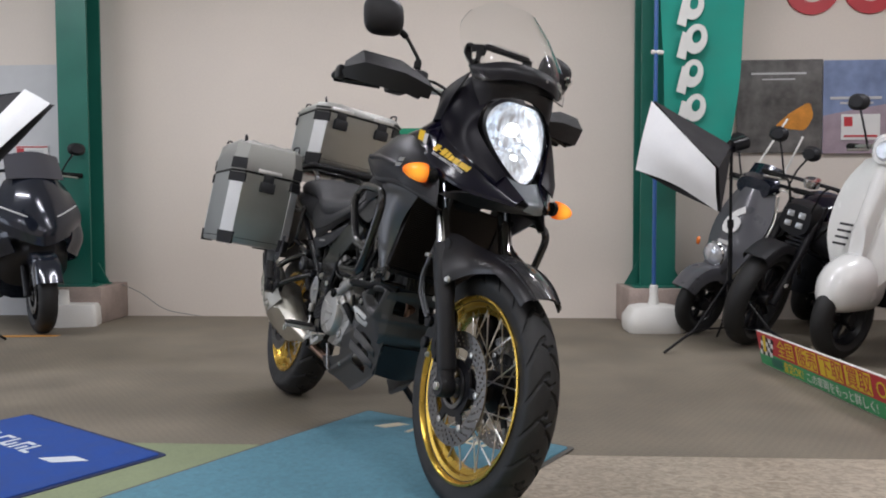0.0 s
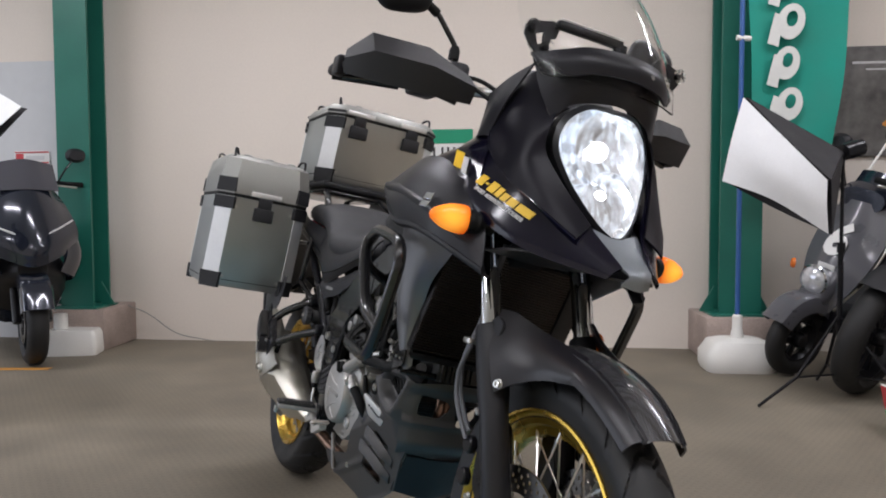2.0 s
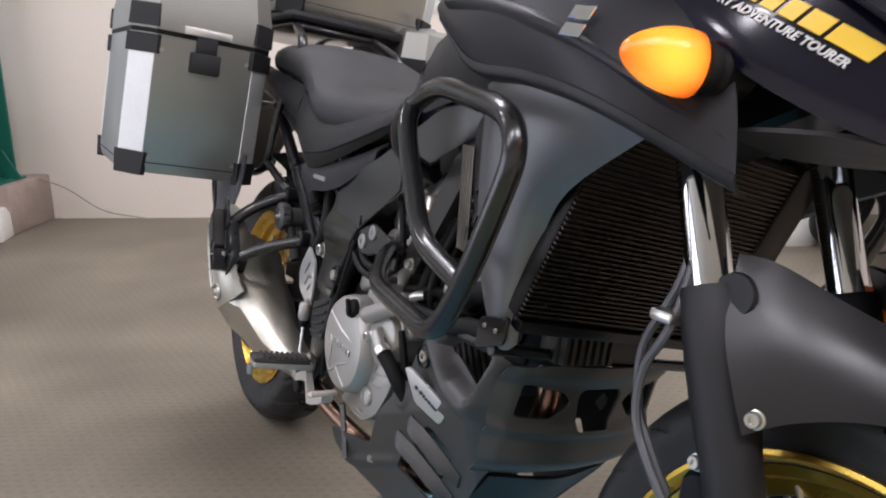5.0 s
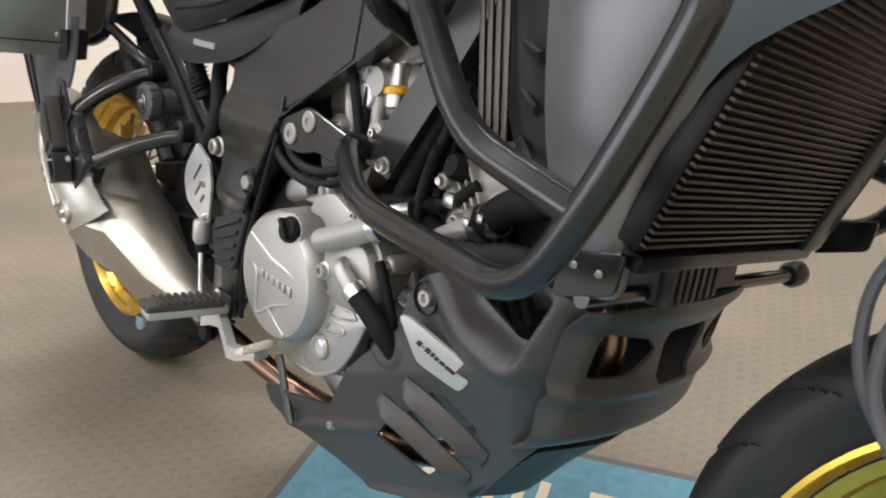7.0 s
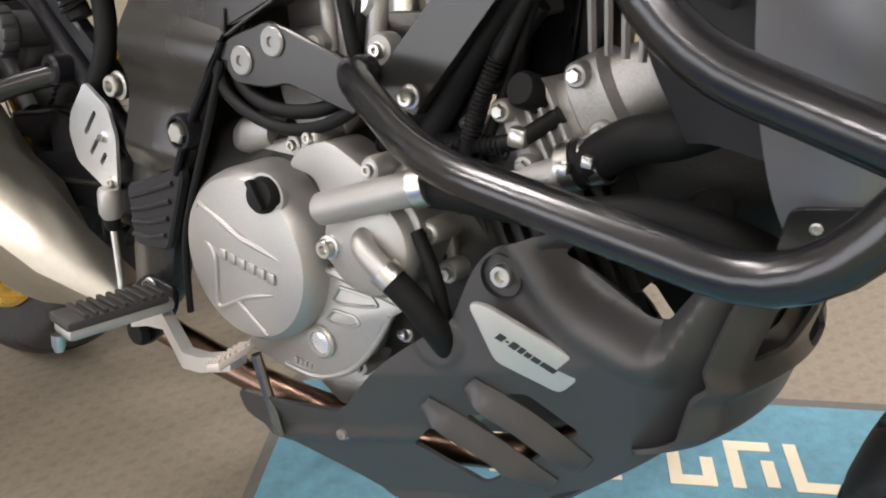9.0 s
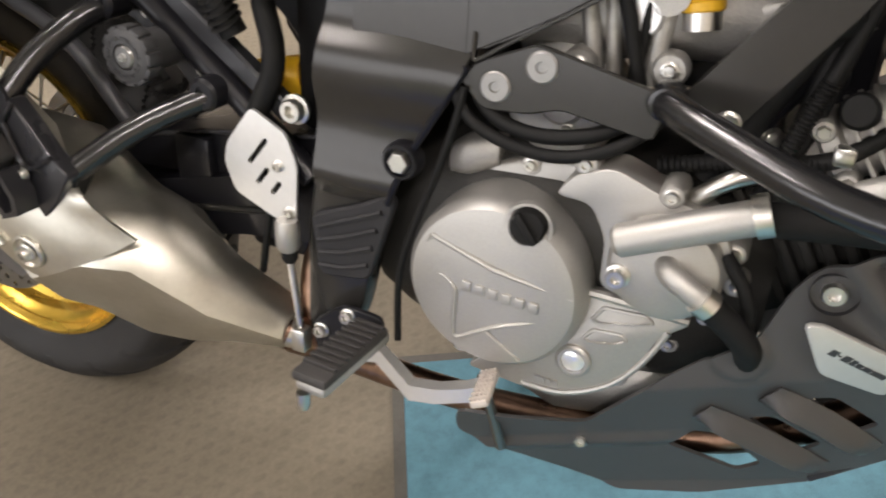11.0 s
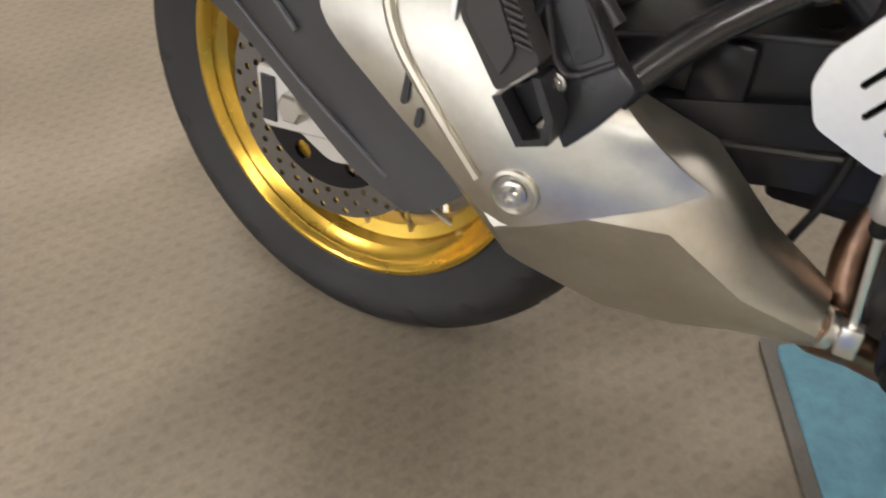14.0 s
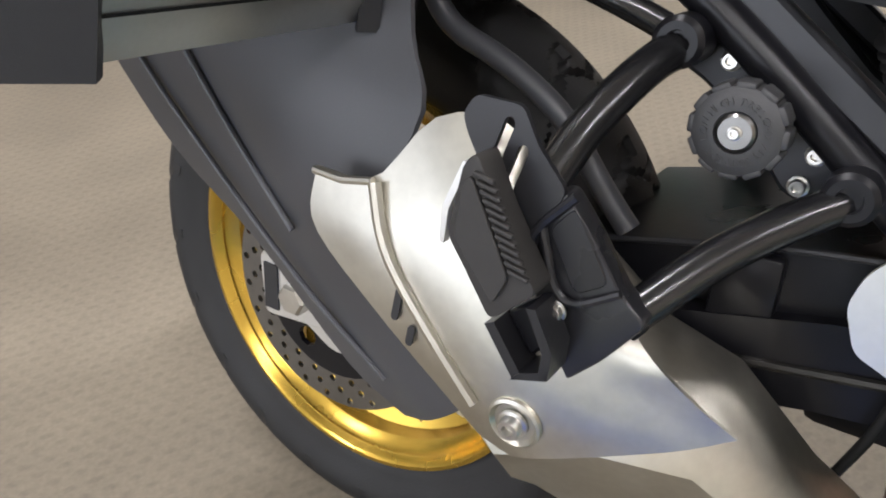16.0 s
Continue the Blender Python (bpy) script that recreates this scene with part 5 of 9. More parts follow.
for mir in (False, True):
    sc_ = part("side_cover", skin([
        [(0.83, -0.12, 0.85), (0.82, -0.14, 0.83), (0.8, -0.143, 0.81), (0.78, -0.135, 0.795)],
        [(0.7, -0.14, 0.815), (0.69, -0.155, 0.79), (0.67, -0.158, 0.765), (0.65, -0.148, 0.745)],
        [(0.58, -0.148, 0.79), (0.57, -0.163, 0.765), (0.56, -0.164, 0.735), (0.55, -0.152, 0.712)],
        [(0.45, -0.148, 0.80), (0.45, -0.163, 0.76), (0.445, -0.162, 0.72), (0.44, -0.15, 0.69)],
        [(0.33, -0.14, 0.84), (0.33, -0.15, 0.79), (0.335, -0.145, 0.745), (0.345, -0.13, 0.71)]], 0.004, 22, 10, mirror=mir), MATTE, bike, "matte black side cover below the seat")
    part("lower_cover", skin([
        [(0.74, -0.128, 0.77), (0.73, -0.14, 0.755), (0.72, -0.14, 0.735)],
        [(0.62, -0.142, 0.73), (0.61, -0.153, 0.705), (0.6, -0.15, 0.672)],
        [(0.5, -0.146, 0.705), (0.49, -0.154, 0.68), (0.48, -0.15, 0.65)],
        [(0.39, -0.14, 0.7), (0.39, -0.148, 0.68), (0.4, -0.142, 0.652)]], 0.004, 14, 8, mirror=mir), GRAIN, bike, "grained black lower side cover")
    part("cover_groove", tube([(0.8, -0.146 if not mir else 0.146, 0.808), (0.66, -0.159 if not mir else 0.159, 0.762), (0.56, -0.166 if not mir else 0.166, 0.733), (0.445, -0.164 if not mir else 0.164, 0.72)], 0.0025, 6, bend=0.03), RUBF, sc_)
    part("side_panel_label", box(0.49, 0.55, -0.157 if not mir else 0.153, -0.153 if not mir else 0.157, 0.676, 0.684), DULL, bike)
    part("knee_panel", skin([
        [(0.86, -0.13, 0.93), (0.87, -0.15, 0.88), (0.88, -0.145, 0.825)],
        [(1.0, -0.17, 0.95), (1.0, -0.175, 0.9), (1.0, -0.16, 0.848)],
        [(1.12, -0.2, 0.95), (1.12, -0.195, 0.9), (1.11, -0.175, 0.86)]], 0.004, 10, 10, flip=True, mirror=mir), MATTE, bike, "matte knee panel below the tank")
    part("tail_cover", skin([
        [(0.33, -0.135, 0.85), (0.33, -0.15, 0.8), (0.33, -0.13, 0.75)],
        [(0.1, -0.14, 0.885), (0.1, -0.15, 0.85), (0.1, -0.12, 0.81)],
        [(-0.15, -0.09, 0.91), (-0.15, -0.1, 0.88), (-0.15, -0.08, 0.85)]], 0.004, 12, 8, mirror=mir), MATTE, bike)

# ---- main frame ----
for sg, tag in ((-1, "right"), (1, "left")):
    yy = sg * 0.14
    fl = -sg
    # pivot plate behind the engine
    part("frame_pivot_plate", plate(round_pts([(0.575, 0.665), (0.69, 0.70), (0.71, 0.64), (0.695, 0.6), (0.665, 0.548), (0.628, 0.505), (0.622, 0.45), (0.608, 0.367), (0.598, 0.325), (0.575, 0.29), (0.535, 0.295), (0.54, 0.43), (0.55, 0.48), (0.572, 0.57)], 0.02), 0.03, bevel=0.006, seg=2, m=side(sg * 0.105, fl)), FRAME, bike, "dark grey cast frame pivot plate")
    part("frame_gusset", plate(round_pts([(0.575, 0.668), (0.72, 0.672), (0.703, 0.604), (0.68, 0.566), (0.652, 0.52), (0.632, 0.47), (0.6, 0.455), (0.556, 0.47), (0.561, 0.557)], 0.015), 0.016, bevel=0.005, seg=2, m=side(sg * 0.118, fl)), FRAME, bike, "dark olive-grey frame gusset")
    gf = lambda xa, xb, y, z: [(xa, y, z), ((xa + xb) / 2, y - 0.002, z), (xb, y, z)]
    part("gusset_face", skin([gf(0.577, 0.718, -0.139, 0.67), gf(0.57, 0.711, -0.139, 0.635), gf(0.566, 0.704, -0.15, 0.607), gf(0.562, 0.688, -0.15, 0.58), gf(0.56, 0.668, -0.14, 0.548), gf(0.558, 0.65, -0.142, 0.517), gf(0.557, 0.638, -0.147, 0.49), gf(0.557, 0.63, -0.139, 0.468)], 0.003, 36, 8, mirror=sg > 0), FRAME, bike, "creased grey frame panel")
    part("gusset_edge", tube([(0.706, sg * 0.146, 0.612), (0.683, sg * 0.146, 0.57), (0.655, sg * 0.146, 0.524), (0.635, sg * 0.146, 0.474)], 0.0035, 8, bend=0.03), FRAMEB, bike)
    bc = part("boss_cap", lathe([(0, 0.003), (0.0125, 0.003), (0.0135, 0.007), (0.016, 0.007), (0.018, 0.003), (0.018, -0.01)], 24, axis_m((0.65, sg * 0.146, 0.52), (0, sg, 0))), FRAMEB, bike)
    part("cap_screw", lathe([(0, 0.011), (0.009, 0.011), (0.0105, 0.009), (0.0105, 0.002)], 6, axis_m((0.65, sg * 0.146, 0.52), (0, sg, 0))), STEEL, bc, "bright hexagon screw end")
    part("frame_spar", loft([[(0.60, sg * 0.12, 0.70), (0.60, sg * 0.143, 0.70), (0.60, sg * 0.143, 0.60), (0.60, sg * 0.12, 0.60)],
                             [(0.72, sg * 0.118, 0.732), (0.72, sg * 0.144, 0.732), (0.72, sg * 0.144, 0.628), (0.72, sg * 0.118, 0.628)],
                             [(0.85, sg * 0.114, 0.795), (0.85, sg * 0.143, 0.795), (0.85, sg * 0.143, 0.702), (0.85, sg * 0.114, 0.702)],
                             [(1.02, sg * 0.10, 0.872), (1.02, sg * 0.14, 0.872), (1.02, sg * 0.14, 0.8), (1.02, sg * 0.10, 0.8)],
                             [(1.28, sg * 0.03, 0.97), (1.28, sg * 0.075, 0.97), (1.28, sg * 0.075, 0.87), (1.28, sg * 0.03, 0.87)]], steps=3), FRAME, bike, "dark grey aluminium frame spar")
    part("front_downtube", loft([[(0.862, sg * 0.118, 0.596), (0.862, sg * 0.136, 0.596), (0.91, sg * 0.136, 0.585), (0.91, sg * 0.118, 0.585)],
                                 [(0.935, sg * 0.115, 0.692), (0.935, sg * 0.137, 0.692), (0.977, sg * 0.137, 0.684), (0.977, sg * 0.115, 0.684)],
                                 [(1.005, sg * 0.1, 0.82), (1.005, sg * 0.135, 0.82), (1.045, sg * 0.135, 0.8), (1.045, sg * 0.1, 0.8)]]), FRAME, bike, "dark grey angled frame downtube")
    part("pivot_guard", plate(round_pts([(0.551, 0.444), (0.6, 0.463), (0.638, 0.484), (0.643, 0.473), (0.616, 0.386), (0.56, 0.378)], 0.01), 0.012, bevel=0.003, m=side(sg * 0.134, fl)), GRAIN, bike, "black ribbed heel guard")
    for k in range(4):
        part("guard_rib", tube([(0.561, sg * 0.147, 0.391 + 0.014 * k), (0.588, sg * 0.1475, 0.394 + 0.017 * k), (0.615 + 0.005 * k, sg * 0.147, 0.404 + 0.02 * k)], 0.003, 6), GRAIN, bike)
    part("subframe_tube", tube([(0.58, sg * 0.125, 0.66), (0.4, sg * 0.13, 0.73), (0.1, sg * 0.12, 0.82), (-0.2, sg * 0.1, 0.87)], 0.014, 12), FRAMEB, bike)
    part("subframe_strut", tube([(0.54, sg * 0.12, 0.47), (0.36, sg * 0.12, 0.62), (0.12, sg * 0.12, 0.79)], 0.013, 12, bend=0.05), FRAMEB, bike)
    # flat-sided beam of the step rail, with its two bosses
    part("step_bracket", plate(round_pts([(0.298, 0.606), (0.322, 0.636), (0.35, 0.636), (0.372, 0.615), (0.42, 0.572), (0.452, 0.562), (0.452, 0.53), (0.43, 0.526), (0.398, 0.524), (0.36, 0.57), (0.33, 0.592)], 0.01), 0.012, bevel=0.003, m=side(sg * 0.098, fl)), BEAM, bike, "dark grey passenger step bracket")
    part("step_beam", plate([(0.29, 0.682), (0.312, 0.692), (0.485, 0.562), (0.525, 0.53), (0.505, 0.52), (0.446, 0.565), (0.343, 0.639)], 0.02, bevel=0.003, m=side(sg * 0.1, fl)), BEAM, bike, "flat dark grey frame beam")
    for x, z in ((0.324, 0.618), (0.438, 0.545)):
        bs = part("step_boss", lathe([(0, 0.026), (0.007, 0.026), (0.008, 0.03), (0.013, 0.03), (0.0165, 0.027), (0.0165, 0)], 22, axis_m((x, sg * 0.122, z), (0, sg, 0))), FRAMEB, bike)
        part("step_tube", tube(fillet([(x, sg * 0.135, z - 0.004), (0.315, sg * 0.165, 0.607), (0.3, sg * 0.215, 0.577), (0.292, sg * 0.246, 0.545)], 0.03) if x < 0.4 else
                               fillet([(x, sg * 0.135, z - 0.004), (0.41, sg * 0.165, 0.528), (0.382, sg * 0.2, 0.51), (0.35, sg * 0.244, 0.478)], 0.03), 0.0122, 14), POWDER, bike, "black tubular step rail")
    for x, z in ((0.349, 0.606), (0.411, 0.557), (0.405, 0.535)):
        bolt(bike, (x, sg * 0.112, z), (0, sg, 0), 0.9)

# ---- engine ----
# dark colour imitates the shade between engine covers and frame
part("crankcase", loft([oval(0.6, 0, 0.42, 0.10, 0.09), oval(0.66, 0, 0.43, 0.118, 0.13), oval(0.78, 0, 0.43, 0.125, 0.135), oval(0.9, 0, 0.43, 0.12, 0.12), oval(0.97, 0, 0.42, 0.10, 0.08)], steps=2), DCAST, bike, "cast crankcase coloured dark for the shade round it")
part("oil_pan", loft([oval(0.7, 0, 0.3, 0.07, 0.04), oval(0.8, 0, 0.28, 0.09, 0.05), oval(0.93, 0, 0.3, 0.08, 0.05)]), CAST, bike)
cover_o = round_pts([(0.655, 0.42), (0.664, 0.47), (0.678, 0.505), (0.7, 0.512), (0.752, 0.53), (0.81, 0.537), (0.879, 0.524), (0.93, 0.505), (0.945, 0.462), (0.918, 0.406), (0.88, 0.35), (0.842, 0.316), (0.803, 0.302), (0.7, 0.306), (0.658, 0.35)], 0.018)
ec = part("clutch_cover", plate(cover_o, 0.03, bevel=0.006, seg=3, m=side(-0.078)), ENGINE, bike, "silver painted clutch cover")
part("gasket_flange", plate([(0.7465 + (x - 0.7465) * 1.02, 0.42 + (z - 0.42) * 1.03) for x, z in cover_o], 0.012, bevel=0.002, m=side(-0.07)), DCAST, ec)
part("clutch_dome", lathe([(0.0885, 0.0), (0.0885, 0.006), (0.0848, 0.012), (0.084, 0.044), (0.0815, 0.055), (0.076, 0.062), (0.062, 0.065), (0.0, 0.067)], 64, axis_m((0.7465, -0.1, 0.423), RIGHT)), ENGINE, ec)
part("dome_ridge", tube([(0.69, -0.163, 0.464), (0.75, -0.168, 0.447), (0.82, -0.16, 0.432)], 0.0028, 8), ENGINE, ec)
part("dome_ridge", tube(fillet([(0.672, -0.158, 0.437), (0.716, -0.167, 0.422), (0.714, -0.165, 0.362), (0.757, -0.167, 0.39), (0.822, -0.16, 0.413)], 0.012), 0.0022, 8), ENGINE, ec)
part("dome_ridge", tube([(0.745, -0.167, 0.382), (0.78, -0.163, 0.357)], 0.002, 8), ENGINE, ec)
part("dome_ridge", tube([(0.672, -0.158, 0.437), (0.69, -0.163, 0.464)], 0.002, 8), ENGINE, ec)
for i in range(6):
    part("raised_mark", box(0.722 + 0.0125 * i, 0.7305 + 0.0125 * i, -0.1685, -0.1655, 0.4185 - 0.001 * i, 0.4285 - 0.001 * i, 0.0008), ENGINE, ec)
part("filler_scoop", lathe([(0.0225, -0.004), (0.021, 0.0015), (0.0185, 0.0015), (0.0165, -0.008), (0, -0.008)], 28, axis_m((0.7745, -0.1605, 0.4905), (0.1, -1, 0.12))), ENGINE, ec)
part("oil_filler_cap", join(lathe([(0, 0.009), (0.0135, 0.009), (0.016, 0.005), (0.016, -0.006)], 24, axis_m((0.775, -0.161, 0.492), (0.1, -1, 0.2))), moved(box(-0.003, 0.003, -0.015, 0.015, 0.008, 0.016, 0.0015), axis_m((0.775, -0.161, 0.492), (0.1, -1, 0.2)) @ Matrix.Rotation(0.7, 4, "Z"))), RUBF, ec, "black oil filler cap")
# raised front cover with the water pump, and the lower plate with the sight glass
pump_o = round_pts([(0.79, 0.52), (0.806, 0.541), (0.836, 0.552), (0.88, 0.535), (0.904, 0.532), (0.931, 0.512), (0.938, 0.488), (0.925, 0.45), (0.88, 0.436), (0.838, 0.446), (0.837, 0.49), (0.822, 0.518)], 0.01)
wp = part("water_pump", plate(pump_o, 0.042, bevel=0.006, seg=3, m=side(-0.108)), ENGINE, ec)
part("pump_dome", lathe([(0.046, 0.0), (0.046, 0.008), (0.042, 0.015), (0.034, 0.018), (0.0, 0.02)], 40, axis_m((0.888, -0.146, 0.478), RIGHT)), ENGINE, wp)
low_o = round_pts([(0.824, 0.43), (0.892, 0.434), (0.918, 0.424), (0.893, 0.402), (0.881, 0.37), (0.856, 0.333), (0.815, 0.31), (0.774, 0.31), (0.72, 0.316), (0.75, 0.345)], 0.008)
lp = part("lower_cover", plate(low_o, 0.03, bevel=0.004, seg=2, m=side(-0.107)), ENGINE, ec)
part("cover_rib", tube([(0.829, -0.138, 0.431), (0.87, -0.14, 0.431), (0.914, -0.136, 0.425)], 0.0045, 8), ENGINE, lp)
part("cover_rib", tube(fillet([(0.9, -0.136, 0.41), (0.886, -0.137, 0.375), (0.862, -0.137, 0.34), (0.82, -0.137, 0.315), (0.778, -0.137, 0.315)], 0.02), 0.003, 8), ENGINE, lp)
for q in ([(0.835, 0.404), (0.843, 0.419), (0.88, 0.421), (0.887, 0.415), (0.874, 0.41), (0.842, 0.402)], [(0.829, 0.382), (0.837, 0.394), (0.862, 0.396), (0.868, 0.391), (0.857, 0.384), (0.835, 0.38)]):
    part("cover_recess", tube(fillet([(x, -0.1375, z) for x, z in q + q[:1]], 0.003), 0.0018, 6), ENGINE, lp)
part("small_mark", join(*[box(0.79 + 0.006 * k, 0.794 + 0.006 * k, -0.139, -0.136, 0.322, 0.328) for k in range(4)]), ENGINE, lp)
part("coolant_spout", join(tube([(0.852, -0.172, 0.503), (0.945, -0.172, 0.545)], 0.0135, 20), lathe([(0, 0.004), (0.0105, 0.004), (0.0135, 0)], 20, axis_m((0.852, -0.172, 0.503), (-1, 0, -0.45))), loft([oval(0.86, -0.152, 0.502, 0.012, 0.014), oval(0.91, -0.152, 0.52, 0.012, 0.014)])), ENGINE, ec)
part("coolant_hose", tube(fillet([(0.94, -0.172, 0.543), (1.0, -0.16, 0.546), (1.055, -0.146, 0.544), (1.105, -0.14, 0.562), (1.155, -0.132, 0.556), (1.185, -0.11, 0.54)], 0.03), 0.0128, 16), RUBF, bike, "black coolant hose")
part("hose_clip", tube([(0.943, -0.172, 0.5445), (0.954, -0.171, 0.549)], 0.0163, 20), STEEL, bike)
part("coolant_spout", tube(fillet([(0.888, -0.15, 0.487), (0.892, -0.174, 0.486), (0.918, -0.176, 0.472), (0.93, -0.173, 0.463)], 0.012), 0.0098, 14), ENGINE, ec)
part("coolant_hose", tube(fillet([(0.926, -0.174, 0.466), (0.945, -0.167, 0.45), (0.962, -0.16, 0.43), (0.965, -0.145, 0.41)], 0.015), 0.0115, 14), RUBF, bike, "black lower coolant hose")
part("hose_clip", tube([(0.919, -0.1755, 0.4715), (0.928, -0.1735, 0.465)], 0.0128, 18), STEEL, bike)
part("oil_window", lathe([(0.0165, 0), (0.0165, 0.004), (0.014, 0.006), (0.0115, 0.006), (0.011, 0.003), (0, 0.003)], 28, axis_m((0.824, -0.1365, 0.357), RIGHT)), ENGINE, lp, "round oil sight glass")
part("glass_disc", lathe([(0, 0.0045), (0.0095, 0.004), (0.0112, 0.003)], 22, axis_m((0.824, -0.1365, 0.357), RIGHT)), LENS, lp)
for x, y, z in ((0.685, 0.1, 0.5), (0.757, 0.106, 0.524), (0.662, 0.1, 0.372), (0.7, 0.1, 0.312), (0.943, 0.118, 0.459), (0.924, 0.11, 0.42), (0.862, 0.125, 0.342), (0.9, 0.112, 0.385), (0.813, 0.144, 0.549), (0.883, 0.15, 0.539), (0.936, 0.14, 0.498)):
    part("cover_lug", lathe([(0.0105, -0.03), (0.0105, 0.0), (0.0085, 0.003), (0, 0.003)], 16, axis_m((x, -y, z), RIGHT)), ENGINE, ec)
    bolt(ec, (x, -y - 0.002, z), RIGHT, 0.85)
bolt(ec, (0.854, -0.164, 0.468), RIGHT, 1.35)
# two cylinders of the vee
rc = part("rear_cylinder", box(0.675, 0.815, -0.08, 0.08, -0.02, 0.14, 0.004), CAST, bike, "silver finned rear cylinder", pose(0.2, 0, 0.405, 0, -20, 0))
for k in range(7):
    part("cylinder_fin", box(0.66 + 0.002 * k, 0.83 - 0.002 * k, -0.09, 0.09, 0.016 * k, 0.009 + 0.016 * k, 0.002), CAST, rc)
fc = part("front_cylinder", box(-0.065, 0.065, -0.075, 0.075, -0.05, 0.16, 0.004), DCAST, bike, "dark finned front cylinder", pose(0.95, 0, 0.48, 0, 58, 0))
for k in range(8):
    part("cylinder_fin", box(-0.075, 0.075, -0.085, 0.085, 0.016 * k, 0.009 + 0.016 * k, 0.002), DCAST, fc)
fh = part("cylinder_head", join(loft([oval(0.0, 0, 0, 0.085, 0.075), oval(0.06, 0, 0, 0.09, 0.08), oval(0.1, 0, 0, 0.08, 0.07)]), tube([(0.03, -0.08, -0.03), (0.05, -0.1, -0.03)], 0.014, 14)), DCAST, bike, "dark cylinder head", pose(1.075, 0, 0.56, 0, -32, 0))
# pale cast breather cover: a barrel with flanges and webs, its axis climbing forwards
hcm = pose(0.955, -0.082, 0.556, 0, -34, 0)
hc = part("head_cover", loft([oval(0.0, 0, 0, 0.016, 0.016, 24, 2.2), oval(0.006, 0, 0, 0.02, 0.021, 24, 2.2), oval(0.03, 0, 0, 0.021, 0.023, 24, 2.2), oval(0.034, 0, 0, 0.031, 0.033, 24, 2.6), oval(0.046, 0, 0, 0.031, 0.034, 24, 2.6), oval(0.05, 0, 0, 0.026, 0.029, 24, 2.4), oval(0.088, 0, 0, 0.027, 0.03, 24, 2.4), oval(0.092, 0, 0, 0.033, 0.035, 24, 2.8), oval(0.118, 0, 0, 0.033, 0.035, 24, 2.8), oval(0.124, 0, 0, 0.026, 0.03, 24, 2.4), oval(0.15, 0, 0, 0.022, 0.026, 24, 2.2)]), CAST, bike, "silver cast head cover with webs", hcm)
for x in (0.058, 0.068, 0.078):
    part("cover_web", box(x - 0.0018, x + 0.0018, -0.034, 0.01, -0.031, 0.032, 0.001), CAST, hc)
for x, z in ((0.04, -0.02), (0.04, 0.024), (0.105, -0.02), (0.105, 0.022)):
    part("bolt_boss", lathe([(0, 0.008), (0.0075, 0.008), (0.009, 0.006), (0.009, -0.008)], 16, axis_m((x, -0.03, z), (0, -1, 0))), CAST, hc)
    part("cover_bolt", lathe([(0, 0.012), (0.0045, 0.012), (0.0055, 0.01), (0.0055, 0.004)], 6, axis_m((x, -0.031, z), (0, -1, 0))), STEEL, hc)
part("cover_plug", lathe([(0, 0.022), (0.011, 0.022), (0.0135, 0.018), (0.0135, 0)], 22, axis_m((0.066, -0.024, 0.024), (0, -1, 0.35))), RUBF, hc, "black rubber plug")
part("cover_nipple", join(tube([(0.01, -0.018, 0.012), (0.004, -0.026, 0.03)], 0.006, 12), lathe([(0.0085, 0), (0.0085, 0.006), (0.006, 0.008)], 14, axis_m((0.005, -0.025, 0.027), (-0.2, -0.3, 1)))), STEEL, hc)
# silver pipe stub with two clamps, and the black elbow to the radiator
part("pipe_stub", tube([(0.985, -0.118, 0.54), (1.05, -0.124, 0.576)], 0.0125, 18), CAST, bike)
part("hose_joint", tube([(1.034, -0.121, 0.57), (1.062, -0.122, 0.584)], 0.0165, 20), RUBF, bike)
for k in (0.0, 1.0):
    part("hose_clip", tube([(1.034 + 0.017 * k, -0.121, 0.57 + 0.0085 * k), (1.044 + 0.017 * k, -0.1215, 0.575 + 0.0085 * k)], 0.0185, 22), STEEL, bike, "bright steel hose clip")
    part("clip_screw", box(1.037 + 0.017 * k, 1.045 + 0.017 * k, -0.146, -0.138, 0.571 + 0.0085 * k, 0.579 + 0.0085 * k, 0.001), STEEL, bike)
part("radiator_hose", tube(fillet([(1.05, -0.124, 0.577), (1.08, -0.127, 0.602), (1.104, -0.126, 0.606), (1.135, -0.12, 0.625), (1.16, -0.1, 0.64)], 0.022), 0.016, 18), RUBF, bike, "black radiator hose elbow")
part("ignition_lead", tube(fillet([(0.966, -0.112, 0.675), (0.94, -0.113, 0.626), (0.92, -0.113, 0.585), (0.9, -0.11, 0.545)], 0.03), 0.0115, 14), RUBF, bike, "black ignition lead")
part("ignition_lead", tube(fillet([(0.982, -0.094, 0.675), (0.955, -0.094, 0.63), (0.931, -0.094, 0.591), (0.915, -0.09, 0.55)], 0.03), 0.0105, 14), FRAMEB, bike)
part("lead_cap", lathe([(0.0115, 0), (0.0145, 0.006), (0.0145, 0.02), (0.009, 0.026)], 16, axis_m((0.962, -0.112, 0.667), (0.5, 0, 0.87))), RUBF, bike)
cd = part("braided_conduit", tube(fillet([(0.865, -0.118, 0.55), (0.926, -0.12, 0.566), (0.984, -0.118, 0.572), (1.02, -0.112, 0.604)], 0.03), 0.0068, 12), RUBF, bike, "black corrugated conduit")
ring_m = as_mesh("conduit_ring", lathe([(0.0066, -0.0012), (0.0082, 0), (0.0066, 0.0012)], 12, closed=True), RUBF)
for k in range(26):
    u = k / 25
    part("conduit_ring", ring_m, RUBF, cd, m=axis_m((0.868 + 0.114 * u, -0.1185 - 0.001 * u, 0.551 + 0.02 * min(1, u * 1.3)), (1, 0, 0.22)))
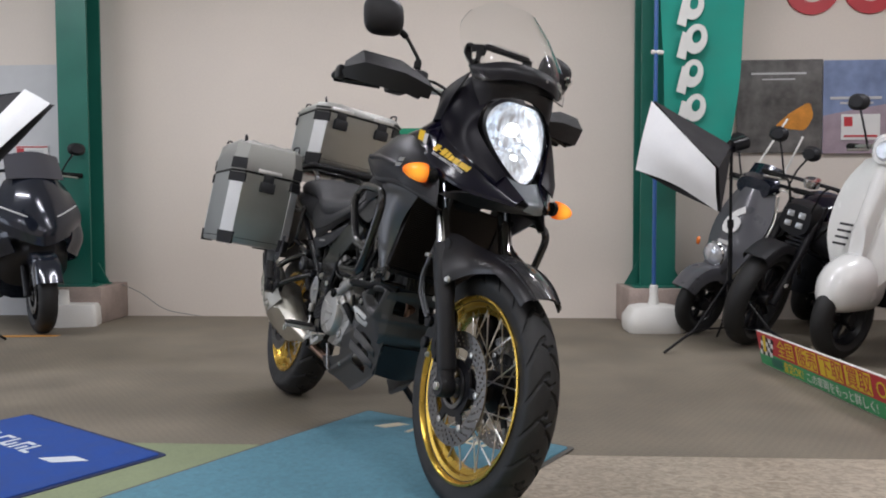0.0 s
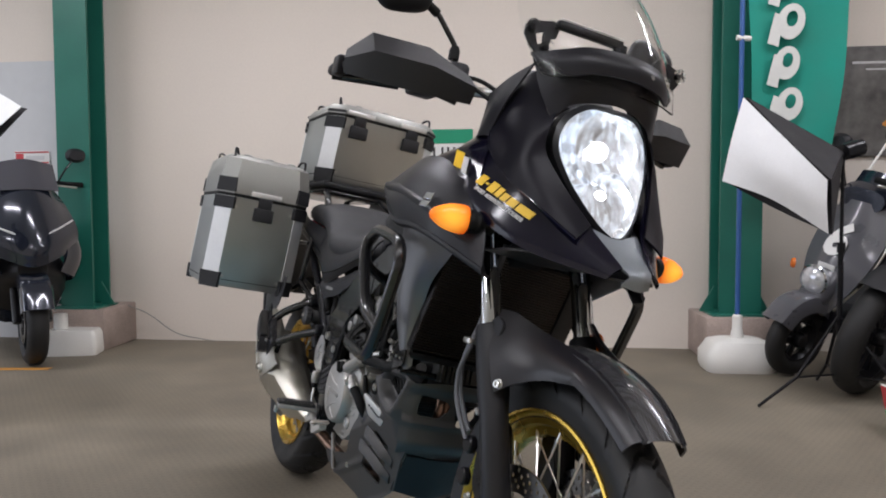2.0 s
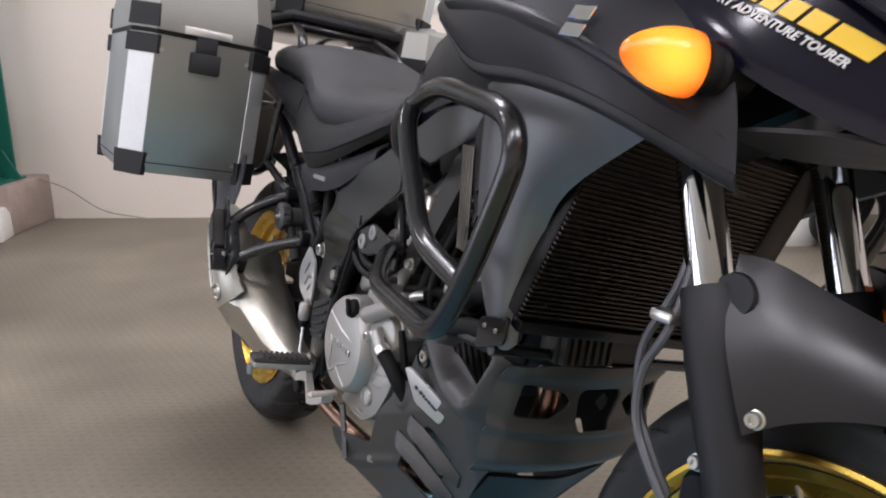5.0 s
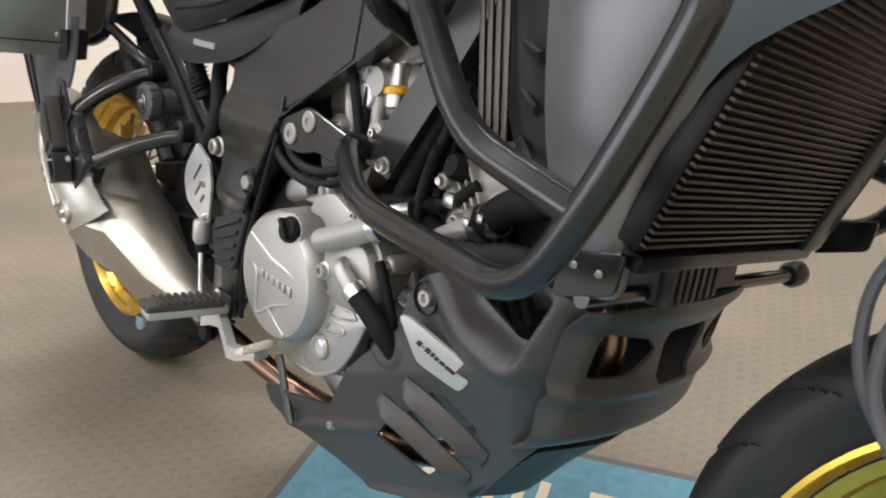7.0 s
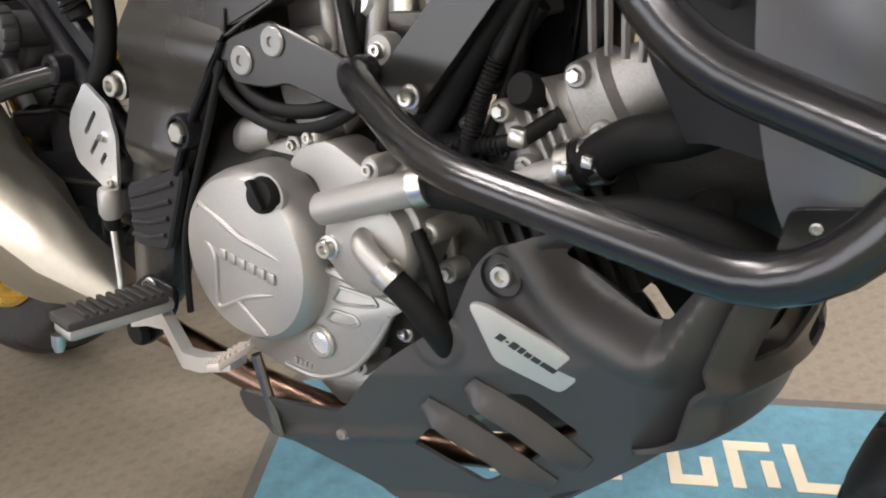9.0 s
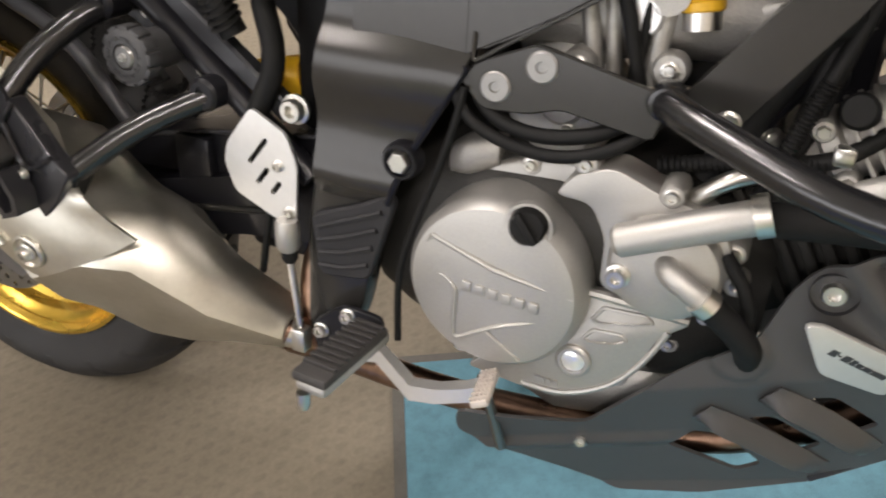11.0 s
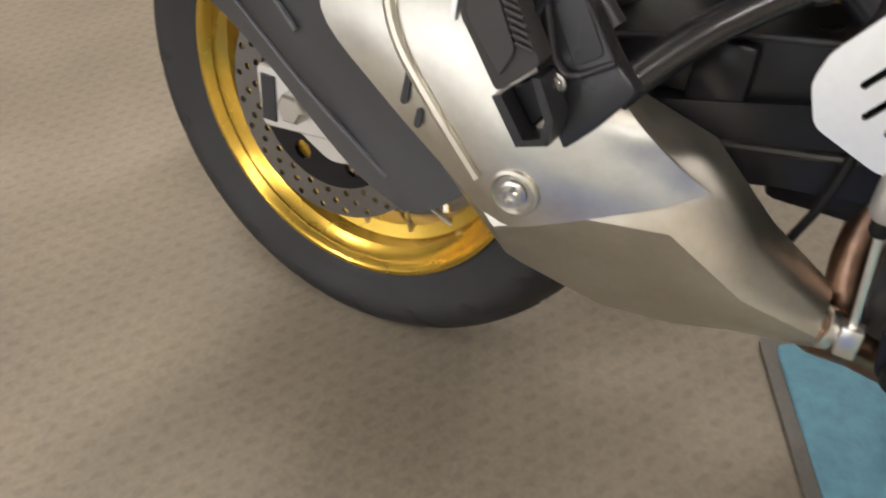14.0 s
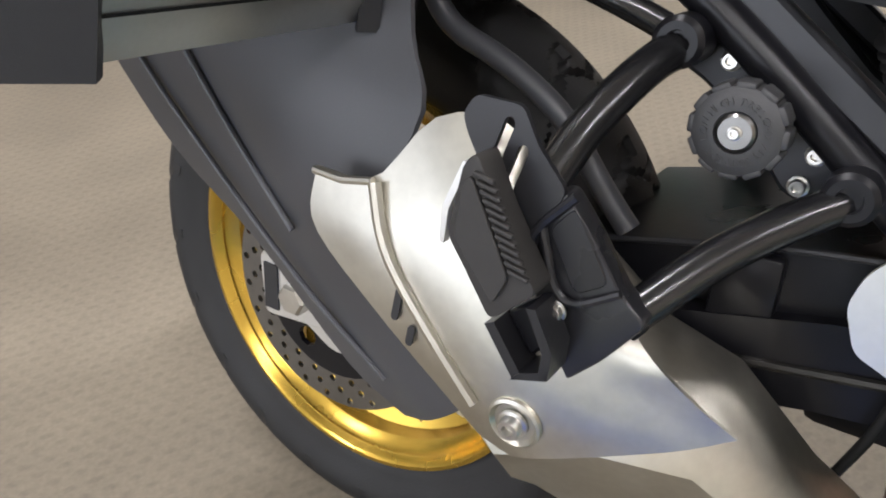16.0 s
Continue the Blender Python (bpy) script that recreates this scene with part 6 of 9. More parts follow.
cd2 = part("braided_conduit", tube(fillet([(0.95, -0.122, 0.555), (0.957, -0.126, 0.595), (0.972, -0.122, 0.64), (0.99, -0.11, 0.7)], 0.03), 0.006, 12), RUBF, bike, "black corrugated conduit")
for k in range(20):
    part("conduit_ring", ring_m, RUBF, cd2, m=axis_m((0.9535 + 0.017 * (k / 19) ** 1.3, -0.1245, 0.573 + 0.062 * k / 19), (0.25, 0, 1)) @ Matrix.Scale(0.9, 4))
part("cable_clip", box(0.985, 1.0, -0.125, -0.112, 0.575, 0.59, 0.003), STEEL, bike)
part("wire_bundle", tube(fillet([(0.905, -0.1, 0.545), (0.94, -0.108, 0.552), (0.975, -0.112, 0.548), (0.99, -0.11, 0.53)], 0.02), 0.008, 10), RUBF, bike)
part("dipstick_pipe", tube(fillet([(0.898, -0.13, 0.532), (0.918, -0.134, 0.553), (0.94, -0.125, 0.56)], 0.012), 0.0075, 12), STEEL, bike)
part("throttle_body", join(tube([(0.82, -0.06, 0.66), (0.87, -0.06, 0.74)], 0.035, 20), tube([(0.85, -0.09, 0.68), (0.85, -0.12, 0.68)], 0.016, 14)), CAST, bike)
pl = part("head_plug", lathe([(0, 0.012), (0.013, 0.012), (0.016, 0.008), (0.016, -0.02)], 26, axis_m((0.834, -0.108, 0.662), RIGHT)), ALUP, bike, "bright round plug of the rear cylinder head")
for x0, z0, x1, z1, r in ((0.786, 0.69, 0.8, 0.615, 0.0075), (0.806, 0.69, 0.816, 0.615, 0.0065), (0.85, 0.69, 0.845, 0.61, 0.009)):
    part("head_rib", tube([(x0, -0.108, z0), (x1, -0.106, z1)], r, 10), CAST, bike)
part("drain_tube", tube([(0.808, -0.124, 0.71), (0.826, -0.125, 0.66), (0.84, -0.122, 0.61)], 0.0058, 10), RUBF, bike, "thin black drain tube")
part("injector", join(tube([(0.868, -0.1, 0.7), (0.875, -0.105, 0.665)], 0.011, 14), tube([(0.873, -0.104, 0.672), (0.876, -0.106, 0.655)], 0.0145, 14)), STEEL, bike)
part("injector_clip", lathe([(0.0125, 0), (0.0165, 0.003), (0.0165, 0.009), (0.0125, 0.012)], 18, axis_m((0.872, -0.103, 0.678), (0.2, -0.1, -1))), YCAN, bike)
part("air_box", box(0.78, 1.16, -0.07, 0.07, 0.72, 0.88, 0.03), RUBF, bike, "black air box above the engine")
part("battery_tray", box(0.5, 0.64, -0.09, 0.09, 0.5, 0.78, 0.02), RUBF, bike)
# cables and conduits round the engine
hoses = [
    ([(0.69, -0.14, 0.6), (0.706, -0.145, 0.569), (0.742, -0.146, 0.553), (0.79, -0.146, 0.548), (0.84, -0.142, 0.566), (0.87, -0.125, 0.6)], 0.0055),
    ([(0.7, -0.13, 0.61), (0.722, -0.138, 0.572), (0.77, -0.14, 0.56), (0.83, -0.136, 0.574), (0.86, -0.12, 0.61)], 0.0065),
    ([(0.705, -0.146, 0.595), (0.701, -0.15, 0.567), (0.687, -0.152, 0.519), (0.666, -0.152, 0.462), (0.65, -0.152, 0.409), (0.65, -0.148, 0.33)], 0.0036),
    ([(0.94, -0.115, 0.53), (0.955, -0.12, 0.58), (0.965, -0.115, 0.64), (0.975, -0.1, 0.7)], 0.006),
    ([(0.955, -0.11, 0.55), (0.97, -0.112, 0.6), (0.985, -0.105, 0.68)], 0.0045),
    ([(0.93, -0.15, 0.5), (0.955, -0.155, 0.47), (0.96, -0.14, 0.42)], 0.006),
    ([(0.83, -0.11, 0.6), (0.84, -0.12, 0.66), (0.83, -0.1, 0.74)], 0.005),
    ([(0.478, -0.128, 0.505), (0.486, -0.128, 0.537), (0.503, -0.126, 0.566), (0.504, -0.122, 0.597), (0.486, -0.115, 0.64), (0.48, -0.1, 0.7)], 0.0115),
    ([(0.495, -0.13, 0.44), (0.49, -0.135, 0.4), (0.475, -0.125, 0.35)], 0.004),
]
part("rear_head", loft([oval(0.73, 0, 0.64, 0.09, 0.04), oval(0.78, 0, 0.66, 0.108, 0.055), oval(0.86, 0, 0.67, 0.108, 0.055), oval(0.92, 0, 0.66, 0.09, 0.04)], steps=2), CAST, bike, "silver cast rear cylinder head")
for x, z in ((0.79, 0.62), (0.86, 0.625), (0.83, 0.69)):
    part("head_boss", lathe([(0, 0.016), (0.012, 0.016), (0.014, 0.012), (0.014, 0)], 18, axis_m((x, -0.104, z), RIGHT)), CAST, bike)
    bolt(bike, (x, -0.12, z), RIGHT, 0.9)
for p, r in hoses:
    part("hose", tube(fillet(p, 0.04), r, 10), RUBF, bike)

# rounded cast flank of the rear cylinder, a casting behind the clutch and the dark air box between the cylinders
cf = part("cylinder_flank", lathe([(0, 0.012), (0.018, 0.012), (0.022, 0.007), (0.046, 0.006), (0.052, 0.001), (0.052, -0.03)], 30, axis_m((0.775, -0.092, 0.583), RIGHT)), CAST, bike, "pale cast cylinder flank")
bolt(cf, (0.783, -0.1, 0.558), RIGHT, 0.8)
part("crankcase_lug", loft([oval(0.682, -0.1, 0.516, 0.014, 0.014), oval(0.7, -0.102, 0.523, 0.018, 0.02), oval(0.728, -0.1, 0.53, 0.014, 0.014)], steps=2), CAST, bike)
part("air_box", box(0.835, 1.01, -0.03, 0.05, 0.585, 0.76, 0.02), FRAMEB, bike, "black plastic box between the cylinders")
for k in range(4):
    part("air_box_rib", box(0.86 + 0.04 * k, 0.868 + 0.04 * k, -0.036, -0.028, 0.61, 0.74, 0.002), FRAMEB, bike)

# lit spar side above the plate, edged by a rough weld
part("spar_panel", plate([(0.706, 0.728), (0.704, 0.673), (0.703, 0.62), (0.777, 0.659), (0.84, 0.7), (0.85, 0.78)], 0.004, bevel=0.001, m=side(-0.141)), FRAME, bike)
part("weld_bead", tube([(0.7115, -0.146, 0.64), (0.711, -0.147, 0.616), (0.74, -0.147, 0.635), (0.777, -0.147, 0.6575), (0.81, -0.146, 0.678)], 0.0018, 8, bend=0.006), FRAME, bike, "rough dark weld bead")

# plate that carries the guard bars, with two screws
gp = part("engine_mount_plate", plate(round_pts([(0.698, 0.6), (0.712, 0.616), (0.762, 0.637), (0.785, 0.632), (0.868, 0.612), (0.86, 0.575), (0.785, 0.588), (0.76, 0.58), (0.72, 0.578)], 0.008), 0.006, bevel=0.0015, m=side(-0.138)), FRAME, bike, "dark grey steel mounting plate")
for x, z in ((0.731, 0.599), (0.768, 0.62)):
    part("plate_screw", lathe([(0, 0.001), (0.004, 0.001), (0.0048, 0.0032), (0.0115, 0.0032), (0.013, 0.0018), (0.013, 0)], 24, axis_m((x, -0.144, z), RIGHT)), DULL, gp, "dull grey flat screw head")
bolt(bike, (0.91, -0.142, 0.6), RIGHT, 1.2)

# ---- crash bars ----
for sg in (-1, 1):
    Q = lambda x, y, z: (x, sg * y, z)
    cb = part("crash_bar", tube(fillet([Q(0.866, 0.146, 0.611), Q(0.87, 0.166, 0.611), Q(0.994, 0.237, 0.586), Q(1.216, 0.266, 0.58), Q(1.26, 0.267, 0.656), Q(1.3, 0.269, 0.748), Q(1.316, 0.27, 0.795), Q(1.288, 0.266, 0.832), Q(1.105, 0.25, 0.856), Q(0.958, 0.222, 0.81), Q(0.93, 0.2, 0.765), Q(0.92, 0.13, 0.735)], 0.045), 0.0127, 16), POWDER, bike, "black tubular crash bar", Matrix.Translation((0.03, 0.035, 0) if sg > 0 else (0, 0, 0)))
    part("brace_tube", tube(fillet([Q(1.022, 0.236, 0.832), Q(1.034, 0.249, 0.805), Q(1.138, 0.26, 0.675), Q(1.252, 0.266, 0.65)], 0.04), 0.0127, 16), POWDER, cb)
    part("bar_end_plate", plate(round_pts([(1.192, 0.6), (1.247, 0.614), (1.244, 0.58), (1.19, 0.562)], 0.006), 0.005, bevel=0.001, m=side(sg * 0.19, -sg)), POWDER, cb)
    for x in (1.207, 1.23):
        bolt(cb, (x, sg * 0.196, 0.593), (0, sg, 0), 0.4)
    part("bar_foot", lathe([(0.014, -0.01), (0.0145, 0.006), (0.012, 0.012), (0, 0.014)], 18, axis_m(Q(0.866, 0.15, 0.611), (0, sg, 0))), POWDER, cb)
xb = part("crash_cross_bar", tube([(1.212, -0.186, 0.566), (1.2135, 0.0, 0.551), (1.214, 0.21, 0.537)], 0.0075, 12), POWDER, bike)
part("bar_clamp", lathe([(0, 0.018), (0.011, 0.016), (0.0145, 0.008), (0.0145, -0.008), (0.011, -0.016), (0, -0.018)], 18, axis_m((1.214, 0.205, 0.538), (0, 1, 0))), FRAMEB, xb)

# ---- radiator ----
rad = part("radiator", box(-0.012, 0.012, -0.178, 0.168, -0.125, 0.125, 0.004), FIN, bike, "dark finned radiator behind the front wheel", pose(1.272, 0, 0.722, -5, 18, 0))
slat = as_mesh("radiator_fin", box(0.012, 0.017, -0.177, 0.128, -0.0011, 0.0011), FINB)
for k in range(40):
    part("radiator_fin", slat, FINB, rad, m=Matrix.Translation((0, 0, -0.117 + 0.006 * k)))
part("radiator_tank", box(-0.02, 0.022, 0.128, 0.175, -0.13, 0.13, 0.006), FRAMEB, rad)
part("radiator_bracket", box(-0.01, 0.018, -0.17, 0.17, -0.142, -0.126, 0.004), FRAMEB, rad)
rg = part("regulator", box(1.19, 1.225, -0.1, 0.04, 0.55, 0.59, 0.004), DCAST, bike)
for k in range(7):
    part("cooling_fin", box(1.225, 1.235, -0.095 + 0.012 * k, -0.089 + 0.012 * k, 0.552, 0.588), DCAST, rg)

# ---- exhaust ----
part("front_header", tube(fillet([(1.11, -0.03, 0.55), (1.165, -0.04, 0.49), (1.14, -0.05, 0.4), (1.06, -0.055, 0.31), (0.94, -0.065, 0.245), (0.7, -0.085, 0.228), (0.57, -0.115, 0.262), (0.51, -0.14, 0.292)], 0.09), 0.0165, 18), HEAT, bike, "heat-browned exhaust header")
part("rear_header", tube(fillet([(0.62, -0.05, 0.52), (0.56, -0.06, 0.46), (0.525, -0.08, 0.39), (0.52, -0.1, 0.33), (0.535, -0.11, 0.285)], 0.05), 0.016, 16), HEAT, bike, "heat-browned exhaust header")
part("collector", lathe([(0.0165, 0), (0.02, 0.012), (0.021, 0.045), (0.018, 0.06)], 22, axis_m((0.556, -0.115, 0.27), (-0.7, -0.35, 0.28))), HEAT, bike)


def can_ring(x, top, outer, crease, low, inner=-0.13):
    # top, shoulder, crease and keel of the can at one station
    (ty, tz), (oy, oz), (cy, cz), (ly, lz) = top, outer, crease, low
    return [(x, inner, tz - 0.02), (x, ty + 0.03, tz), (x, ty, tz), (x, oy, oz), (x, cy, cz), (x, (cy + ly) / 2 - 0.004, (cz + lz) / 2 - 0.004), (x, ly, lz), (x, inner + 0.005, lz + 0.012)]


mf = part("muffler", loft([
    can_ring(0.518, (-0.14, 0.312), (-0.152, 0.308), (-0.16, 0.294), (-0.142, 0.276), -0.122),
    can_ring(0.46, (-0.168, 0.366), (-0.19, 0.36), (-0.204, 0.332), (-0.165, 0.276)),
    can_ring(0.405, (-0.188, 0.428), (-0.226, 0.422), (-0.242, 0.388), (-0.172, 0.264)),
    can_ring(0.35, (-0.19, 0.446), (-0.236, 0.442), (-0.252, 0.384), (-0.176, 0.26)),
    can_ring(0.28, (-0.2, 0.5), (-0.238, 0.49), (-0.254, 0.352), (-0.182, 0.276)),
    can_ring(0.2, (-0.198, 0.505), (-0.228, 0.5), (-0.248, 0.43), (-0.19, 0.345)),
    can_ring(0.12, (-0.19, 0.49), (-0.208, 0.485), (-0.218, 0.47), (-0.185, 0.44))]), MUFF, bike, "satin stainless faceted muffler")
part("heat_shield", skin([
    [(0.122, -0.25, 0.519), (0.124, -0.256, 0.478), (0.18, -0.26, 0.433), (0.246, -0.258, 0.383), (0.279, -0.25, 0.35)],
    [(0.174, -0.252, 0.523), (0.187, -0.262, 0.482), (0.227, -0.266, 0.437), (0.275, -0.264, 0.392), (0.308, -0.256, 0.364)],
    [(0.212, -0.24, 0.568), (0.24, -0.26, 0.503), (0.275, -0.266, 0.45), (0.315, -0.262, 0.41), (0.35, -0.254, 0.385)],
    [(0.258, -0.225, 0.568), (0.29, -0.25, 0.51), (0.325, -0.254, 0.46), (0.362, -0.252, 0.43), (0.396, -0.25, 0.41)],
    [(0.295, -0.2, 0.505), (0.335, -0.226, 0.48), (0.37, -0.249, 0.462), (0.4, -0.249, 0.442), (0.424, -0.245, 0.428)]], 0.003, 14, 18, flip=True), MUFF, mf, "stainless heat shield over the muffler")
part("shield_rib", tube(fillet([(0.178, -0.257, 0.522), (0.192, -0.265, 0.48), (0.236, -0.268, 0.432), (0.268, -0.266, 0.395)], 0.03), 0.0045, 8), MUFF, mf)
part("shield_lip", tube([(0.123, -0.253, 0.517), (0.15, -0.256, 0.517), (0.176, -0.256, 0.522)], 0.003, 8), MUFF, mf)
for x, z, L in ((0.206, 0.449, 0.03), (0.217, 0.427, 0.016)):
    # black plate laid on the shield for the dark inside a slot
    part("vent_slot_shade", plate(slot_pts(0, 0, L, 0.0055, radians(80)), 0.0016, m=Matrix.Translation((x, -0.2655, z)) @ side(0).to_3x3().to_4x4()), INK, mf)
part("shield_washer", lathe([(0.019, 0), (0.0185, 0.003), (0.0165, 0.004), (0.014, 0.001), (0, 0.001)], 28, axis_m((0.297, -0.262, 0.392), (0.05, -1, -0.1))), MUFF, mf)
bolt(mf, (0.297, -0.264, 0.392), (0.05, -1, -0.1), 1.3)
part("muffler_clamp", tube([(0.514, -0.14, 0.293), (0.522, -0.136, 0.289)], 0.019, 20), STEEL, mf)

# ---- under cowl / skid plate ----
CW_OUT = round_pts([(0.715, 0.262), (0.77, 0.266), (0.843, 0.284), (0.882, 0.341), (0.905, 0.373), (0.939, 0.408), (0.968, 0.432), (0.983, 0.485), (0.998, 0.507), (1.028, 0.523), (1.08, 0.55), (1.14, 0.552), (1.18, 0.535), (1.176, 0.488), (1.172, 0.445), (1.166, 0.408), (1.135, 0.366), (1.055, 0.259), (0.959, 0.2), (0.877, 0.168), (0.829, 0.185), (0.746, 0.205), (0.712, 0.225)], 0.01, 2)
CW_TRI = round_pts([(1.044, 0.512), (1.066, 0.53), (1.15, 0.532), (1.127, 0.485), (1.115, 0.482)], 0.006, 2)
CW_SLOTS = [round_pts(p, 0.005, 2) for p in (
    [(0.918, 0.274), (0.939, 0.307), (0.966, 0.308), (1.004, 0.27), (0.985, 0.249)],
    [(0.978, 0.342), (0.997, 0.351), (1.044, 0.322), (1.029, 0.302)],
    [(1.017, 0.385), (1.036, 0.393), (1.077, 0.366), (1.063, 0.348)])]
CW_RIM = [(1.029, 0.516), (1.054, 0.488), (1.075, 0.476), (1.124, 0.464), (1.134, 0.47), (1.154, 0.533), (1.14, 0.545), (1.06, 0.54)]
CW_FINS = ([(0.987, 0.381), (1.032, 0.358), (1.078, 0.326)], [(0.94, 0.338), (0.993, 0.313), (1.048, 0.281)])
CW_PLATE = round_pts([(0.99, 0.472), (1.004, 0.473), (1.074, 0.441), (1.076, 0.425), (1.063, 0.407), (1.012, 0.424)], 0.006, 2)


def cowl_y(x, z):
    s = z - (0.45 * (x - 0.84) + 0.254)
    y = min(0.15, max(0.08, 0.118 + 0.42 * s)) - 0.034 * ease(x, 1.115, 1.2)
    y += 0.006 * max(0.0, 1 - abs(s + 0.004) / 0.014) * ease(-x, -0.96, -0.9)
    y -= 0.024 * ease(poly_depth((x, z), CW_RIM), -0.002, 0.016)
    y += 0.007 * ease(-line_dist((x, z), [(1.015, 0.515), (1.045, 0.485), (1.07, 0.466), (1.128, 0.452), (1.16, 0.53)]), -0.018, 0.0)
    r = math.hypot(x - 0.957, z - 0.415)
    y += 0.004 * ease(-r, -0.026, -0.021)
    return y


COWL_R = as_mesh("under_cowl", relief(CW_OUT, [CW_TRI, *CW_SLOTS], 0.0034, lambda x, z: Vector((x, -cowl_y(x, z), z)), 0.004), COWLP)
for sg in (-1, 1):
    fl = -sg
    me = COWL_R if sg < 0 else COWL_R.copy()
    if sg > 0:
        me.transform(Matrix.Diagonal((1, -1, 1, 1)))
        me.flip_normals()
    sk = part("under_cowl", me, COWLP, bike, "matte grey-black moulded engine under cowl with slots")
    pm = Matrix.Translation((1.032, sg * 0.153, 0.44)) @ Matrix.Rotation(sg * radians(-10), 4, "X") @ Matrix.Rotation(sg * radians(-14), 4, "Z") @ Matrix.Translation((-1.03, 0, -0.44))
    ep = part("name_plate", moved(plate(CW_PLATE, 0.006, bevel=0.0018, seg=2, m=side(0, fl)), pm), PLATEM, sk, "pale metal plate with a dark mark")
    if sg < 0:
        for blk in name_blocks(0.05, 0.0062, 0.25, 0.0003):
            part("plate_block", blk, INK, ep, m=pm @ Matrix(((0.9, 0.43, 0, 1.012), (0, 0, -1, -0.0063), (-0.43, 0.9, 0, 0.447), (0, 0, 0, 1))))
    for fin in CW_FINS:
        rows = []
        n = 10
        for k in range(n + 1):
            u = k / n
            p = Vector((*fin[0], 0)).lerp(Vector((*fin[1], 0)), u * 2) if u < 0.5 else Vector((*fin[1], 0)).lerp(Vector((*fin[2], 0)), u * 2 - 1)
            hgt = 0.016 * min(1.0, 5 * u + 0.1, 5 * (1 - u) + 0.1)
            q = lambda dx, dz, out: (p.x + dx, sg * (cowl_y(p.x + dx, p.y + dz) + out), p.y + dz)
            rows.append([q(0.007, 0.014, -0.001), q(0.003, 0.006, hgt * 0.55), q(-0.001, -0.001, hgt), q(-0.003, -0.005, hgt * 0.5), q(-0.004, -0.008, -0.001)])
        part("cowl_fin", skin(rows, 0.003, 12, 8, flip=sg > 0), COWLP, sk)
    # black lining paints the shade of the bolt recess
    part("cowl_recess_shade", lathe([(0.017, 0.006), (0.0165, -0.004), (0, -0.004)], 22, axis_m((1.01, sg * 0.149, 0.489), (0, sg, 0))), INK, sk)
    bolt(sk, (1.01, sg * 0.146, 0.489), (0, sg, 0), 1.5)
    bolt(sk, (0.84, sg * 0.12, 0.254), (0, sg, 0), 0.95)

NOSE_OUT = round_pts([(-0.137, 0.536), (-0.139, 0.49), (-0.139, 0.44), (-0.137, 0.405), (-0.122, 0.366), (-0.06, 0.362), (0.06, 0.362), (0.122, 0.366), (0.137, 0.405), (0.139, 0.44), (0.139, 0.49), (0.137, 0.536), (0.08, 0.546), (-0.08, 0.546)], 0.006, 2)
NOSE_WIN = round_pts([(-0.112, 0.515), (-0.055, 0.505), (-0.042, 0.49), (-0.066, 0.466), (-0.114, 0.468)], 0.006, 2)
NOSE_MID = round_pts([(-0.036, 0.502), (-0.03, 0.512), (0.03, 0.512), (0.036, 0.502), (0.026, 0.452), (-0.026, 0.452)], 0.006, 2)


def nose_x(y, z):
    x = 1.202 - 1.75 * y * y + 0.16 * (z - 0.45) - 6.0 * max(0.0, 0.405 - z) ** 1.5
    x += 0.007 * ease(-abs(z - 0.45), -0.014, 0.0) + 0.012 * ease(z, 0.51, 0.535)
    return x - 0.6 * max(0.0, abs(y) - 0.122)


part("cowl_nose", relief(NOSE_OUT, [NOSE_WIN, [(-y, z) for y, z in NOSE_WIN[::-1]], NOSE_MID], 0.0045, lambda y, z: Vector((nose_x(y, z), y, z)), 0.004), COWLP, bike, "matte grey-black nose of the under cowl with windows")
part("cowl_keel", skin([[(1.13, -0.095, 0.366), (1.152, 0, 0.364), (1.13, 0.095, 0.366)], [(1.085, -0.09, 0.31), (1.1, 0, 0.305), (1.085, 0.09, 0.31)], [(1.045, -0.084, 0.262), (1.06, 0, 0.25), (1.045, 0.084, 0.262)]], 0.005, 16, 8, flip=True), MATTE, bike)

# ---- swingarm, chain side, hugger ----
for sg in (-1, 1):
    part("swingarm_beam", loft([[(0.60, sg * 0.075, 0.47), (0.60, sg * 0.11, 0.47), (0.60, sg * 0.11, 0.4), (0.60, sg * 0.075, 0.4)],
                                [(0.45, sg * 0.08, 0.452), (0.45, sg * 0.118, 0.452), (0.45, sg * 0.118, 0.384), (0.45, sg * 0.08, 0.384)],
                                [(0.2, sg * 0.088, 0.395), (0.2, sg * 0.122, 0.395), (0.2, sg * 0.122, 0.33), (0.2, sg * 0.088, 0.33)],
                                [(-0.05, sg * 0.095, 0.352), (-0.05, sg * 0.125, 0.352), (-0.05, sg * 0.125, 0.302), (-0.05, sg * 0.095, 0.302)]]), FRAMEB, bike, "black box-section swingarm beam")
    part("beam_lip", tube([(0.3, sg * 0.12, 0.39), (0.5, sg * 0.118, 0.422)], 0.004, 8), FRAME, bike)
    ax = part("axle_block", plate(round_pts([(-0.055, 0.29), (-0.06, 0.36), (0.03, 0.362), (0.045, 0.3)], 0.01), 0.012, bevel=0.002, m=side(sg * 0.126, -sg)), ALUP, bike, "silver axle adjuster block")
    # flat black block painted as the shade of the adjuster recess
    part("adjuster_recess_shade", box(-0.052, -0.034, sg * 0.137, sg * 0.14, 0.3, 0.35), INK, ax)
    part("axle_nut", lathe([(0, 0.016), (0.014, 0.016), (0.017, 0.013), (0.017, 0)], 6, axis_m((-0.005, sg * 0.138, 0.327), (0, sg, 0))), STEEL, ax)
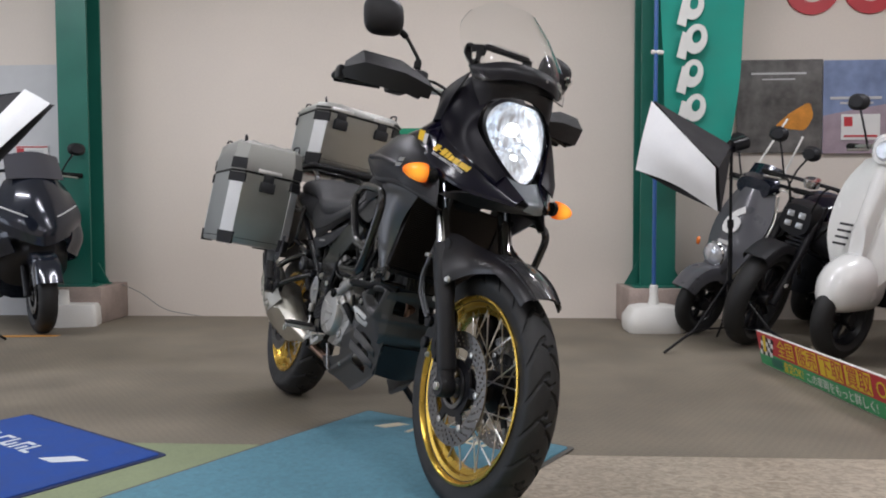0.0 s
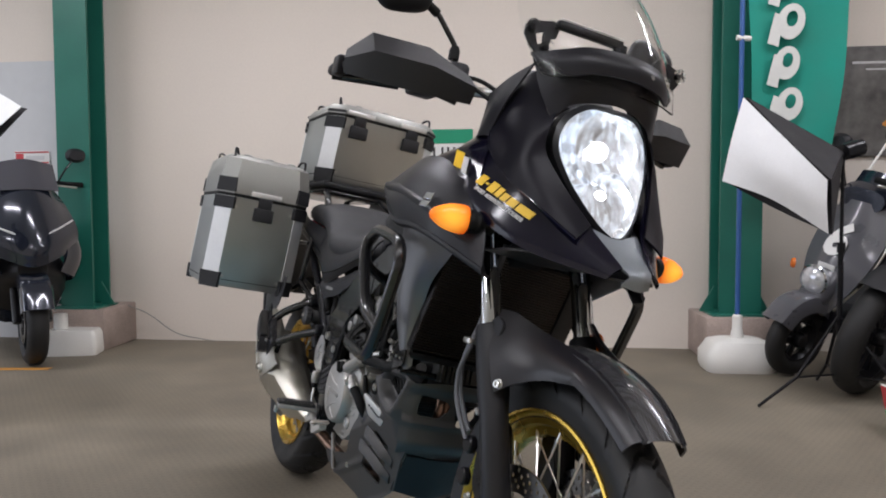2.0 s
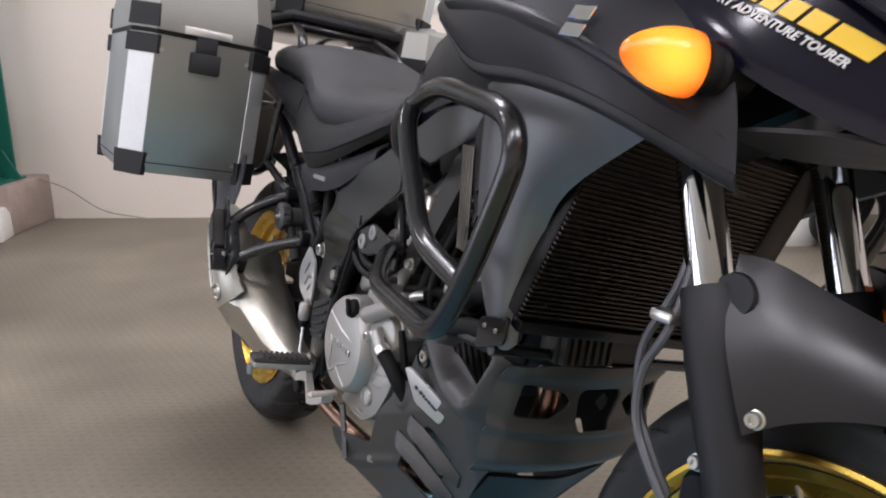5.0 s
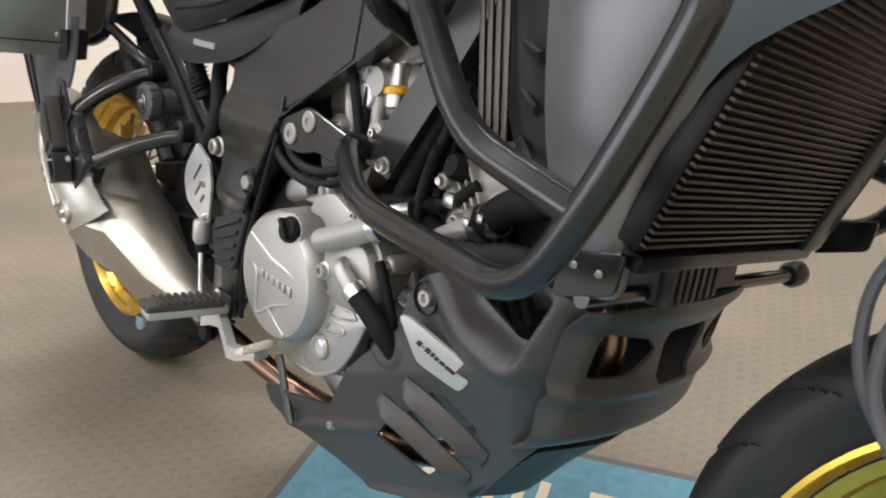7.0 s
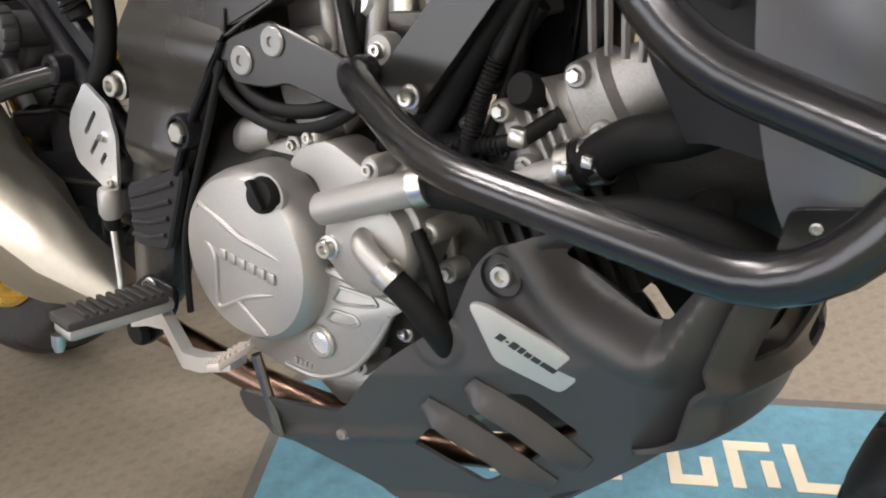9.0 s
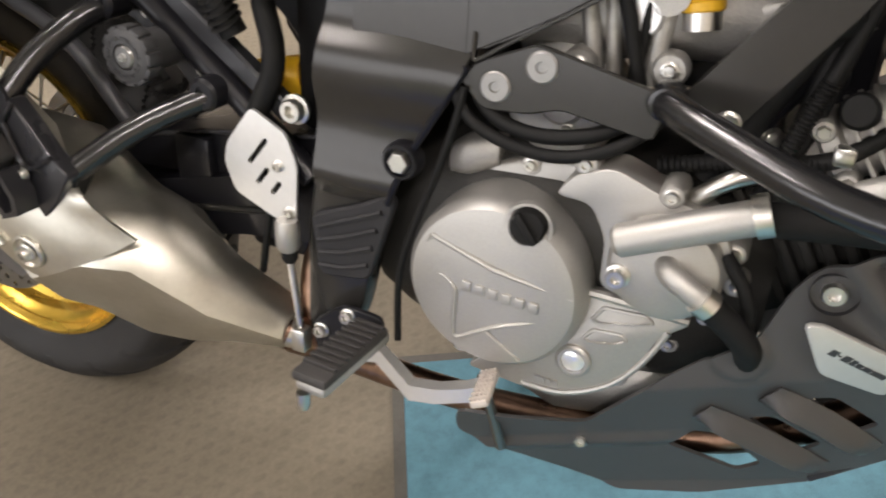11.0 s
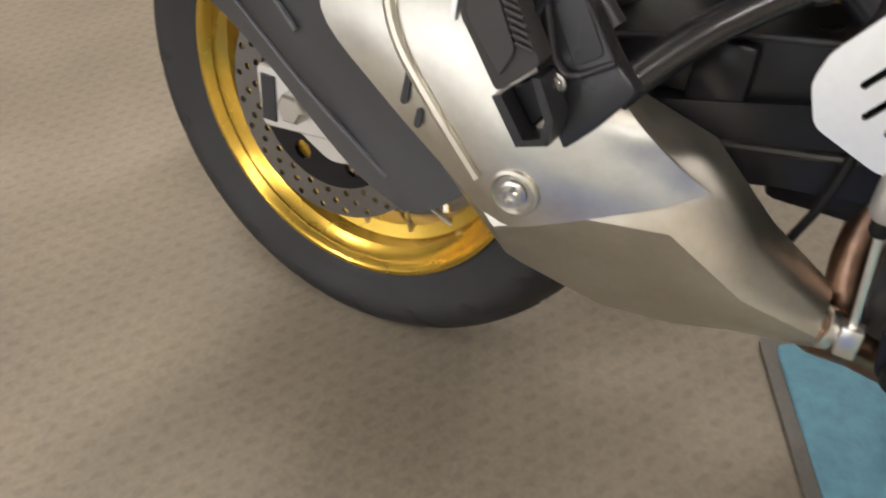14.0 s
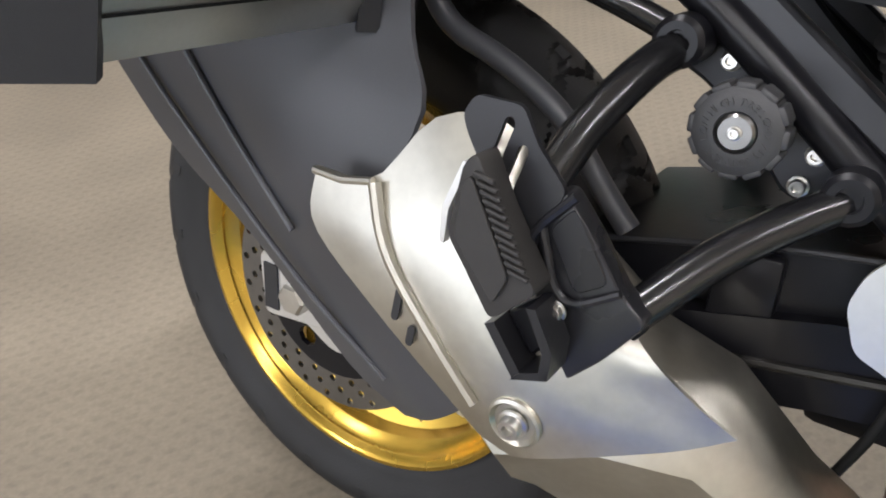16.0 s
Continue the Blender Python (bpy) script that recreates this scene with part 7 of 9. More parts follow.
hg_ = part("chain_guard", loft([[(0.26, -0.105, 0.455), (0.26, -0.06, 0.46), (0.26, 0.1, 0.46), (0.26, 0.1, 0.43), (0.26, -0.105, 0.43)], [(0.4, -0.105, 0.487), (0.4, -0.06, 0.492), (0.4, 0.1, 0.492), (0.4, 0.1, 0.44), (0.4, -0.105, 0.437)], [(0.56, -0.105, 0.51), (0.56, -0.06, 0.515), (0.56, 0.1, 0.515), (0.56, 0.1, 0.45), (0.56, -0.105, 0.45)]]), FRAMEB, bike, "black moulded guard above the swingarm")
part("guard_lip", tube([(0.265, -0.106, 0.458), (0.4, -0.107, 0.489), (0.55, -0.107, 0.509)], 0.0028, 8), BEAM, hg_)
part("guard_box", box(0.366, 0.41, -0.118, -0.104, 0.428, 0.484, 0.003), FRAMEB, hg_)
part("rear_caliper", join(box(0.09, 0.17, -0.125, -0.07, 0.36, 0.42, 0.01), box(0.15, 0.19, -0.12, -0.085, 0.34, 0.38, 0.006)), FRAMEB, bike)
part("caliper_stay", plate(round_pts([(-0.03, 0.29), (0.02, 0.262), (0.12, 0.28), (0.15, 0.33), (0.05, 0.32)], 0.012), 0.01, bevel=0.002, m=side(-0.11)), ALUP, bike)
part("swing_cross", box(0.44, 0.52, -0.1, 0.1, 0.36, 0.42, 0.012), FRAMEB, bike)
part("chain", tube([(0.6, 0.1, 0.43), (0.3, 0.105, 0.42), (0.0, 0.11, 0.415)], 0.009, 8, squash=0.6), DISC, bike)
part("sprocket", plate(ring_pts(0, 0, 0.1, 44), 0.006, [ring_pts(0, 0, 0.06, 24)], m=Matrix.Translation((0, 0.106, 0.321)) @ Y_AX), DISC, bike)
part("hugger_stay", tube(fillet([(0.1, -0.1, 0.64), (0.125, -0.1, 0.598), (0.183, -0.1, 0.577), (0.234, -0.1, 0.546), (0.269, -0.1, 0.5), (0.297, -0.1, 0.47)], 0.025), 0.0095, 12), GUARDP, bike, "grey-black tubular hugger stay")
# rear hugger and tail guard plate on the exhaust side
part("rear_hugger", skin([
    [(0.15, -0.08, 0.62), (0.155, 0, 0.635), (0.15, 0.08, 0.62)],
    [(0.13, -0.09, 0.645), (0.135, 0, 0.66), (0.13, 0.09, 0.645)],
    [(0.12, -0.09, 0.655), (0.125, 0, 0.675), (0.12, 0.09, 0.655)],
    [(-0.02, -0.085, 0.675), (-0.02, 0, 0.69), (-0.02, 0.085, 0.675)]], 0.004, 16, 10), MATTE, bike, "matte black rear hugger")
part("exhaust_side_guard", skin([
    [(-0.25, -0.165, 0.575), (-0.214, -0.17, 0.539), (-0.132, -0.17, 0.458), (-0.03, -0.17, 0.393), (0.085, -0.172, 0.303), (0.15, -0.174, 0.276)],
    [(-0.16, -0.185, 0.64), (-0.11, -0.192, 0.585), (-0.04, -0.198, 0.51), (0.03, -0.2, 0.44), (0.12, -0.198, 0.36), (0.19, -0.195, 0.302)],
    [(0.0, -0.2, 0.67), (0.03, -0.212, 0.61), (0.05, -0.222, 0.54), (0.085, -0.222, 0.47), (0.16, -0.212, 0.4), (0.225, -0.205, 0.335)],
    [(0.16, -0.2, 0.68), (0.168, -0.208, 0.61), (0.19, -0.225, 0.565), (0.165, -0.236, 0.49), (0.195, -0.23, 0.43), (0.25, -0.22, 0.37)]], 0.005, 20, 20, flip=True), GUARDP, bike, "charcoal moulded guard beside the rear wheel")
part("guard_crease", tube([(-0.2, -0.181, 0.592), (-0.13, -0.187, 0.527), (-0.02, -0.194, 0.44), (0.06, -0.196, 0.377), (0.14, -0.19, 0.318)], 0.0028, 8, bend=0.05), GUARDP, bike)
part("guard_crease", tube([(-0.12, -0.196, 0.62), (0.0, -0.21, 0.5), (0.06, -0.212, 0.44)], 0.003, 8, bend=0.05), GUARDP, bike)
part("tail_fender", loft([oval(0.0, 0, 0.84, 0.12, 0.03), oval(-0.2, 0, 0.83, 0.1, 0.03), oval(-0.42, 0, 0.72, 0.09, 0.02), oval(-0.52, 0, 0.6, 0.085, 0.012)], steps=2), MATTE, bike, "matte black tail fender")
tl = part("tail_lamp", loft([oval(-0.3, 0, 0.87, 0.07, 0.03), oval(-0.36, 0, 0.86, 0.06, 0.025)]), REDP, bike)

# ---- shock, linkage and preload knob ----
kb = part("preload_knob", lathe([(0, -0.004), (0.012, -0.004), (0.0125, 0.0), (0.021, 0.0), (0.026, -0.003), (0.027, -0.02), (0.02, -0.026), (0.02, -0.06), (0, -0.06)], 40, axis_m((0.374, -0.178, 0.578), RIGHT)), KNOBP, bike, "black ribbed preload knob with raised lettering")
part("knob_screw", lathe([(0, 0.001), (0.0095, 0.001), (0.0115, -0.001), (0.0115, -0.005), (0, -0.005)], 24, axis_m((0.374, -0.178, 0.578), RIGHT)), DISC, kb)
bolt(kb, (0.374, -0.179, 0.578), RIGHT, 0.55)
rib = as_mesh("knob_rib", box(0.0235, 0.0287, -0.0058, 0.0058, -0.02, -0.0025, 0.002), KNOBP)
for k in range(12):
    part("knob_rib", rib, KNOBP, kb, m=axis_m((0.374, -0.178, 0.578), RIGHT) @ Matrix.Rotation(k * math.pi / 6, 4, "Z"))
word = "HIGH PRELOAD ADJUSTMENT LOW"
for k, ch in enumerate(word):
    if ch != " ":
        lettering(ch, 0.0062, KNOBP, kb, axis_m((0.374, -0.178, 0.578), RIGHT) @ Matrix.Rotation(radians(60 - 360 * k / (len(word) + 1)), 4, "Z") @ Matrix.Translation((-0.0016, 0.0158, 0.0002)), depth=0.0006)
part("shock_body", tube([(0.47, 0, 0.44), (0.56, 0, 0.72)], 0.026, 20), YCAN, bike, "yellow shock absorber body")
part("shock_reservoir", tube([(0.43, -0.07, 0.535), (0.5, -0.06, 0.55)], 0.024, 20), YCAN, bike, "yellow shock reservoir")
coil = [(0.47 + 0.09 * k / 80 + 0.036 * math.cos(k * 0.55), 0.036 * math.sin(k * 0.55), 0.46 + 0.24 * k / 80) for k in range(81)]
part("shock_spring", tube(coil, 0.006, 8), FRAMEB, bike)
rk = part("rubber_boot", tube([(0.46, -0.122, 0.6), (0.44, -0.13, 0.645)], 0.013, 14), RUBF, bike)
for k in range(5):
    part("boot_ring", lathe([(0.012, 0), (0.0175, 0.002), (0.012, 0.004)], 18, axis_m((0.455 - 0.003 * k, -0.125, 0.61 + 0.006 * k), (-0.3, -0.4, 0.8)), closed=True), RUBF, rk)
part("inner_rear_fender", loft([oval(0.5, 0, 0.72, 0.09, 0.05), oval(0.36, 0, 0.76, 0.09, 0.04), oval(0.2, 0, 0.79, 0.1, 0.03)]), RUBF, bike)

# ---- rider steps, brake pedal, heel plate ----
hp = part("heel_plate", plate(round_pts([(0.488, 0.54), (0.526, 0.52), (0.537, 0.49), (0.533, 0.428), (0.511, 0.428), (0.463, 0.449), (0.452, 0.478), (0.457, 0.5)], 0.007), 0.004, [slot_pts(0.493, 0.497, 0.036, 0.0055, radians(52)), slot_pts(0.497, 0.472, 0.024, 0.0055, radians(52)), slot_pts(0.512, 0.462, 0.018, 0.0055, radians(52))], bevel=0, m=side(-0.14)), ALUP, bike, "pale aluminium heel plate with slots")
bolt(hp, (0.516, -0.144, 0.486), RIGHT, 0.8)
bolt(hp, (0.526, -0.144, 0.439), RIGHT, 0.8)
bolt(bike, (0.531, -0.13, 0.542), RIGHT, 1.9)
part("brake_cylinder", lathe([(0.009, 0), (0.0125, 0.006), (0.0125, 0.03), (0.0105, 0.034), (0.0, 0.034)], 18, axis_m((0.527, -0.15, 0.4), (0, 0, 1))), ENGINE, bike)
part("cylinder_boot", lathe([(0.006, 0), (0.0085, 0.004), (0.0085, 0.014), (0.006, 0.016)], 14, axis_m((0.528, -0.15, 0.387), (0, 0, 1))), RUBF, bike)
part("push_rod", tube([(0.528, -0.15, 0.392), (0.539, -0.152, 0.302)], 0.0036, 8), STEEL, bike)
part("clevis", box(0.531, 0.547, -0.161, -0.145, 0.285, 0.312, 0.002), STEEL, bike)
sp = part("step_plate", plate(round_pts([(0.555, 0.327), (0.592, 0.357), (0.637, 0.354), (0.636, 0.331), (0.61, 0.29), (0.583, 0.266), (0.563, 0.277)], 0.01), 0.007, bevel=0.0015, m=side(-0.15)), FRAMEB, bike, "black step plate with two screws")
for x, z in ((0.567, 0.321), (0.599, 0.347)):
    bolt(sp, (x, -0.157, z), RIGHT, 1.1)
part("pivot_cap", lathe([(0, 0.008), (0.013, 0.008), (0.016, 0.003), (0.016, 0)], 20, axis_m((0.582, -0.162, 0.287), RIGHT)), RUBF, bike)
for sg in (-1, 1):
    pm = Matrix.Translation((0.636, sg * 0.165, 0.352)) @ Matrix.Rotation(radians(4 * sg), 4, "Z") @ Matrix.Rotation(radians(2 * sg), 4, "X")
    pg = part("foot_peg", box(-0.016, 0.016, 0 if sg > 0 else -0.11, 0.11 if sg > 0 else 0, -0.014, 0.0, 0.005), CAST, bike, "rubber-topped rider foot peg", pm)
    part("peg_pad", box(-0.018, 0.018, sg * 0.008, sg * 0.112, -0.002, 0.008, 0.003), PEG, pg)
    rb = as_mesh("pad_rib", box(-0.017, 0.017, -0.0025, 0.0025, 0.007, 0.0115, 0.001), PEG)
    for k in range(9):
        part("pad_rib", rb, PEG, pg, m=Matrix.Translation((0, sg * (0.015 + 0.0098 * k), 0)))
    part("peg_feeler", lathe([(0.006, 0), (0.006, 0.012), (0.004, 0.018), (0, 0.018)], 12, axis_m((-0.006, sg * 0.11, -0.012), (0, 0, -1))), STEEL, pg)
pd = part("brake_pedal", loft([[(0.58, -0.172, 0.31), (0.58, -0.16, 0.31), (0.58, -0.16, 0.295), (0.58, -0.172, 0.295)],
                               [(0.64, -0.176, 0.335), (0.64, -0.164, 0.335), (0.64, -0.164, 0.316), (0.64, -0.176, 0.316)],
                               [(0.68, -0.184, 0.308), (0.68, -0.17, 0.308), (0.68, -0.17, 0.29), (0.68, -0.184, 0.29)],
                               [(0.735, -0.188, 0.326), (0.735, -0.172, 0.326), (0.735, -0.172, 0.31), (0.735, -0.188, 0.31)],
                               [(0.756, -0.188, 0.338), (0.756, -0.168, 0.338), (0.756, -0.168, 0.32), (0.756, -0.188, 0.32)]], steps=2), ALUP, bike, "silver brake pedal with a serrated tip")
part("pedal_pad", join(box(-0.008, 0.009, -0.044, 0.006, 0, 0.007, 0.002), *[box(-0.0072 + 0.0042 * k, -0.0046 + 0.0042 * k, -0.042 + 0.007 * q, -0.038 + 0.007 * q, 0.006, 0.01, 0.001) for k in range(4) for q in range(7)]), PADM, pd, "pale serrated metal pedal pad", pose(0.757, -0.17, 0.333, 0, -24, 8))
part("pedal_stop", tube([(0.738, -0.14, 0.31), (0.762, -0.13, 0.22)], 0.0055, 8), DISC, bike)
part("side_stand", tube(fillet([(0.66, 0.12, 0.3), (0.68, 0.2, 0.2), (0.72, 0.31, 0.075)], 0.05), 0.013, 12), FRAMEB, bike, "black extended side stand")
part("stand_foot", box(0.68, 0.76, 0.29, 0.35, 0.066, 0.08, 0.004), FRAMEB, bike)

# ---- passenger steps ----
for sg in (-1, 1):
    fl = -sg
    br = part("step_hanger", plate(round_pts([(0.31, 0.55), (0.329, 0.528), (0.35, 0.499), (0.367, 0.485), (0.345, 0.454), (0.313, 0.419), (0.297, 0.42), (0.314, 0.453), (0.299, 0.479), (0.292, 0.526), (0.299, 0.543)], 0.006), 0.018, bevel=0.005, seg=3, m=side(sg * 0.24, fl)), STEPM, bike, "black bent-sheet passenger step hanger")
    part("slotted_plate", plate(round_pts([(0.243, 0.581), (0.251, 0.593), (0.281, 0.592), (0.292, 0.572), (0.312, 0.55), (0.304, 0.535), (0.292, 0.498), (0.28, 0.508), (0.262, 0.545), (0.247, 0.57)], 0.005), 0.004, [slot_pts(0.27, 0.57, 0.03, 0.0068, radians(72)), slot_pts(0.2795, 0.555, 0.032, 0.0068, radians(72))], bevel=0, m=side(sg * 0.256, fl)), STEPM, br)
    part("hanger_face", plate(round_pts([(0.304, 0.526), (0.318, 0.543), (0.343, 0.503), (0.324, 0.491)], 0.006), 0.0015, bevel=0.0006, m=side(sg * 0.258, fl)), STEPM, br)
    part("face_rim", tube(fillet([(0.29, sg * 0.262, 0.508), (0.3, sg * 0.2615, 0.529), (0.318, sg * 0.26, 0.549)], 0.008), 0.003, 8), STEPM, br)
    part("face_rim", tube(fillet([(0.3, sg * 0.261, 0.529), (0.312, sg * 0.261, 0.49), (0.324, sg * 0.261, 0.484), (0.35, sg * 0.259, 0.5)], 0.012), 0.0026, 8), STEPM, br)
    part("hanger_skirt", plate(round_pts([(0.296, 0.424), (0.318, 0.45), (0.358, 0.482), (0.366, 0.478), (0.318, 0.41), (0.302, 0.414)], 0.005), 0.02, bevel=0.003, m=side(sg * 0.226, fl)), RUBF, br)
    pp_ = part("passenger_peg", plate(round_pts([(0.26, 0.561), (0.268, 0.569), (0.283, 0.54), (0.305, 0.506), (0.312, 0.497), (0.284, 0.471), (0.264, 0.5), (0.252, 0.516)], 0.006), 0.022, bevel=0.006, seg=3, m=side(sg * 0.262, fl)), PEG, br, "folded passenger peg with ribbed rubber")
    part("peg_ridge", plate(round_pts([(0.262, 0.552), (0.267, 0.556), (0.295, 0.502), (0.286, 0.483), (0.268, 0.505), (0.258, 0.518)], 0.005), 0.004, bevel=0.002, m=side(sg * 0.283, fl)), PEG, pp_)
    rib2 = as_mesh("peg_rib", box(-0.0085, 0.0055, -0.0015, 0.0015, 0, 0.0045, 0.0014), PEG)
    for k in range(12):
        part("peg_rib", rib2, PEG, pp_, m=Matrix.Translation((0.276 + 0.00235 * k, sg * 0.283, 0.556 - 0.0046 * k)) @ side(0, fl).to_3x3().to_4x4() @ Matrix.Rotation(radians(-12), 4, "Z"))
    part("peg_clevis", join(plate([(0.281, 0.468), (0.287, 0.471), (0.307, 0.444), (0.302, 0.439)], 0.022, m=side(sg * 0.262, fl)), plate([(0.3075, 0.488), (0.313, 0.489), (0.326, 0.465), (0.325, 0.447), (0.319, 0.449), (0.32, 0.463)], 0.024, m=side(sg * 0.262, fl)), plate([(0.302, 0.439), (0.307, 0.445), (0.325, 0.453), (0.325, 0.447)], 0.024, m=side(sg * 0.262, fl))), STEPM, br, "folded steel clevis")
    part("peg_tongue", plate([(0.287, 0.471), (0.3075, 0.488), (0.318, 0.463), (0.306, 0.447)], 0.009, bevel=0.002, m=side(sg * 0.26, fl)), FRAMEB, br)
    part("peg_tip", plate(round_pts([(0.248, 0.508), (0.25, 0.53), (0.262, 0.561), (0.258, 0.561), (0.246, 0.532), (0.245, 0.51)], 0.001), 0.006, m=side(sg * 0.275, fl)), ALUP, br)
    bolt(br, (0.315, sg * 0.262, 0.479), (0, sg, 0), 0.9)

# ---- pannier frame and luggage ----
for sg in (-1, 1):
    pr = part("pannier_frame", tube(fillet([(0.2, sg * 0.13, 0.87), (0.19, sg * 0.148, 0.8), (0.17, sg * 0.15, 0.66), (0.06, sg * 0.15, 0.63), (-0.16, sg * 0.15, 0.65), (-0.2, sg * 0.15, 0.8), (-0.2, sg * 0.12, 0.9)], 0.05), 0.009, 12), POWDER, bike, "black tubular pannier frame")
    part("frame_rail", tube([(0.19, sg * 0.15, 0.8), (-0.19, sg * 0.15, 0.8)], 0.009, 12), POWDER, pr)
    part("frame_strut", tube(fillet([(0.33, sg * 0.13, 0.615), (0.28, sg * 0.15, 0.64), (0.17, sg * 0.15, 0.67)], 0.03), 0.009, 12), POWDER, pr)
part("rear_rack", join(box(-0.42, 0.1, -0.11, 0.11, 0.985, 1.0, 0.006), tube([(0.1, -0.1, 0.99), (0.22, -0.12, 0.95), (0.24, -0.13, 0.88)], 0.011, 12, bend=0.04), tube([(0.1, 0.1, 0.99), (0.22, 0.12, 0.95), (0.24, 0.13, 0.88)], 0.011, 12, bend=0.04), tube([(-0.3, -0.1, 0.99), (-0.2, -0.11, 0.9)], 0.011, 12), tube([(-0.3, 0.1, 0.99), (-0.2, 0.11, 0.9)], 0.011, 12)), POWDER, bike, "black tubular rear rack")
part("case_plate", box(-0.3, 0.1, -0.12, 0.2, 1.004, 1.028, 0.01), MATTE, bike)


def case_body(w, d, h, cut):
    # chamfered aluminium tub, front at x = 0, running back; y across, z up
    o = [(0, -w / 2 + cut), (0, w / 2 - cut), (-cut, w / 2), (-d + cut, w / 2), (-d, w / 2 - cut), (-d, -w / 2 + cut), (-d + cut, -w / 2), (-cut, -w / 2)]
    return o


def luggage(name, label, m, w, d, h, lid, slope, clasp_y):
    t = thing(name, label, "luggage case", m, group="aluminium luggage")
    cut = 0.045
    o = case_body(w, d, h, cut)
    shrink = lambda pts, k: [(-d / 2 + (x + d / 2) * k, y * k) for x, y in pts]
    base = shrink(o, 0.96)
    sh = lambda z: slope * (z - h)
    part("tub", loft([[(x + sh(0), y, 0.0) for x, y in base], [(x + sh(0.02), y, 0.02) for x, y in o], [(x, y, h) for x, y in o]]), ALU, t, "brushed aluminium tub")
    lo = shrink(o, 1.012)
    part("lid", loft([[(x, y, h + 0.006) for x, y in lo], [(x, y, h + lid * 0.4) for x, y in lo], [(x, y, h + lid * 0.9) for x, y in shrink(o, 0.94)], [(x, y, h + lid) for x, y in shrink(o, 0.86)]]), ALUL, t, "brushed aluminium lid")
    part("lid_seam", loft([[(x, y, h - 0.004) for x, y in shrink(o, 1.006)], [(x, y, h + 0.008) for x, y in shrink(o, 1.006)]]), RUBF, t)
    part("base_trim", loft([[(x + sh(0), y, 0.004) for x, y in shrink(o, 0.965)], [(x + sh(0.02), y, 0.024) for x, y in shrink(o, 1.006)]]), RUBF, t)
    for sx, sy in ((1, -1), (1, 1), (-1, -1), (-1, 1)):
        x0 = 0 if sx > 0 else -d
        a, b = Vector((x0, sy * (w / 2 - cut), 0)), Vector((x0 - sx * cut, sy * w / 2, 0))
        mid, tang = (a + b) / 2, (b - a)
        nrm = Vector((sx, sy, 0)).normalized()

        def corner(z0, z1, k0, k1, push):
            rows = []
            for z, k in ((z0, k0), (z1, k1)):
                s = Vector((sh(max(0, z)) if z < h else 0, 0, z))
                c = mid + tang * 0.5 * k
                e = mid - tang * 0.5 * k
                over = Vector((-sx * 0.02, 0, 0)), Vector((0, -sy * 0.02, 0))
                ring = [c + nrm * push + s, e + nrm * push + s, e - nrm * 0.01 + s, c - nrm * 0.01 + s]
                rows.append(ring)
            return loft(rows)

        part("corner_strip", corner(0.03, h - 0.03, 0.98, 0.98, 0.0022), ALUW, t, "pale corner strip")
        part("corner_guard", corner(-0.006, 0.045, 1.05, 1.2, 0.005), GRAIN, t, "black plastic corner guard")
        part("corner_guard", corner(h - 0.045, h - 0.006, 1.2, 1.2, 0.005), GRAIN, t)
        part("corner_guard", corner(h + 0.01, h + lid * 0.42, 1.15, 1.1, 0.005), GRAIN, t)
        part("lashing_eye", tube(fillet([(x0 - sx * 0.035, sy * (w / 2 - 0.03), h + lid * 0.95), (x0 - sx * 0.04, sy * (w / 2 - 0.03), h + lid + 0.02), (x0 - sx * 0.07, sy * (w / 2 - 0.04), h + lid + 0.02), (x0 - sx * 0.075, sy * (w / 2 - 0.05), h + lid * 0.95)], 0.01), 0.004, 8), GRAIN, t)
        for z in (0.035, h - 0.035):
            bolt(t, (x0 - sx * (0.008 if True else 0) + sx * 0.008 + sh(z), sy * (w / 2 - cut - 0.012), z), (sx, 0, 0), 0.6)
    for cy in clasp_y:
        part("clasp", join(box(-0.02, 0.009, cy - 0.032, cy + 0.032, h - 0.072, h - 0.028, 0.004), box(-0.01, 0.007, cy - 0.022, cy + 0.022, h - 0.03, h + 0.006, 0.003)), GRAIN, t, "black lid clasp on the case front")
        part("clasp_plate", box(0.003, 0.008, cy - 0.05, cy + 0.05, h + 0.006, h + 0.022, 0.001), ALUP, t)
    for y in (-w / 4, 0, w / 4):
        part("lid_rib", box(-d * 0.9, -d * 0.1, y - 0.012, y + 0.012, h + lid - 0.002, h + lid + 0.006, 0.003), ALUL, t)
    return t


for sg in (-1, 1):
    luggage("pannier", "brushed aluminium side pannier with black corner guards", BIKE @ Matrix.Translation((0.168, sg * 0.314, 0.612)), 0.295, 0.42, 0.30, 0.135, 0.1, (0.0,))
luggage("top_case", "brushed aluminium top case on the rear rack", BIKE @ Matrix.Translation((0.1, 0.075, 1.03)), 0.41, 0.36, 0.235, 0.045, 0.15, (-0.1, 0.1))

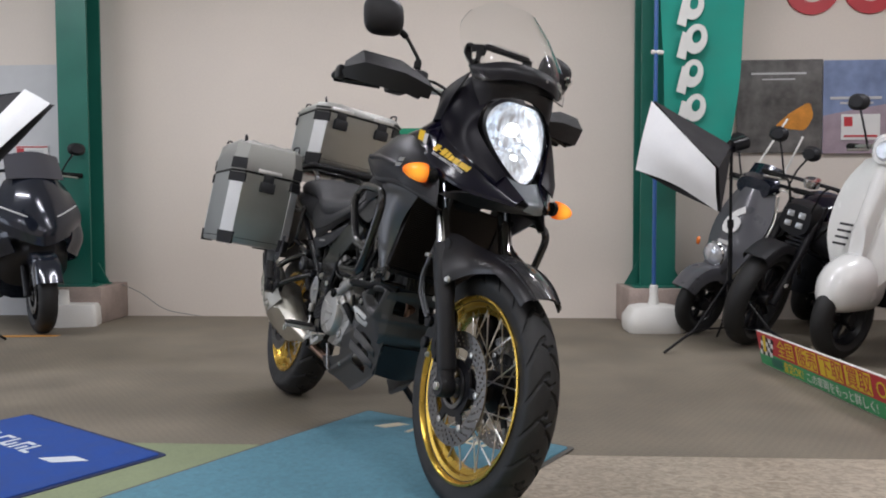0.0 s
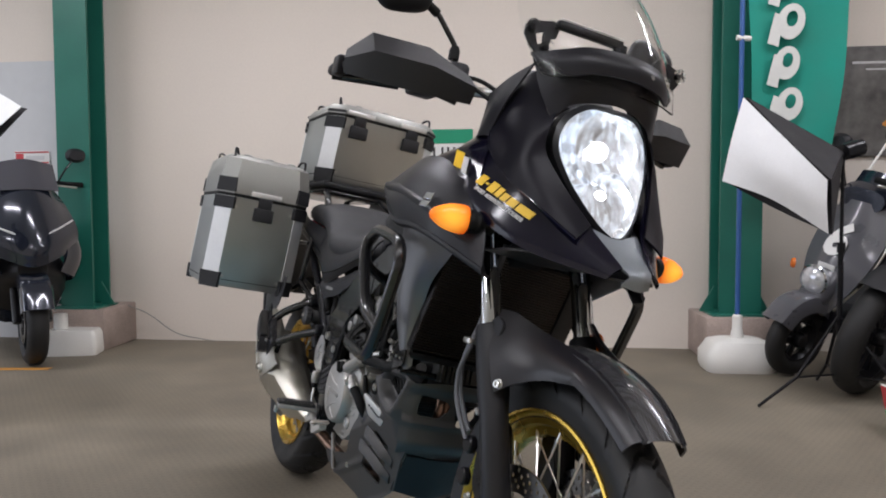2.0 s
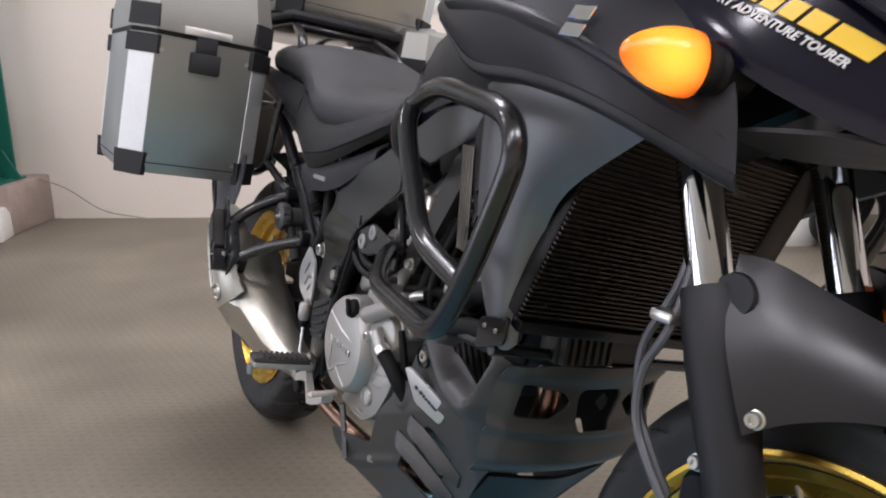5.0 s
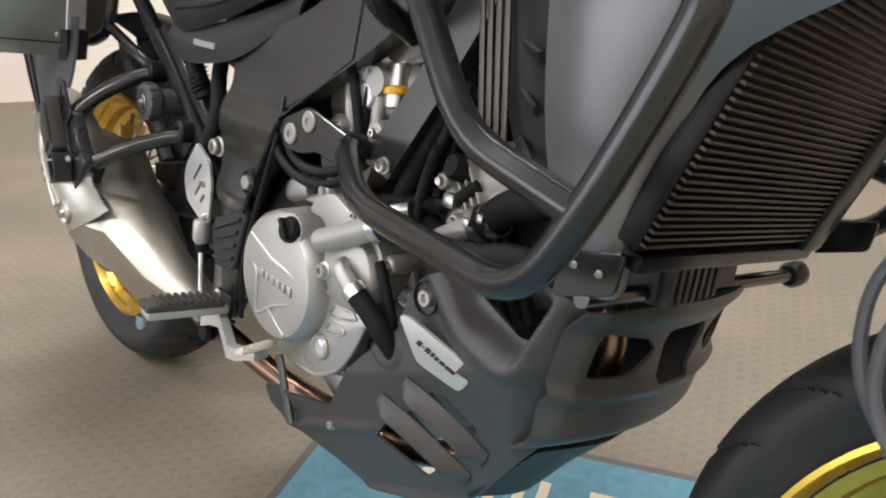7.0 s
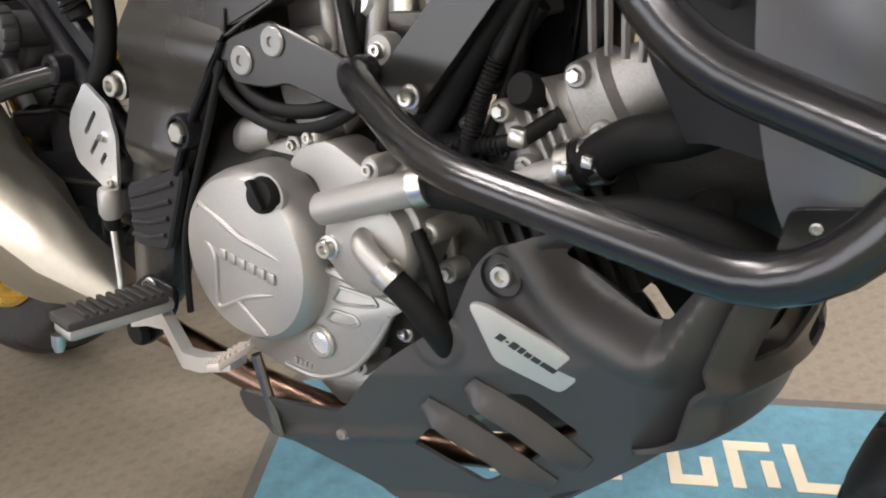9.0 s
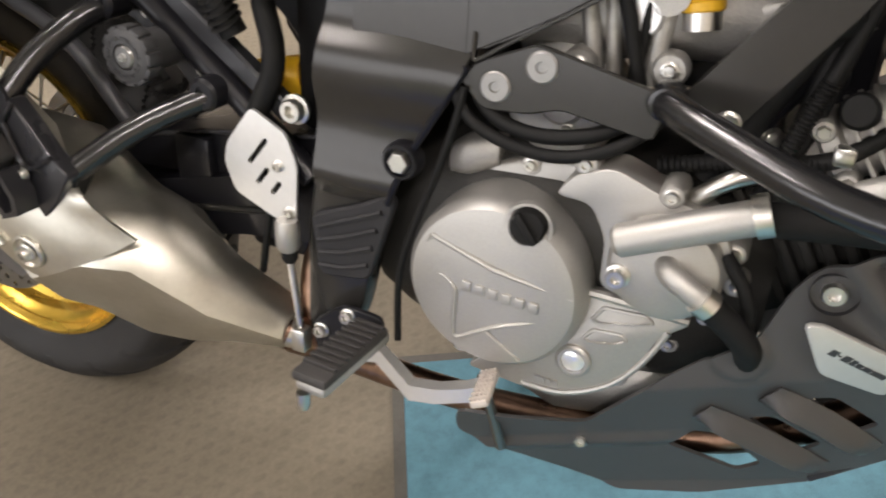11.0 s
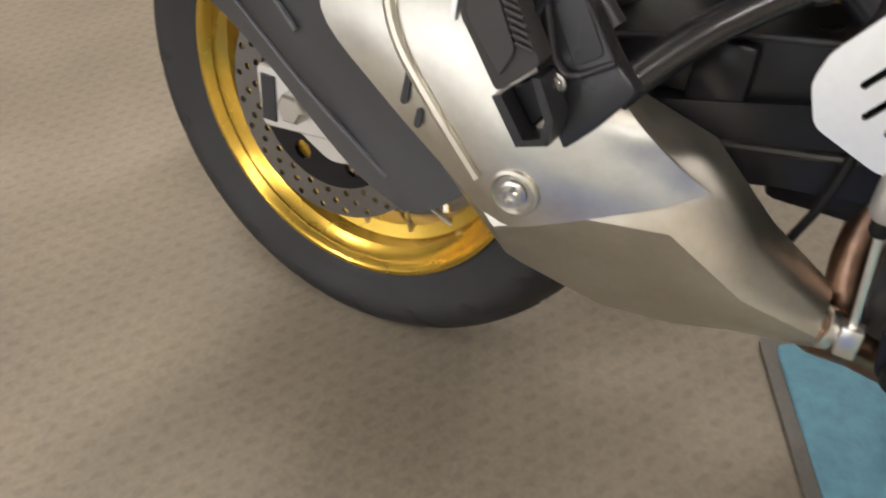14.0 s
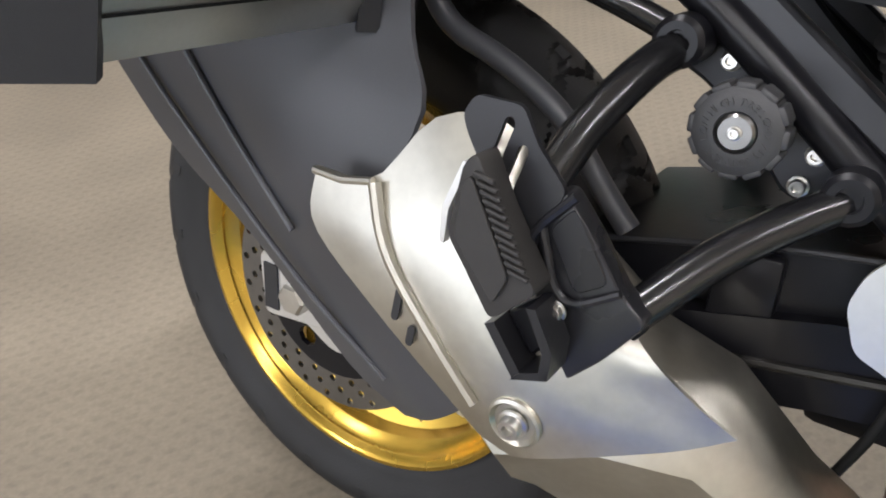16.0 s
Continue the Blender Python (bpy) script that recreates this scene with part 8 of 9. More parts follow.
# ---- handlebar, mirrors, hand guards ----
part("handlebar", tube(fillet([(1.135, -0.42, 1.160), (1.205, -0.2, 1.175), (1.325, -0.1, 1.165), (1.325, 0.1, 1.165), (1.205, 0.2, 1.175), (1.135, 0.42, 1.160)], 0.06), 0.0115, 14), STEEL, bike, "silver tubular handlebar")
for sg in (-1, 1):
    Q = lambda x, y, z: (x, sg * y, z)
    part("bar_riser", tube([(1.345, sg * 0.06, 1.085), (1.330, sg * 0.06, 1.170)], 0.018, 14), CAST, bike)
    part("grip", tube([Q(1.177, 0.29, 1.167), Q(1.135, 0.425, 1.160)], 0.017, 16), RUBF, bike, "black rubber grip")
    part("switch_box", box(-0.03, 0.03, -0.03, 0.03, -0.022, 0.022, 0.008), FRAMEB, bike, m=Matrix.Translation(Q(1.190, 0.24, 1.170)))
    part("lever", tube(fillet([Q(1.225, 0.22, 1.165), Q(1.245, 0.27, 1.155), Q(1.200, 0.42, 1.140)], 0.03), 0.007, 10), POWDER, bike, "black hand lever")
    part("brake_reservoir", join(lathe([(0.022, 0), (0.024, 0.005), (0.024, 0.03), (0.02, 0.036), (0, 0.036)], 20, Matrix.Translation(Q(1.245, 0.19, 1.185)))), MATTE, bike)
    hg = part("hand_guard", skin([
        [Q(1.232, 0.425, 1.185), Q(1.246, 0.43, 1.166), Q(1.232, 0.425, 1.142)],
        [Q(1.272, 0.392, 1.22), Q(1.31, 0.394, 1.178), Q(1.29, 0.388, 1.128)],
        [Q(1.318, 0.29, 1.21), Q(1.352, 0.285, 1.17), Q(1.327, 0.282, 1.122)],
        [Q(1.325, 0.2, 1.176), Q(1.348, 0.19, 1.155), Q(1.33, 0.19, 1.126)]], 0.006, 3, 2, flip=sg > 0), GRAIN, bike, "grained black plastic hand guard")
    part("guard_inner", skin([
        [Q(1.23, 0.424, 1.184), Q(1.2, 0.415, 1.19), Q(1.17, 0.41, 1.18)],
        [Q(1.27, 0.391, 1.218), Q(1.225, 0.38, 1.21), Q(1.19, 0.37, 1.195)],
        [Q(1.316, 0.289, 1.208), Q(1.27, 0.28, 1.205), Q(1.235, 0.275, 1.195)]], 0.005, 2, 2, flip=sg < 0), GRAIN, hg)
    part("guard_bar", tube(fillet([Q(1.135, 0.425, 1.160), Q(1.165, 0.432, 1.160), Q(1.225, 0.425, 1.160), Q(1.285, 0.3, 1.150), Q(1.285, 0.2, 1.135)], 0.03), 0.01, 10), MATTE, hg)
    part("guard_end", box(-0.02, 0.02, -0.012, 0.012, -0.02, 0.02, 0.006), FRAMEB, hg, m=Matrix.Translation(Q(1.2, 0.428, 1.160)))
    ms = part("mirror_stem", tube(fillet([Q(1.2, 0.186, 1.19), Q(1.2, 0.185, 1.268), Q(1.198, 0.236, 1.325), Q(1.196, 0.268, 1.343)], 0.012), 0.0062, 10), POWDER, bike, "black mirror stem")
    part("stem_collar", lathe([(0.0095, 0), (0.0105, 0.006), (0.0095, 0.03), (0.007, 0.034)], 14, axis_m(Q(1.198, 0.238, 1.326), (-0.06, sg * 0.87, 0.49))), RUBF, ms)
    part("stem_boot", lathe([(0.012, 0), (0.012, 0.02), (0.008, 0.03)], 14, axis_m(Q(1.2, 0.186, 1.24), (0, 0, 1))), RUBF, ms)
    mm = Matrix.Translation(Q(1.2, 0.325, 1.365)) @ Matrix.Rotation(sg * radians(-12), 4, "X")
    part("mirror_shell", moved(loft([oval(-0.012, 0, 0, 0.062, 0.056, 24, 3.2), oval(0.0, 0, 0, 0.066, 0.06, 24, 3.2), oval(0.02, 0, 0, 0.056, 0.05, 24, 2.8), oval(0.034, 0, 0, 0.028, 0.026, 24, 2.2)], steps=2), mm), MATTE, ms, "black mirror shell")
    part("mirror_glass", moved(loft([oval(-0.0145, 0, 0, 0.058, 0.051, 24, 3.2), oval(-0.0125, 0, 0, 0.058, 0.051, 24, 3.2)]), mm), CHROME, ms)
    part("bar_cable", tube(fillet([Q(1.215, 0.22, 1.175), Q(1.285, 0.19, 1.180), Q(1.365, 0.13, 1.125), Q(1.3, 0.08, 0.98)], 0.05), 0.0045, 8), RUBF, bike)
    part("bar_cable", tube(fillet([Q(1.205, 0.21, 1.185), Q(1.295, 0.175, 1.195), Q(1.385, 0.11, 1.135), Q(1.31, 0.06, 0.98)], 0.05), 0.0045, 8), RUBF, bike)
part("instrument_panel", box(-0.02, 0.02, -0.1, 0.1, -0.05, 0.05, 0.015), MATTE, bike, m=pose(1.4, 0, 1.17, 0, -40, 0))
part("head_stock", tube([(1.27, 0, 1.0), (1.345, 0, 0.85)], 0.035, 20), FRAME, bike)
part("inner_cowl", loft([oval(1.38, 0, 1.02, 0.12, 0.1), oval(1.5, 0, 1.02, 0.09, 0.1)]), RUBF, bike)


# ---- flag, softboxes, sign board ----
fb = thing("feather_flag", "tall green banner flag with white print on a blue pole", "flag", pose(1.567, 4.75, 0))
part("base", loft([[(x * k, y * k, z) for x, y in round_pts([(-0.2, -0.15), (0.2, -0.15), (0.2, 0.15), (-0.2, 0.15)], 0.07, 3)] for z, k in ((0.0, 0.94), (0.03, 1.0), (0.1, 1.0), (0.17, 0.78), (0.185, 0.5))]), WHITE, fb, "white plastic water-filled base")
part("socket", lathe([(0.04, 0.18), (0.028, 0.24), (0.028, 0.31), (0.02, 0.32)], 18), WHITE, fb)
part("pole", tube([(0, 0, 0.2), (0, 0, 2.9)], 0.014, 12), BLUEP, fb, "blue painted pole")
part("pole_clip", tube([(-0.03, 0, 1.9), (0.05, 0, 1.895)], 0.016, 10), WHITE, fb)
part("cloth", skin([[(0.02, 0.0, 3.0), (0.3, 0.03, 3.0), (0.64, -0.01, 3.0)], [(0.03, 0.02, 2.3), (0.3, -0.02, 2.28), (0.6, 0.02, 2.25)], [(0.05, -0.02, 1.75), (0.3, 0.03, 1.72), (0.56, -0.02, 1.7)], [(0.06, 0.0, 1.22), (0.28, -0.02, 1.24), (0.51, 0.01, 1.28)]], 0.002, 18, 12), FLAGG, fb, "green printed cloth")
for i, (z, r) in enumerate(((2.62, 0.075), (2.42, 0.07), (2.2, 0.07), (1.98, 0.075), (1.75, 0.07), (1.52, 0.07))):
    part("print_loop", plate(ring_pts(0.24 + 0.02 * (i % 2), z, r, 22, r * 1.35, radians(-14)), 0.003, [ring_pts(0.245 + 0.02 * (i % 2), z + 0.015, r * 0.42, 14, r * 0.6, radians(-14))], m=Matrix(((1, 0, 0, 0), (0, 0, -1, -0.028), (0, 1, 0, 0), (0, 0, 0, 1)))), FLAGW, fb)
    part("print_stem", plate([(0.13, z - 0.12), (0.19, z - 0.14), (0.22, z + 0.03), (0.17, z + 0.05)], 0.003, m=Matrix(((1, 0, 0, 0), (0, 0, -1, -0.03), (0, 1, 0, 0), (0, 0, 0, 1)))), FLAGW, fb)


def softbox(name, label, A, B, D, E, apex, foot, group):
    t = thing(name, label, "studio light", Matrix.Identity(4), group=group)
    A, B, D, E, apex = (Vector(v) for v in (A, B, D, E, apex))
    bulge = ((B - A).cross(E - A)).normalized()
    if bulge.y > 0:
        bulge = -bulge
    mid = lambda p, q: (p + q) / 2
    inset = bulge * -0.03
    part("diffuser", skin([[A, mid(A, B) + bulge * 0.01, B], [mid(A, E), (A + B + D + E) / 4 + bulge * 0.03, mid(B, D) + Vector((0, 0, 0.03))], [E, mid(E, D) + bulge * 0.01, D]], 0.004, 10, 10), WFAB, t, "white diffuser cloth")
    for p, q in ((A, E), (E, D), (D, B), (B, A)):
        c = (A + B + D + E) / 4
        p2, q2 = p + inset + (p - c) * 0.01, q + inset + (q - c) * 0.01
        part("side_cloth", skin([[p2, mid(p2, q2) + Vector((0, 0, -0.01)), q2], [mid(p2, apex), mid(mid(p2, q2), apex) - Vector((0, 0, 0.01)), mid(q2, apex)], [apex + (p2 - apex) * 0.05, apex, apex + (q2 - apex) * 0.05]], 0.003, 8, 8), BFAB, t, "black softbox side cloth")
        part("rib", tube([p2, apex], 0.004, 6), FRAMEB, t)
    part("lamp_socket", tube([apex, apex + (apex - c).normalized() * 0.1], 0.04, 16), FRAMEB, t)
    f = Vector(foot)
    part("stand_pole", tube([(f.x, f.y, 0.1), (f.x, f.y, 0.75)], 0.013, 12), FRAMEB, t, "black light stand pole")
    part("stand_pole", tube([(f.x, f.y, 0.7), (f.x, f.y, apex.z), tuple(apex)], 0.009, 12), FRAMEB, t)
    part("stand_collar", tube([(f.x, f.y, 0.72), (f.x, f.y, 0.77)], 0.019, 12), FRAMEB, t)
    for k in range(3):
        a = radians(200 + 120 * k)
        d = Vector((math.cos(a), math.sin(a), 0))
        part("stand_leg", tube([f + Vector((0, 0, 0.42)), f + d * 0.24 + Vector((0, 0, 0.13)), f + d * 0.45 + Vector((0, 0, 0.008))], 0.008, 8), FRAMEB, t, "black folding stand leg")
        part("leg_strut", tube([f + Vector((0, 0, 0.13)), f + d * 0.24 + Vector((0, 0, 0.13))], 0.005, 6), FRAMEB, t)
    return t


softbox("softbox", "white-faced softbox with black sides on a stand", (1.37, 4.05, 1.47), (1.29, 4.1, 1.07), (1.68, 3.8, 0.82), (1.65, 3.75, 1.06), (1.83, 4.02, 1.2), (1.83, 4.02, 0), "studio lights")
softbox("softbox", "white-faced softbox tilted down on a stand", (-2.12, 3.6, 1.49), (-1.957, 3.55, 1.405), (-2.42, 3.3, 0.8), (-2.62, 3.4, 0.86), (-2.75, 3.85, 1.45), (-2.78, 3.9, 0), "studio lights")

sg_ = thing("sign_board", "long red and green sale sign standing on the floor", "sign", Matrix(((0.02, -0.2, -0.98, 1.865), (-0.9998, -0.004, -0.0196, 3.6), (0, 0.98, -0.2, 0.0), (0, 0, 0, 1))))
# board frame: x along the floor, y up the board, z out of its face
part("panel", box(0, 2.1, 0, 0.182, -0.012, 0, 0.002), WHITE, sg_)
part("red_field", box(0.004, 2.096, 0.074, 0.178, 0.0005, 0.002), REDP, sg_)
part("green_field", box(0.004, 2.096, 0.004, 0.074, 0.0005, 0.002), GRNP, sg_)
for r in range(4):
    for c in range(5):
        part("check", box(0.02 + 0.03 * c + 0.012 * r, 0.05 + 0.03 * c + 0.012 * r, 0.06 + 0.025 * r, 0.085 + 0.025 * r, 0.003, 0.004), INK if (r + c) % 2 else PAPER, sg_)
part("ribbon", plate([(0.07, 0.08), (0.1, 0.08), (0.12, 0.17), (0.085, 0.17)], 0.001, m=Matrix.Translation((0, 0, 0.0045))), YELP, sg_)
x = 0.25
for word, boxed in (("\u5168\u56fd", False), ("\u8ca9\u58f2", True), ("\u4e0b\u53d6", True), ("\u8cb7\u53d6", True), ("OK", False)):
    if boxed:
        part("word_box", box(x - 0.012, x + 0.19, 0.082, 0.172, 0.003, 0.004), YELP, sg_)
    lettering(word, 0.095, REDP if boxed else YELP, sg_, Matrix.Translation((x, 0.094, 0.005)), depth=0.0004)
    x += 0.225
part("green_tag", box(0.15, 0.275, 0.016, 0.062, 0.003, 0.004), GREENP, sg_)
lettering("\u67fb\u5b9aOK!", 0.058, YELP, sg_, Matrix.Translation((0.285, 0.018, 0.003)), depth=0.0004)
lettering("\u3053\u306e\u8eca\u4e21\u3092\u3082\u3063\u3068\u8a73\u3057\u304f!", 0.054, PAPER, sg_, Matrix.Translation((0.53, 0.018, 0.003)), depth=0.0004)
part("tag", box(1.2, 1.32, 0.014, 0.064, 0.003, 0.004), PAPER, sg_)
part("tag", box(1.35, 1.8, 0.012, 0.068, 0.003, 0.004), YELP, sg_)

wb = thing("weight_block", "white plastic ballast block on the floor", "weight", pose(-2.58, 5.02, 0, 0, 0, 12))
part("block", loft([[(x * k, y * k, z) for x, y in round_pts([(-0.17, -0.12), (0.17, -0.12), (0.17, 0.12), (-0.17, 0.12)], 0.03, 3)] for z, k in ((0, 0.97), (0.02, 1), (0.13, 0.97), (0.16, 0.86))]), WHITE, wb)
part("cap", lathe([(0.045, 0.15), (0.04, 0.26), (0, 0.265)], 18, Matrix.Translation((-0.08, 0, 0))), WHITE, wb)
setting("trim_tape", box(-0.42, 0.3, -0.03, 0.03, 0.001, 0.003), ORANGE, "orange floor tape", pose(-2.75, 4.5, 0, 0, 0, 4), "tape")
cb_ = thing("wall_cable", "thin grey cable hanging along the wall", "cable")
part("cable", tube(fillet([(-2.4, 5.4, 0.265), (-2.3, 5.5, 0.2), (-2.1, 5.49, 0.05), (-1.8, 5.46, 0.008)], 0.1), 0.004, 6), mat("grey_cable", (0.25, 0.24, 0.22), 0.6), cb_)


# ---- other machines along the wall, each built about its front tyre's contact: x ahead, z up ----
def round_tyre(parent, x, R, w, rim, spokes=5):
    prof = [(R - 0.07 + 0.07 * math.cos(a) ** 0.7, w / 2 * math.sin(a)) for a in (math.pi * (k / 12 - 0.5) * 0.96 for k in range(13))]
    prof += [(R - 0.085, w * 0.36), (R - 0.085, -w * 0.36)]
    wh = part("wheel", lathe([(R - 0.075, w * 0.36), (R - 0.08, w * 0.3), (R - 0.1, w * 0.1), (R - 0.1, -w * 0.1), (R - 0.08, -w * 0.3), (R - 0.075, -w * 0.36), (R - 0.095, -w * 0.36), (R - 0.115, 0), (R - 0.095, w * 0.36)], 40, Y_AX, closed=True), rim, parent, m=Matrix.Translation((x, 0, R)))
    part("tyre", lathe(prof, 48, Y_AX, closed=True), RUBBER, wh, "black rubber tyre")
    part("hub", lathe([(0, w * 0.5), (0.035, w * 0.5), (0.045, w * 0.3), (0.045, -w * 0.3), (0.035, -w * 0.5), (0, -w * 0.5)], 20, Y_AX), rim, wh)
    sp = as_mesh("wheel_spoke", box(0.03, R - 0.1, -0.014, 0.014, -0.016, 0.016, 0.005), rim)
    for k in range(spokes):
        part("wheel_spoke", sp, rim, wh, m=Matrix.Rotation(2 * math.pi * k / spokes, 4, "Y"))
    part("brake_disc", plate(ring_pts(0, 0, R * 0.48, 36), 0.004, [ring_pts(0, 0, R * 0.3, 24)], m=Y_AX @ Matrix.Translation((0, 0, w * 0.45))), DISC, wh)
    return wh


def bars(t, x, z, w, mat_, mirrors=True, up=0.22):
    part("handlebar", tube(fillet([(x - 0.1, -w, z), (x - 0.02, -w * 0.4, z + 0.02), (x - 0.02, w * 0.4, z + 0.02), (x - 0.1, w, z)], 0.05), 0.012, 10), mat_, t)
    for sg in (-1, 1):
        part("grip", tube([(x - 0.075, sg * w * 0.7, z + 0.005), (x - 0.11, sg * (w + 0.03), z)], 0.018, 12), RUBF, t)
        part("lever", tube([(x, sg * w * 0.5, z - 0.005), (x - 0.03, sg * w * 0.95, z - 0.02)], 0.007, 8), STEEL, t)
        if mirrors:
            ms = part("mirror_stem", tube(fillet([(x - 0.04, sg * w * 0.6, z), (x - 0.03, sg * w * 0.75, z + up * 0.6), (x - 0.05, sg * w * 0.9, z + up)], 0.03), 0.006, 8), FRAMEB, t)
            part("mirror_shell", moved(loft([oval(-0.015, 0, 0, 0.06, 0.045, 18, 2.4), oval(0.0, 0, 0, 0.062, 0.047, 18, 2.4), oval(0.025, 0, 0, 0.04, 0.03, 18, 2.2)]), Matrix.Translation((x - 0.05, sg * w * 0.95, z + up + 0.03))), MATTE, ms)


def fender(t, x, R, a0, a1, hw, material, drop=0.05, gap=0.04):
    rows = []
    for i in range(6):
        a = radians(a0 + (a1 - a0) * i / 5)
        rows.append([(x + (R + gap - (drop if abs(s) > 0.9 else 0)) * math.cos(a), s * hw, R + (R + gap - (drop if abs(s) > 0.9 else 0)) * math.sin(a)) for s in (-1, -0.85, 0, 0.85, 1)])
    return part("fender", skin(rows, 0.005, 14, 12), material, t)


def heading(dx, dy):
    return math.degrees(math.atan2(dy, dx))


# small grey scooter with a large numeral
sc = thing("scooter", "dark grey retro scooter with a white numeral on its shield", "scooter", pose(1.8, 4.6, 0.01, -14, 0, 211), group="parked machines")
round_tyre(sc, 0, 0.21, 0.1, FRAMEB)
fender(sc, 0, 0.21, 30, 165, 0.075, GREYS, 0.08, 0.05)
part("round_lamp", lathe([(0.075, -0.03), (0.08, 0), (0.072, 0.012), (0.05, 0.03), (0, 0.036)], 32, axis_m((-0.03, 0, 0.55), (1, 0, -0.1))), LENS, sc, "round chrome-ringed headlamp")
part("lamp_ring", lathe([(0.079, 0.0), (0.086, 0.004), (0.079, 0.012)], 32, axis_m((-0.03, 0, 0.55), (1, 0, -0.1)), closed=True), CHROME, sc)
part("leg_shield", skin([[(-0.12, -0.06, 0.36), (-0.09, 0, 0.36), (-0.12, 0.06, 0.36)], [(-0.19, -0.17, 0.6), (-0.13, 0, 0.6), (-0.19, 0.17, 0.6)], [(-0.28, -0.19, 0.8), (-0.2, 0, 0.8), (-0.28, 0.19, 0.8)], [(-0.34, -0.13, 0.96), (-0.27, 0, 0.98), (-0.34, 0.13, 0.96)]], 0.03, 14, 12), GREYS, sc, "dark grey leg shield")
part("shield_edge", tube(fillet([(-0.14, 0.07, 0.38), (-0.2, 0.185, 0.6), (-0.29, 0.2, 0.8), (-0.35, 0.14, 0.96)], 0.08), 0.008, 8), STEEL, sc)
lettering("6", 0.25, PAPER, sc, Matrix(((0, -0.38, 0.92, -0.12), (1, 0, 0, -0.075), (0, 0.92, 0.38, 0.7), (0, 0, 0, 1))), shear=0.15, bold=0.012, label="white numeral")
part("shield_mark", box(-0.108, -0.1, -0.05, 0.05, 0.6, 0.64), PAPER, sc)
part("steering_column", tube([(-0.04, 0, 0.3), (-0.32, 0, 0.98)], 0.04, 14), FRAMEB, sc)
part("fork_cover", loft([oval(-0.01, 0, 0.42, 0.07, 0.05), oval(-0.08, 0, 0.5, 0.09, 0.1), oval(-0.14, 0, 0.55, 0.08, 0.1)]), GREYS, sc)
bars(sc, -0.32, 1.02, 0.3, FRAMEB)
part("bar_cover", loft([oval(-0.26, 0, 1.0, 0.13, 0.06), oval(-0.32, 0, 1.02, 0.16, 0.07), oval(-0.42, 0, 1.0, 0.1, 0.04)]), NAVY, sc)
part("floor_board", loft([oval(-0.12, 0, 0.33, 0.15, 0.07), oval(-0.5, 0, 0.3, 0.17, 0.06)]), FRAMEB, sc)
part("rear_body", loft([oval(-0.5, 0, 0.45, 0.14, 0.17), oval(-0.75, 0, 0.55, 0.18, 0.17), oval(-1.15, 0, 0.62, 0.14, 0.1)], steps=2), GREYS, sc)
part("seat", loft([oval(-0.52, 0, 0.72, 0.12, 0.05), oval(-0.8, 0, 0.77, 0.15, 0.05), oval(-1.15, 0, 0.76, 0.12, 0.04)], steps=2), SEAT, sc)
part("turn_signal", lathe([(0, 0.02), (0.025, 0.015), (0.03, 0)], 16, axis_m((-0.04, -0.15, 0.6), (0.8, -0.6, 0))), REFL, sc)
round_tyre(sc, -1.18, 0.21, 0.1, FRAMEB)
for p in ([(-0.3, -0.1, 0.98), (-0.52, -0.05, 1.45)], [(-0.3, 0.14, 0.98), (-0.44, 0.15, 1.36)]):
    part("screen_stay", tube(p, 0.007, 8), WHITE, sc, "thin white rod")
part("fly_screen", skin([[(-0.3, -0.13, 0.99), (-0.27, 0, 1.0), (-0.3, 0.13, 0.99)], [(-0.38, -0.11, 1.14), (-0.35, 0, 1.15), (-0.38, 0.11, 1.13)]], 0.006, 6, 6), NAVY, sc, "small dark screen")

# black naked motorcycle
nk = thing("motorcycle", "black naked motorcycle parked beside the wall", "motorcycle", pose(1.97, 4.18, 0.01, -18, 0, 223), group="parked machines")
round_tyre(nk, 0, 0.31, 0.13, FRAMEB, 10)
fender(nk, 0, 0.31, 50, 150, 0.075, MATTE)
for sg in (-1, 1):
    part("fork_leg", tube([(0.02, sg * 0.1, 0.3), (-0.26, sg * 0.1, 0.9)], 0.026, 14, r1=0.022), FRAMEB, nk)
    part("fork_reflector", box(-0.03, -0.0, sg * 0.126, sg * 0.134, 0.42, 0.44), WHITE, nk)
lm = part("head_lamp", loft([oval(-0.14, 0, 0.8, 0.09, 0.09, 24, 3), oval(-0.24, 0, 0.81, 0.12, 0.11, 24, 3), oval(-0.32, 0, 0.82, 0.08, 0.08, 24, 3)]), MATTE, nk, "black headlamp with four square lights")
for y in (-0.035, 0.035):
    for z in (0.77, 0.83):
        part("lamp_cell", box(-0.14, -0.132, y - 0.02, y + 0.02, z - 0.018, z + 0.018, 0.003), LENS, lm)
bars(nk, -0.26, 1.0, 0.36, FRAMEB)
part("instrument", lathe([(0, 0.02), (0.045, 0.02), (0.05, 0), (0.04, -0.03)], 24, axis_m((-0.2, 0, 1.03), (0.3, 0, 1))), CHROME, nk)
part("tank", loft([oval(-0.35, 0, 0.8, 0.1, 0.08), oval(-0.5, 0, 0.85, 0.16, 0.12), oval(-0.72, 0, 0.83, 0.14, 0.11), oval(-0.85, 0, 0.78, 0.09, 0.05)], steps=2), GLOSS, nk)
ne = part("engine", loft([oval(-0.42, 0, 0.45, 0.16, 0.13), oval(-0.8, 0, 0.45, 0.18, 0.14)]), FRAMEB, nk)
for k in range(6):
    part("engine_fin", box(-0.66, -0.46, -0.15, 0.15, 0.55 + 0.025 * k, 0.562 + 0.025 * k), FRAMEB, ne)
